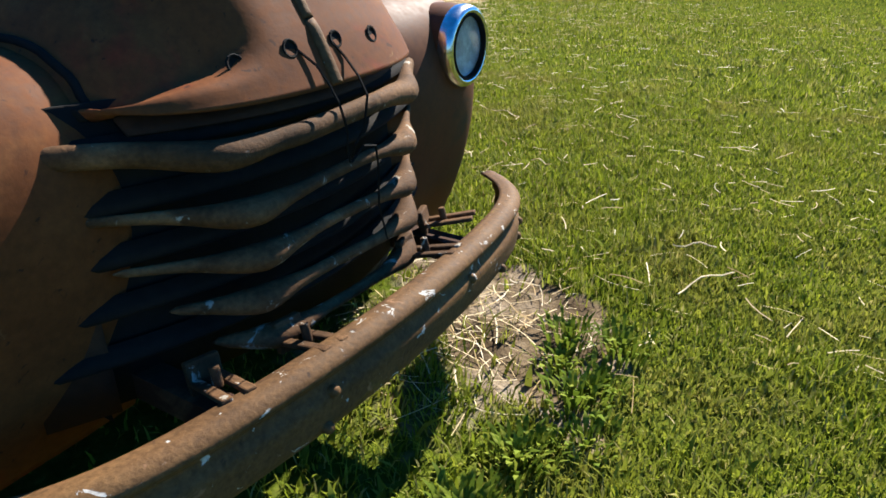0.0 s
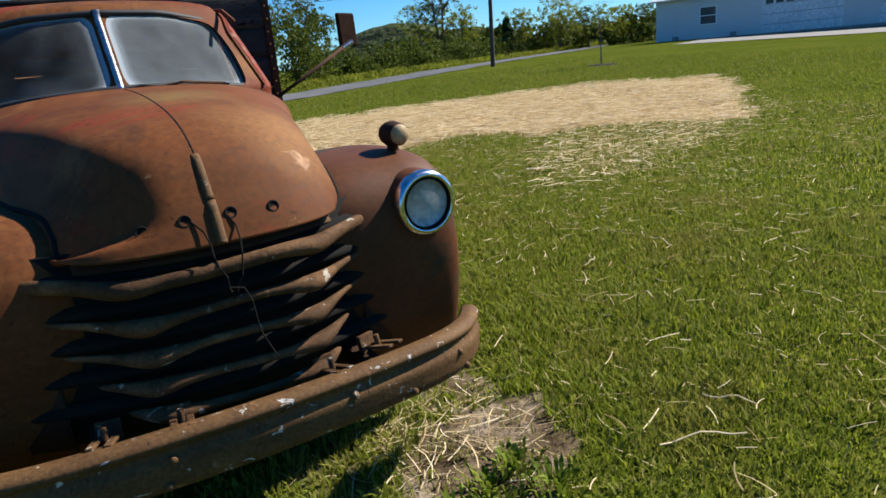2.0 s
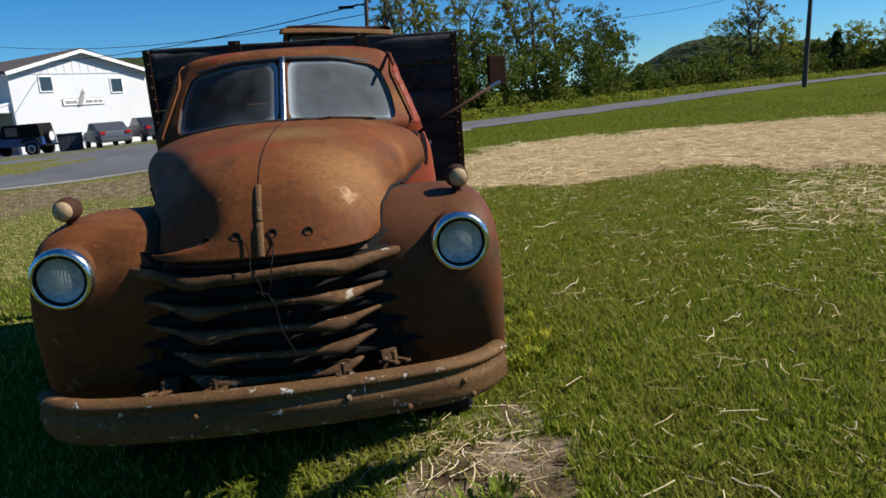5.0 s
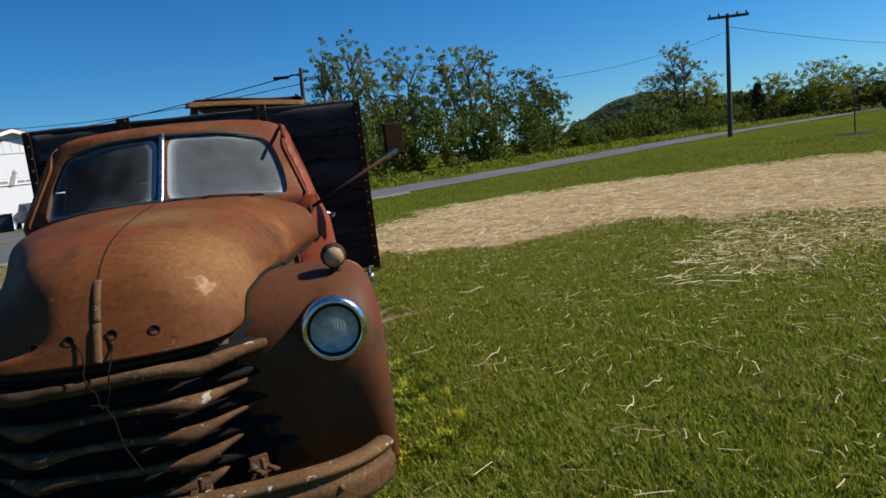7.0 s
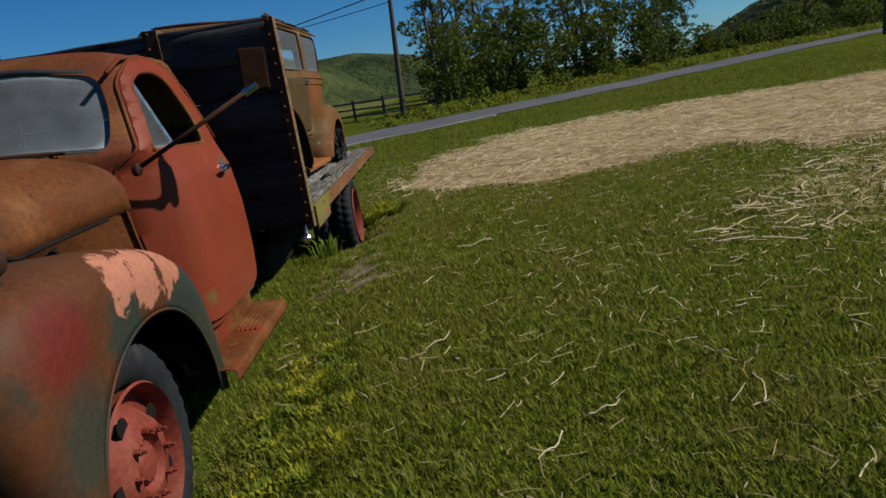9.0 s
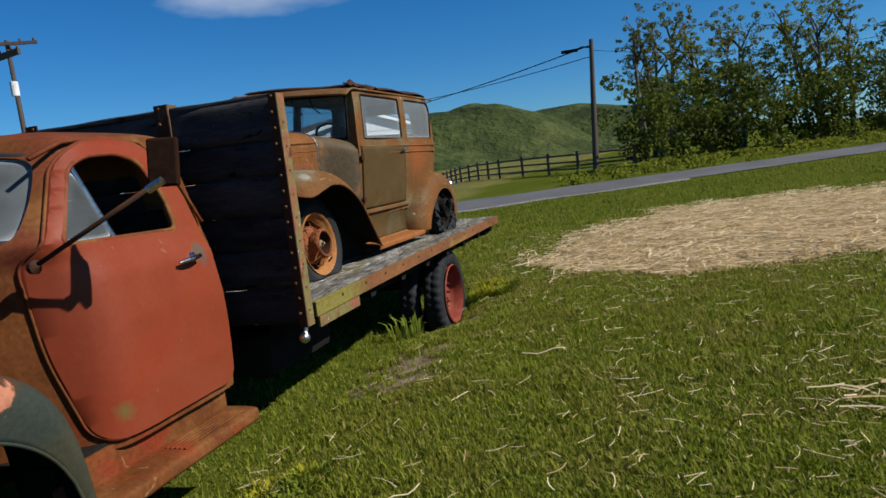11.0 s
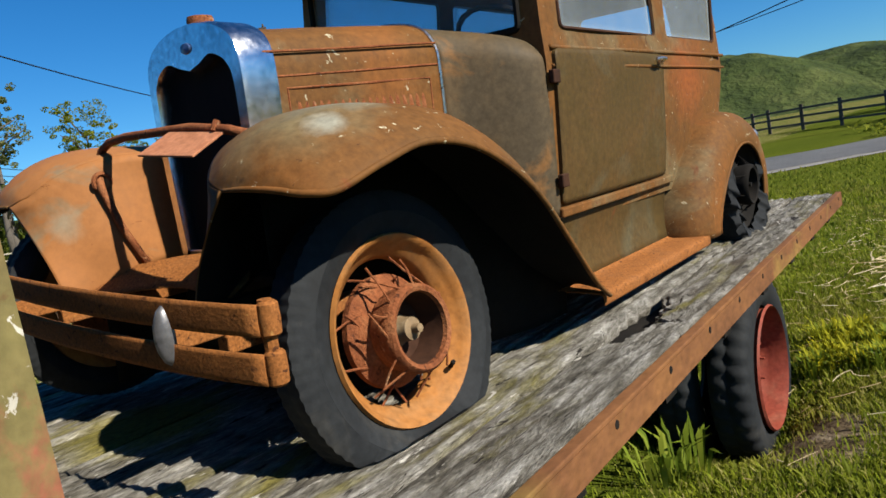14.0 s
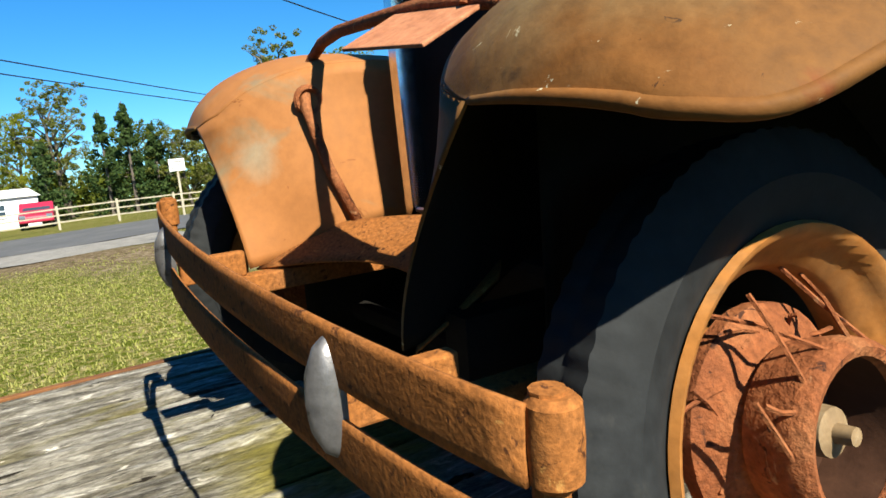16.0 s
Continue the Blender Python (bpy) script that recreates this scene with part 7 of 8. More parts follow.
def window_on(parent, name, x0, x1, z0, z1, y, split=True):
    """A framed window standing on a wall that faces minus y."""
    w = part(name, boxed(x0, x1, y - 0.02, y + 0.04, z0, z1), DARK_GLASS, parent)
    bm = bmesh.new()
    t = 0.07
    box(bm, x0 - t, x1 + t, y - 0.06, y, z1, z1 + t)
    box(bm, x0 - t, x1 + t, y - 0.08, y, z0 - t, z0)
    box(bm, x0 - t, x0, y - 0.06, y, z0, z1)
    box(bm, x1, x1 + t, y - 0.06, y, z0, z1)
    if split:
        box(bm, x0, x1, y - 0.05, y - 0.021, (z0 + z1) / 2 - 0.03, (z0 + z1) / 2 + 0.03)
    part("window_frame", bm, WHITE_TRIM, w)
    return w


gx_, gy_ = -19.2, 52.65
shop = thing("gabled_building", "large white two-storey building with a low gable and small windows", "building", at=pose(gx_, gy_, -0.45, 0, 0, 50))
bm = bmesh.new()
for x, z in ((-5.2, 0.0), (5.2, 0.0), (5.2, 5.7), (0, 7.15), (-5.2, 5.7)):
    bm.verts.new((x, 0, z))
bm.verts.ensure_lookup_table()
face = bm.faces.new(bm.verts)
ext = bmesh.ops.extrude_face_region(bm, geom=[face])
bmesh.ops.translate(bm, vec=(0, 16, 0), verts=[v for v in ext["geom"] if isinstance(v, bmesh.types.BMVert)])
part("wall", bm, WHITE_WALL, shop, "bright white siding wall")
bm = bmesh.new()
for s in (1, -1):
    box(bm, 0, 5.75, -0.45, 16.4, 0.0, 0.12, Matrix.Translation((0, 0, 7.17)) @ Matrix.Scale(s, 4, (1, 0, 0)) @ Matrix.Rotation(math.atan2(1.45, 5.2), 4, "Y"))
part("roof", bm, surface("dark_shingles", [(0.06, 0.05, 0.045), (0.09, 0.075, 0.07), (0.12, 0.10, 0.09)], 2.0, 0.9, bump=0.0, fine=8), shop, "dark shingled gable roof")
for s in (1, -1):
    bm = boxed(0, 5.72, -0.50, -0.45, -0.20, 0.03)
    bmesh.ops.transform(bm, matrix=Matrix.Translation((0, 0, 7.17)) @ Matrix.Scale(s, 4, (1, 0, 0)) @ Matrix.Rotation(math.atan2(1.45, 5.2), 4, "Y"), verts=bm.verts)
    part("fascia", bm, WHITE_TRIM, shop, "white fascia board along the gable")
    part("soffit", boxed(*sorted((s * 5.2, s * 5.62)), -0.3, 16.2, 5.48, 5.54), WHITE_TRIM, shop)
for x0, x1, z0, z1 in ((-3.15, -2.30, 4.36, 5.32), (2.15, 3.05, 4.12, 5.10)):
    window_on(shop, "window", x0, x1, z0, z1, 0.0, False)
part("gable_band", boxed(-5.0, 5.0, -0.03, 0.0, 5.50, 5.56), plain("band_grey", (0.42, 0.43, 0.44), 0.6), shop)
for k in range(15):
    x = -4.2 + 0.6 * k
    part("batten", boxed(x - 0.025, x + 0.025, -0.02, 0.0, 5.57, 7.05 - 1.45 * abs(x) / 5.2), WHITE_WALL, shop)
sign = part("sign_board", boxed(-1.75, 1.30, -0.07, -0.02, 3.30, 3.72), WHITE_TRIM, shop, "white sign with unreadable dark lettering")
for x, w in ((-1.6, 0.85), (-0.1, 0.55), (0.52, 0.3), (0.88, 0.34)):
    part("lettering", boxed(x, x + w, -0.08, -0.07, 3.40, 3.62), SIGN_GREY, sign)
part("sign_frame", boxed(-1.80, 1.35, -0.05, -0.015, 3.26, 3.76), SIGN_GREY, sign)
emblem = rounded([(-0.72, 3.26), (-0.40, 3.26), (-0.22, 3.66), (-0.15, 4.02), (0.05, 4.10), (-0.12, 4.20), (-0.16, 4.46), (-0.24, 4.14), (-0.36, 4.0), (-0.52, 3.80), (-0.66, 3.52)], 0.05, 3)
part("emblem", prism(emblem, "y", -0.11, -0.08), SIGN_GREY, sign, "plain grey bird-shaped cutout")
porch = part("porch", prism([(-7.45, 3.05), (-5.2, 3.62), (-5.2, 3.74), (-7.5, 3.16)], "y", 0.2, 12.0), WHITE_TRIM, shop, "open lean-to porch along the side wall")
part("gable_end", prism([(-7.3, 3.02), (-5.2, 3.02), (-5.2, 3.58)], "y", 0.24, 0.30), WHITE_WALL, porch)
for y in (0.3, 4.2, 8.1, 11.8):
    part("post", boxed(-7.3, -7.14, y, y + 0.16, 0.0, 3.1), WHITE_TRIM, porch)
part("wall_lower", boxed(-5.25, -5.2, 0.4, 12.0, 0, 3.0), SIGN_GREY, shop)

barn = thing("long_building", "long low white building with garage doors and a pale metal roof", "building", at=pose(41.4, 35.4, 0.86, 0, 0, math.degrees(math.atan2(16.2 - 35.4, 46.1 - 41.4))))
part("wall", boxed(0, 34, 0, 9, 0, 3.0), WHITE_WALL, barn, "white metal siding")
bm = bmesh.new()
box(bm, -0.4, 34.4, -0.45, 5.2, -0.06, 0.06, Matrix.Translation((0, 0, 3.05)) @ Matrix.Rotation(radians(15), 4, "X"))
box(bm, -0.4, 34.4, -5.2, 0.45, -0.06, 0.06, Matrix.Translation((0, 9.0, 3.05)) @ Matrix.Rotation(radians(-15), 4, "X"))
part("roof", bm, ROOF_METAL, barn, "pale ribbed metal roof")
for k in range(18):
    part("snow_guard", boxed(0.6 + 1.9 * k, 0.8 + 1.9 * k, 0.1, 0.2, 3.18, 3.28), ROOF_METAL, barn)
window_on(barn, "window", 3.4, 4.5, 1.1, 2.2, 0.0)
DOOR_GREY = surface("garage_door_white", [(0.60, 0.63, 0.68), (0.66, 0.69, 0.73), (0.7, 0.72, 0.75)], 0.8, 0.6, bump=0, fine=6)
for x0 in (7.6, 14.5, 21.5):
    gd = part("garage_door", boxed(x0, x0 + 4.9, -0.03, 0.02, 0.0, 2.6), DOOR_GREY, barn, "white panelled garage door")
    for k in range(7):
        part("pane", boxed(x0 + 0.25 + 0.65 * k, x0 + 0.72 + 0.65 * k, -0.045, -0.03, 1.95, 2.25), DARK_GLASS, gd)
    for z in (0.65, 1.3, 1.9):
        part("panel_seam", boxed(x0, x0 + 4.9, -0.04, -0.03, z - 0.015, z + 0.015), SIGN_GREY, gd)
part("foundation", boxed(-0.05, 34.05, -0.05, 0.0, -0.6, 0.12), SIGN_GREY, barn)
for x in (1.4, 5.6):
    part("utility_box", boxed(x, x + 0.35, -0.3, -0.03, 0.12, 0.4), SIGN_GREY, barn)
drive = fast_mesh("driveway", [(40.2, 30, 0), (44.6, 12, 0), (36, 10, 0), (34.5, 28, 0)], [(0, 1, 2, 3)], GRAVEL)
for v in drive.data.vertices:
    v.co.z = float(ground_z(v.co.x, v.co.y)) + 0.03
tagged(drive, "pale gravel drive before the garage doors", "drive", kind="structure")

cottage = thing("small_house", "small white house beyond the fence", "house", at=pose(*at_bearing(1.2, 3.4, -90.4, 52), 0.2, 0, 0, 88))
part("wall", boxed(-3.0, 3.0, -2.5, 2.5, 0, 1.9), WHITE_WALL, cottage)
part("roof", prism([(-3.2, 1.9), (3.2, 1.9), (2.6, 2.4), (-2.6, 2.4)], "y", -2.7, 2.7), ROOF_METAL, cottage)
for x in (-1.8, 0.4):
    window_on(cottage, "window", x, x + 0.8, 0.8, 1.5, -2.5)


# ---- parked vehicles ----
def motor_car(name, label, place, turn, paint, kind="saloon", length=4.4, height=1.45):
    ob = thing(name, label, "car", "parked cars", pose(*place, 0, 0, turn))
    w, L = 0.86, length / 2
    tall = {"saloon": (0.52, 0.95), "suv": (0.58, 1.02), "jeep": (0.62, 1.02)}[kind]
    side = {"saloon": [(-L, 0.35), (-L + 0.05, 0.75), (-L + 0.9, 0.95), (-0.75, 1.0), (-0.1, height), (0.9, height - 0.02), (1.55, 1.05), (L - 0.08, 0.98), (L, 0.6), (L - 0.05, 0.32)],
            "suv": [(-L, 0.4), (-L + 0.05, 0.85), (-L + 0.9, 1.02), (-0.95, 1.08), (-0.35, height - 0.05), (0.4, height), (1.75, height - 0.05), (L - 0.15, 1.1), (L, 0.7), (L - 0.05, 0.38)],
            "jeep": [(-L, 0.5), (-L, 1.0), (-0.8, 1.08), (-0.75, 1.1), (-0.6, height), (1.5, height), (1.65, 1.1), (L - 0.2, 1.05), (L - 0.2, 0.5)]}[kind]
    body = part("body", prism(rounded(side, 0.12, 4), "x", -w, w), paint, ob, bevel=0.07)
    glass_out = {"saloon": [(-0.62, 1.02), (-0.06, height - 0.07), (0.86, height - 0.08), (1.36, 1.04)], "suv": [(-0.8, 1.1), (-0.3, height - 0.1), (1.6, height - 0.12), (1.85, 1.1)],
                 "jeep": [(-0.6, 1.12), (-0.5, height - 0.12), (1.45, height - 0.12), (1.55, 1.12)]}[kind]
    part("side_window", prism(rounded(glass_out, 0.05, 3), "x", -w - 0.006, w + 0.006), DARK_GLASS, ob)
    bm = bmesh.new()
    (y0, z0), (y1, z1) = glass_out[0], glass_out[1]
    n = Vector((0, z0 - z1, y1 - y0)).normalized()
    for (y0, z0), (y1, z1), sg in ((glass_out[0], glass_out[1], 1), (glass_out[3], glass_out[2], -1)):
        d = 0.10 * sg
        vs = [bm.verts.new(c) for c in ((-0.7, y0 - d, z0), (0.7, y0 - d, z0), (0.6, y1 - d, z1), (-0.6, y1 - d, z1))]
        bm.faces.new(vs)
    part("windscreen", bm, DARK_GLASS, ob, solid=0.02)
    for y in (-L + 0.82, L - 0.82):
        for s in (1, -1):
            r = 0.33 if kind == "saloon" else 0.37
            wheel = part("wheel", tube(bmesh.new(), [(s * (w - 0.18), y, r), (s * (w + 0.015), y, r)], r, 20), RUBBER, ob, smooth=50)
            bm = bmesh.new()
            lathe(bm, [(r * 0.66, 0.0), (r * 0.6, s * 0.012), (r * 0.2, s * 0.004), (0, s * 0.012)], (s * (w + 0.018), y, r), "x", 16)
            part("rim", bm, DULL_CHROME, wheel, smooth=60)
    for s in (1, -1):
        part("tail_light", boxed(*sorted((s * 0.55, s * 0.82)), L - 0.06, L + 0.015, 0.78, 0.95), plain("tail_red", (0.35, 0.01, 0.01), 0.3), ob)
        part("headlight", boxed(*sorted((s * 0.5, s * 0.8)), -L - 0.012, -L + 0.07, 0.62, 0.78), DULL_CHROME, ob)
    part("bumper", boxed(-0.8, 0.8, L - 0.06, L + 0.03, 0.35, 0.55), BLACK if kind != "saloon" else paint, ob, bevel=0.03)
    return ob


SILVER = plain("silver_paint", (0.13, 0.135, 0.14), 0.35, 0.6)
CHARCOAL = plain("charcoal_paint", (0.035, 0.038, 0.04), 0.3, 0.3)
RED_PAINT = plain("red_paint", (0.34, 0.02, 0.05), 0.3)
BLUE_PAINT = plain("blue_paint", (0.02, 0.06, 0.16), 0.35)


def set_down(x, y, lift=0.02):
    return x, y, float(ground_z(x, y)) + lift


def open_jeep(place, turn):
    """A short jeep: flat wings, a folding black top and a spare wheel on its tail."""
    ob = thing("jeep", "blue jeep with a black soft top in the parking lot", "car", "parked cars", pose(*place, 0, 0, turn))
    part("body", prism(rounded([(-1.85, 0.55), (-1.85, 1.02), (-0.55, 1.10), (-0.50, 0.98), (1.75, 0.98), (1.75, 0.50)], 0.05, 3), "x", -0.72, 0.72), BLUE_PAINT, ob, bevel=0.03)
    part("soft_top", prism(rounded([(-0.62, 1.08), (-0.38, 1.72), (1.62, 1.74), (1.72, 1.0), (-0.4, 1.0)], 0.06, 3), "x", -0.70, 0.70), BLACK, ob, "black canvas soft top", bevel=0.03)
    for s in (1, -1):
        part("side_window", boxed(*sorted((s * 0.69, s * 0.706)), -0.25, 0.45, 1.12, 1.58), DARK_GLASS, ob)
        part("headlight", tube(bmesh.new(), [(s * 0.45, -1.80, 0.86), (s * 0.45, -1.88, 0.86)], 0.09, 14), DULL_CHROME, ob)
        for y in (-1.25, 1.15):
            part("wing", prism(rounded([(y - 0.52, 0.72), (y - 0.36, 0.96), (y + 0.36, 0.96), (y + 0.55, 0.70), (y + 0.48, 0.70), (y + 0.3, 0.86), (y - 0.3, 0.86), (y - 0.46, 0.70)], 0.04, 3), "x", *sorted((s * 0.70, s * 0.90))), BLACK, ob)
            wheel = part("wheel", tube(bmesh.new(), [(s * 0.62, y, 0.37), (s * 0.86, y, 0.37)], 0.37, 22), RUBBER, ob, smooth=50)
            bm = bmesh.new()
            lathe(bm, [(0.22, 0.0), (0.20, s * 0.012), (0.07, -s * 0.02), (0, s * 0.01)], (s * 0.862, y, 0.37), "x", 16)
            part("rim", bm, DULL_CHROME, wheel, smooth=60)
    spare = part("spare_wheel", tube(bmesh.new(), [(0.1, 1.77, 1.0), (0.1, 1.97, 1.0)], 0.35, 22), RUBBER, ob, "spare wheel with a pale cover", smooth=50)
    part("cover", tube(bmesh.new(), [(0.1, 1.972, 1.0), (0.1, 1.985, 1.0)], 0.25, 20), ROOF_METAL, spare)
    part("bumper", boxed(-0.75, 0.75, -1.98, -1.86, 0.50, 0.62), BLACK, ob)
    part("bumper", boxed(-0.70, 0.70, 1.76, 1.86, 0.48, 0.60), BLACK, ob)
    return ob


motor_car("sedan", "silver sedan parked in front of the white building", set_down(-14.35, 41.2), 212, SILVER)
motor_car("sedan", "dark grey sedan parked before the white building", set_down(-12.2, 42.2), 214, CHARCOAL)
open_jeep(set_down(-18.5, 39.5), 263)
motor_car("pickup", "black car at the edge of the parking lot", set_down(-22.0, 40.5), 20, CHARCOAL, "suv", 4.6, 1.7)
motor_car("sedan", "red car parked beyond the fence", set_down(*at_bearing(1.2, 3.4, -87.2, 46)), 84, RED_PAINT)
for x, y in ((-16.55, 40.7), (-15.95, 40.9)):
    x, y, z = set_down(x, y)
    bin_ = thing("wheelie_bin", "dark wheeled refuse bin beside the white wall", "bin", "refuse bins", pose(x, y, z, 0, 0, 15))
    part("tub", prism([(-0.28, 0), (0.28, 0), (0.33, 0.95), (-0.33, 0.95)], "y", -0.32, 0.32), plain("bin_blue", (0.02, 0.025, 0.035), 0.6), bin_, bevel=0.03)
    part("lid", boxed(-0.35, 0.35, -0.36, 0.34, 0.95, 1.02), CHARCOAL, bin_, bevel=0.02)

x, y = at_bearing(1.2, 3.4, -77.4, 34)
post = thing("road_sign", "white-posted road sign with an unreadable panel", "sign", at=pose(x, y, float(ground_z(x, y)), 0, 0, 78))
part("post", boxed(-0.05, 0.05, -0.05, 0.05, -0.1, 2.1), FENCE_PALE, post)
pan = part("panel", boxed(-0.34, 0.34, -0.08, -0.05, 2.05, 2.6), WHITE_TRIM, post)
for k in range(3):
    part("lettering", boxed(-0.26, 0.22 - 0.1 * k, -0.085, -0.08, 2.43 - 0.14 * k, 2.50 - 0.14 * k), SIGN_GREY, pan)

# sapling in a mulch ring
sx, sy = 20.4, 19.6
sz = float(ground_z(sx, sy))
sap = thing("sapling", "thin bare sapling in a ring of dark mulch", "tree", at=pose(sx, sy, sz))
bm = tube(bmesh.new(), [(0, 0, 0), (0.02, 0, 1.2), (-0.03, 0.02, 2.5)], [0.03, 0.022, 0.006], 6)
rr = np.random.RandomState(2)
for k in range(16):
    z = rr.uniform(0.8, 2.3)
    a = rr.rand() * 6.28
    tube(bm, [(0, 0, z), (0.25 * math.cos(a), 0.25 * math.sin(a), z + 0.35)], [0.008, 0.003], 4)
part("trunk", bm, BARK, sap)
v, q = cloud_of_leaves(rr, [(rr.normal() * 0.2, rr.normal() * 0.2, rr.uniform(0.9, 2.4)) for _ in range(24)], [0.16] * 24, 14, 0.035)
fast_mesh("crown", v, q, LEAF_A).parent = sap
bm = bmesh.new()
lathe(bm, [(0.75, -0.02), (0.5, 0.04), (0.0, 0.06)], (0, 0, 0), "z", 24)
part("mulch", bm, BLACK, sap)


# ---- lawn: blades, straw, weeds ----
def blades(n, x0, x1, y0, y1, seed, hmin, hmax, width, keep, bend=1.25):
    rng = np.random.RandomState(seed)
    x, y = rng.uniform(x0, x1, n), rng.uniform(y0, y1, n)
    ok = keep(x, y, rng)
    x, y = x[ok], y[ok]
    m = len(x)
    z = ground_z(x, y)
    patch = 0.55 + 0.8 * (0.5 + 0.5 * ripple(x, y, 3.1)) * (0.6 + 0.4 * ripple(x, y, 0.9)) + 0.35 * np.maximum(0, ripple(x, y, 9.7))
    h = rng.uniform(hmin, hmax, m) * patch
    a = rng.uniform(0, 2 * math.pi, m)
    lean = rng.uniform(0.1, bend, m) * h
    wx, wy = np.cos(a + 1.57) * width * rng.uniform(0.6, 1.3, m), np.sin(a + 1.57) * width * rng.uniform(0.6, 1.3, m)
    mx, my, mz = x + np.cos(a) * lean * 0.35, y + np.sin(a) * lean * 0.35, z + h * 0.6
    tx, ty, tz = x + np.cos(a) * lean, y + np.sin(a) * lean, z + h
    v = np.stack([np.stack([x - wx, y - wy, z - 0.004], 1), np.stack([x + wx, y + wy, z - 0.004], 1), np.stack([mx + wx * 0.8, my + wy * 0.8, mz], 1), np.stack([mx - wx * 0.8, my - wy * 0.8, mz], 1),
                  np.stack([tx, ty, tz], 1)], 1).reshape(-1, 3)
    b = np.arange(m)[:, None] * 5
    f = np.concatenate([b + np.array([0, 1, 2]), b + np.array([0, 2, 3]), b + np.array([3, 2, 4])], 0)
    return v, f


def lawn_keep(x0, x1, y0, y1, soft):
    """Thins the blades out towards the edges of their stretch, under the straw and under the truck."""
    def fn(x, y, rng):
        cover = np.maximum.reduce([straw_cover(x, y), dirt_cover(x, y) * 0.93, bare_cover(x, y) * 0.8, sunlit_cover(x, y)])
        edge = np.clip(np.minimum(np.minimum(x - x0, x1 - x), np.minimum(y - y0, y1 - y)) / soft, 0, 1)
        shade = (np.abs(x) < 0.85) & (y > 0.6) & (y < 7.8)
        verge = np.asarray(y) < road_near(x) - 0.6
        return (rng.rand(len(x)) > cover) & ~(shade & (rng.rand(len(x)) < 0.8)) & (rng.rand(len(x)) < edge) & verge
    return fn


for n, x0, x1, y0, y1, soft, seed, h0, h1, w in ((480000, -0.4, 5.2, -2.6, 9.6, 0.8, 1, 0.022, 0.056, 0.0027), (260000, -4, 12.5, -4.5, 14, 2.0, 2, 0.03, 0.062, 0.005),
                                                  (250000, -18, 26, -9, 27, 5.0, 3, 0.03, 0.07, 0.010)):
    v, f = blades(n, x0, x1, y0, y1, seed, h0, h1, w, lawn_keep(x0, x1, y0, y1, soft))
    tagged(fast_mesh("grass", v, f, GRASS_FAR if seed == 3 else GRASS_MAT), "short green lawn grass", "grass", kind="stuff")


def sunlit_keep(x, y, rng):
    return (rng.rand(len(x)) < sunlit_cover(x, y)) & (rng.rand(len(x)) > bare_cover(x, y) * 0.8) & (np.asarray(y) < road_near(x) - 0.6)


v, f = blades(170000, -16, -0.8, -5, 16, 5, 0.018, 0.04, 0.006, sunlit_keep)
tagged(fast_mesh("grass", v, f, GRASS_SUNLIT), "short mown grass behind the truck, coloured pale for front light", "grass", kind="stuff")


def straws(n, place, seed, lmin, lmax, w, lift):
    """Dry stalks lying on the ground, gently bent."""
    rng = np.random.RandomState(seed)
    x, y = place(rng, n)
    m = len(x)
    a = rng.uniform(0, 2 * math.pi, m)
    L = rng.uniform(lmin, lmax, m) * rng.choice([0.5, 1, 1, 1.3], m)
    k = rng.normal(size=m) * 0.3
    vs = []
    wd = w * rng.uniform(0.6, 1.5, m)
    tilt = rng.uniform(-0.12, 0.22, m)
    high = lift * rng.uniform(0.3, 1.0, m)
    for t in (-0.5, -0.17, 0.17, 0.5):
        ang = a + k * t
        px, py = x + np.cos(ang) * L * t, y + np.sin(ang) * L * t
        pz = ground_z(px, py) + high + L * (t + 0.5) * tilt * 0.5 + 0.006
        nx, ny = -np.sin(ang) * wd, np.cos(ang) * wd
        vs += [np.stack([px - nx, py - ny, pz], 1), np.stack([px + nx, py + ny, pz + wd * 0.6], 1)]
    v = np.stack(vs, 1).reshape(-1, 3)
    b = np.arange(m)[:, None] * 8
    f = np.concatenate([b + np.array([2 * i, 2 * i + 1, 2 * i + 3, 2 * i + 2]) for i in range(3)], 0)
    return v, f


def on_straw(rng, n):
    x, y = rng.uniform(1, 15.5, n), rng.uniform(2.4, 14, n)
    ok = rng.rand(n) < straw_cover(x, y) * np.where(y < 6.4, 0.6, 1.0) * (0.72 + 0.28 * ripple(x, y, 3.3))
    return x[ok], y[ok]


def scattered(rng, n):
    x, y = rng.uniform(0.9, 11, n), rng.uniform(-2, 11, n)
    d = inside(STRAW_PLAN, x, y)
    ok = (rng.rand(n) < 0.26 * (0.25 + 0.75 * (ripple(x, y, 2.7) + 0.6 * ripple(x, y, 7.1) > 0.1)) + 0.7 * np.exp(np.minimum(0, d) / 0.8)) & (dirt_cover(x, y) < 0.9)
    return x[ok], y[ok]


def at_nose(rng, n):
    return rng.normal(0.72, 0.26, n), rng.normal(0.30, 0.24, n)


for name, n, place, seed, l0, l1, w, lift, label in (("straw_mulch", 95000, on_straw, 11, 0.09, 0.28, 0.0048, 0.09, "pale straw mulch spread over the lawn"),
                                                      ("loose_straw", 30000, scattered, 12, 0.04, 0.14, 0.0019, 0.055, "loose straw stalks scattered on the grass"),
                                                      ("dry_stalks", 260, at_nose, 13, 0.05, 0.18, 0.0018, 0.025, "dead stalks beside the truck's bumper")):
    v, f = straws(n, place, seed, l0, l1, w, lift)
    tagged(fast_mesh(name, v, f, STRAW_MAT), label, "straw", kind="stuff")


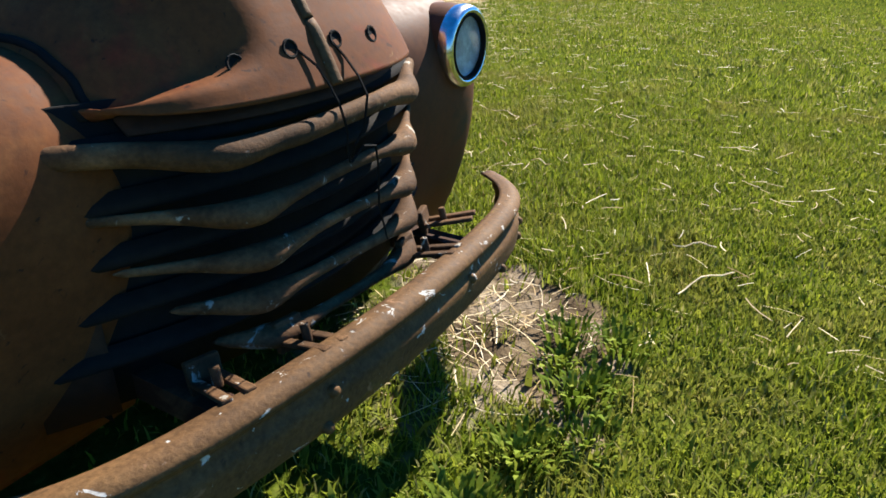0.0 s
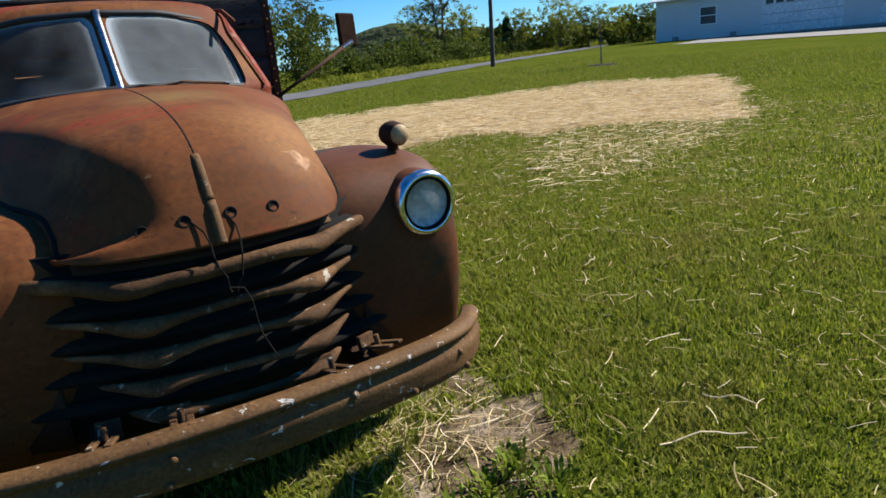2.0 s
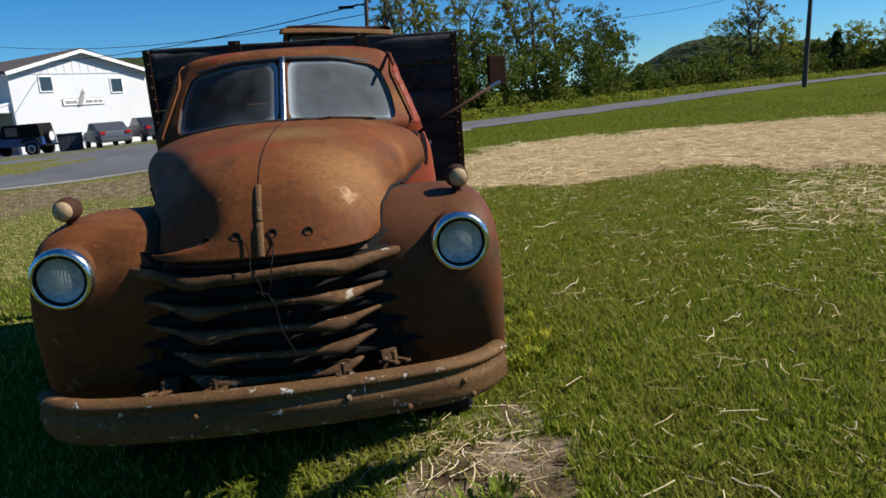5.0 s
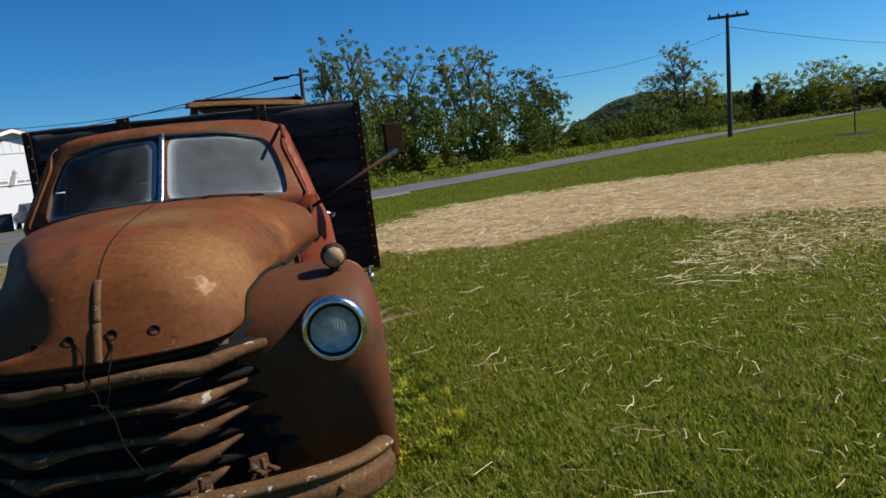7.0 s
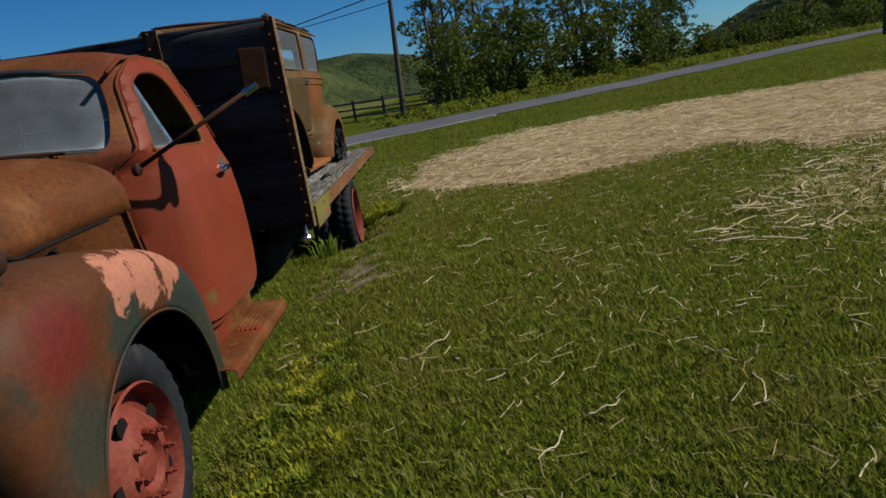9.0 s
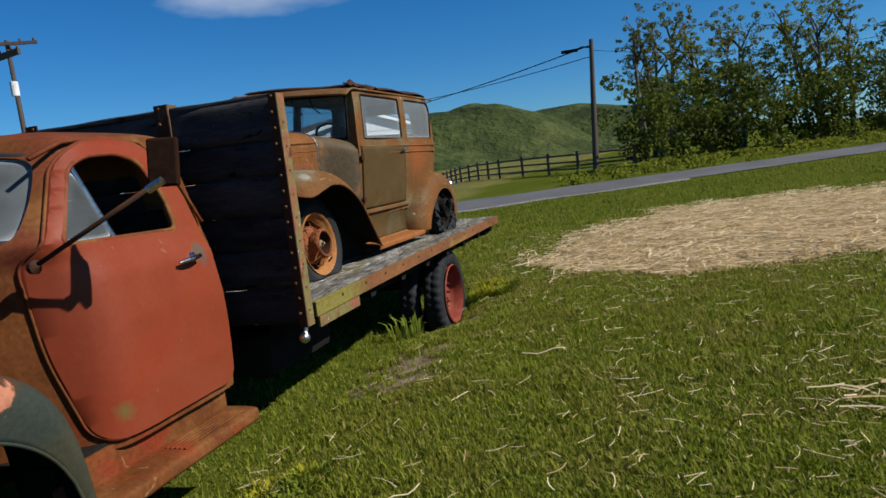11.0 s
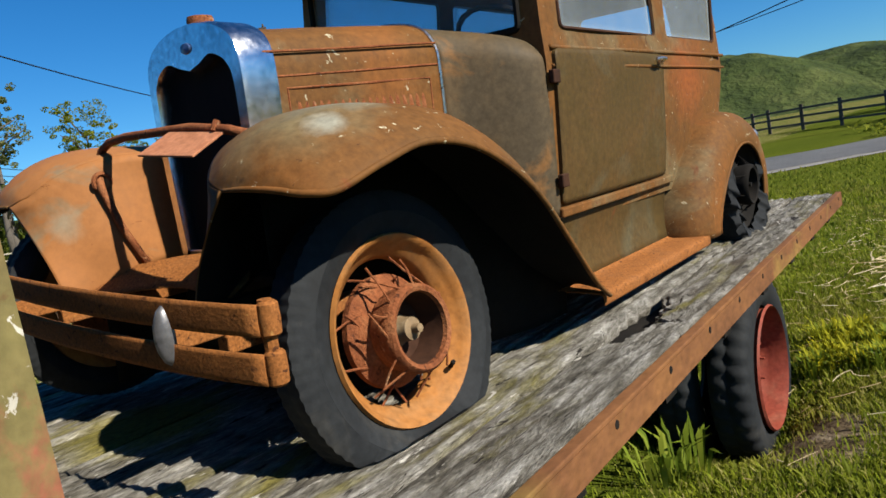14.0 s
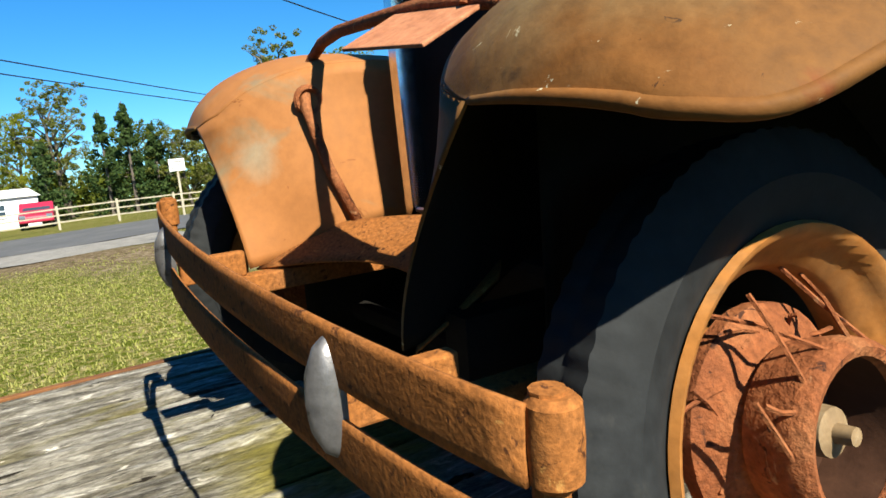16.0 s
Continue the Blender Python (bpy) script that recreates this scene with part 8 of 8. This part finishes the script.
# the few long stalks that stand out on the lawn
for k, (x, y, L, a) in enumerate(((2.39, 0.74, 0.16, 1.2), (3.24, 1.39, 0.26, 1.3), (2.6, 1.43, 0.16, 0.4), (1.92, 2.5, 0.22, 0.8), (2.34, 1.2, 0.2, 0.9), (3.2, 1.79, 0.14, 2.4), (2.28, 4.55, 0.34, 0.5),
                                  (2.9, 3.6, 0.2, 2.2), (1.45, -0.35, 0.34, 2.7), (1.75, -0.25, 0.2, 2.2))):
    pts = []
    for t in np.linspace(-0.5, 0.5, 7):
        px, py = x + math.cos(a + 0.35 * t) * L * t, y + math.sin(a + 0.35 * t) * L * t
        pts.append((px, py, float(ground_z(px, py)) + 0.045 + 0.01 * math.sin(9 * t + k)))
    tagged(part("straw_stalk", tube(bmesh.new(), pts, 0.0035, 5), STRAW_MAT), "single long pale straw stalk lying on the grass", "straw", "long straw stalks")


# weeds by the bumper and along the truck's side
WEEDS = {}


def weed(x, y, h, n, mat, name, label, seed, broad):
    rng = np.random.RandomState(seed)
    z = float(ground_z(x, y))
    vs, fs = [], []
    for k in range(n):
        a, r = rng.rand() * 6.28, rng.uniform(0.0, 0.10)
        base = np.array([x + r * math.cos(a), y + r * math.sin(a), z])
        hh = h * rng.uniform(0.5, 1.1)
        out = np.array([math.cos(a), math.sin(a), 0]) * hh * rng.uniform(0.2, 0.7)
        side = np.array([-math.sin(a), math.cos(a), 0]) * broad * rng.uniform(0.6, 1.3)
        p0, p1, p2 = base, base + out * 0.4 + [0, 0, hh * 0.7], base + out + [0, 0, hh * rng.uniform(0.7, 1.0)]
        b = len(vs)
        vs += [p0 - side * 0.3, p0 + side * 0.3, p1 + side, p1 - side, p2]
        fs += [(b, b + 1, b + 2), (b, b + 2, b + 3), (b + 3, b + 2, b + 4)]
    heap = WEEDS.setdefault((label, mat.name), ([], [], mat))
    fs = [tuple(i + len(heap[0]) for i in f) for f in fs]
    heap[0].extend(vs)
    heap[1].extend(fs)


rr = np.random.RandomState(77)
for k in range(22):
    weed(rr.uniform(-0.7, 0.95), rr.uniform(-0.35, 0.1), rr.uniform(0.05, 0.11), 70, WEED_MAT, "weed", "low leafy green weed under the bumper", k, 0.008)
for k in range(60):
    weed(rr.uniform(1.08, 1.40) + 0.1 * math.sin(k), rr.uniform(1.1, 2.9), rr.uniform(0.03, 0.075), 70, WEED_MAT if k % 2 else FLOWER_MAT, "weed", "weedy tufts with small yellow flowers beside the running board", 40 + k, 0.005)
for k in range(4):
    weed(0.80 + 0.03 * k, 5.55 + 0.06 * k, 0.24, 12, WEED_MAT, "weed", "tall grassy weed in front of the rear wheel", 80 + k, 0.010)
for k in range(48):
    weed(rr.uniform(1.14, 1.55), rr.uniform(6.75, 7.35), rr.uniform(0.07, 0.15), 60, FLOWER_MAT if k % 3 else WEED_MAT, "weed", "clump of yellow-flowered weeds behind the rear wheel", 90 + k, 0.005)
for (label, _), (vs, fs, mat) in WEEDS.items():
    tagged(fast_mesh("weeds", vs, fs, mat), label, "weed", kind="stuff")
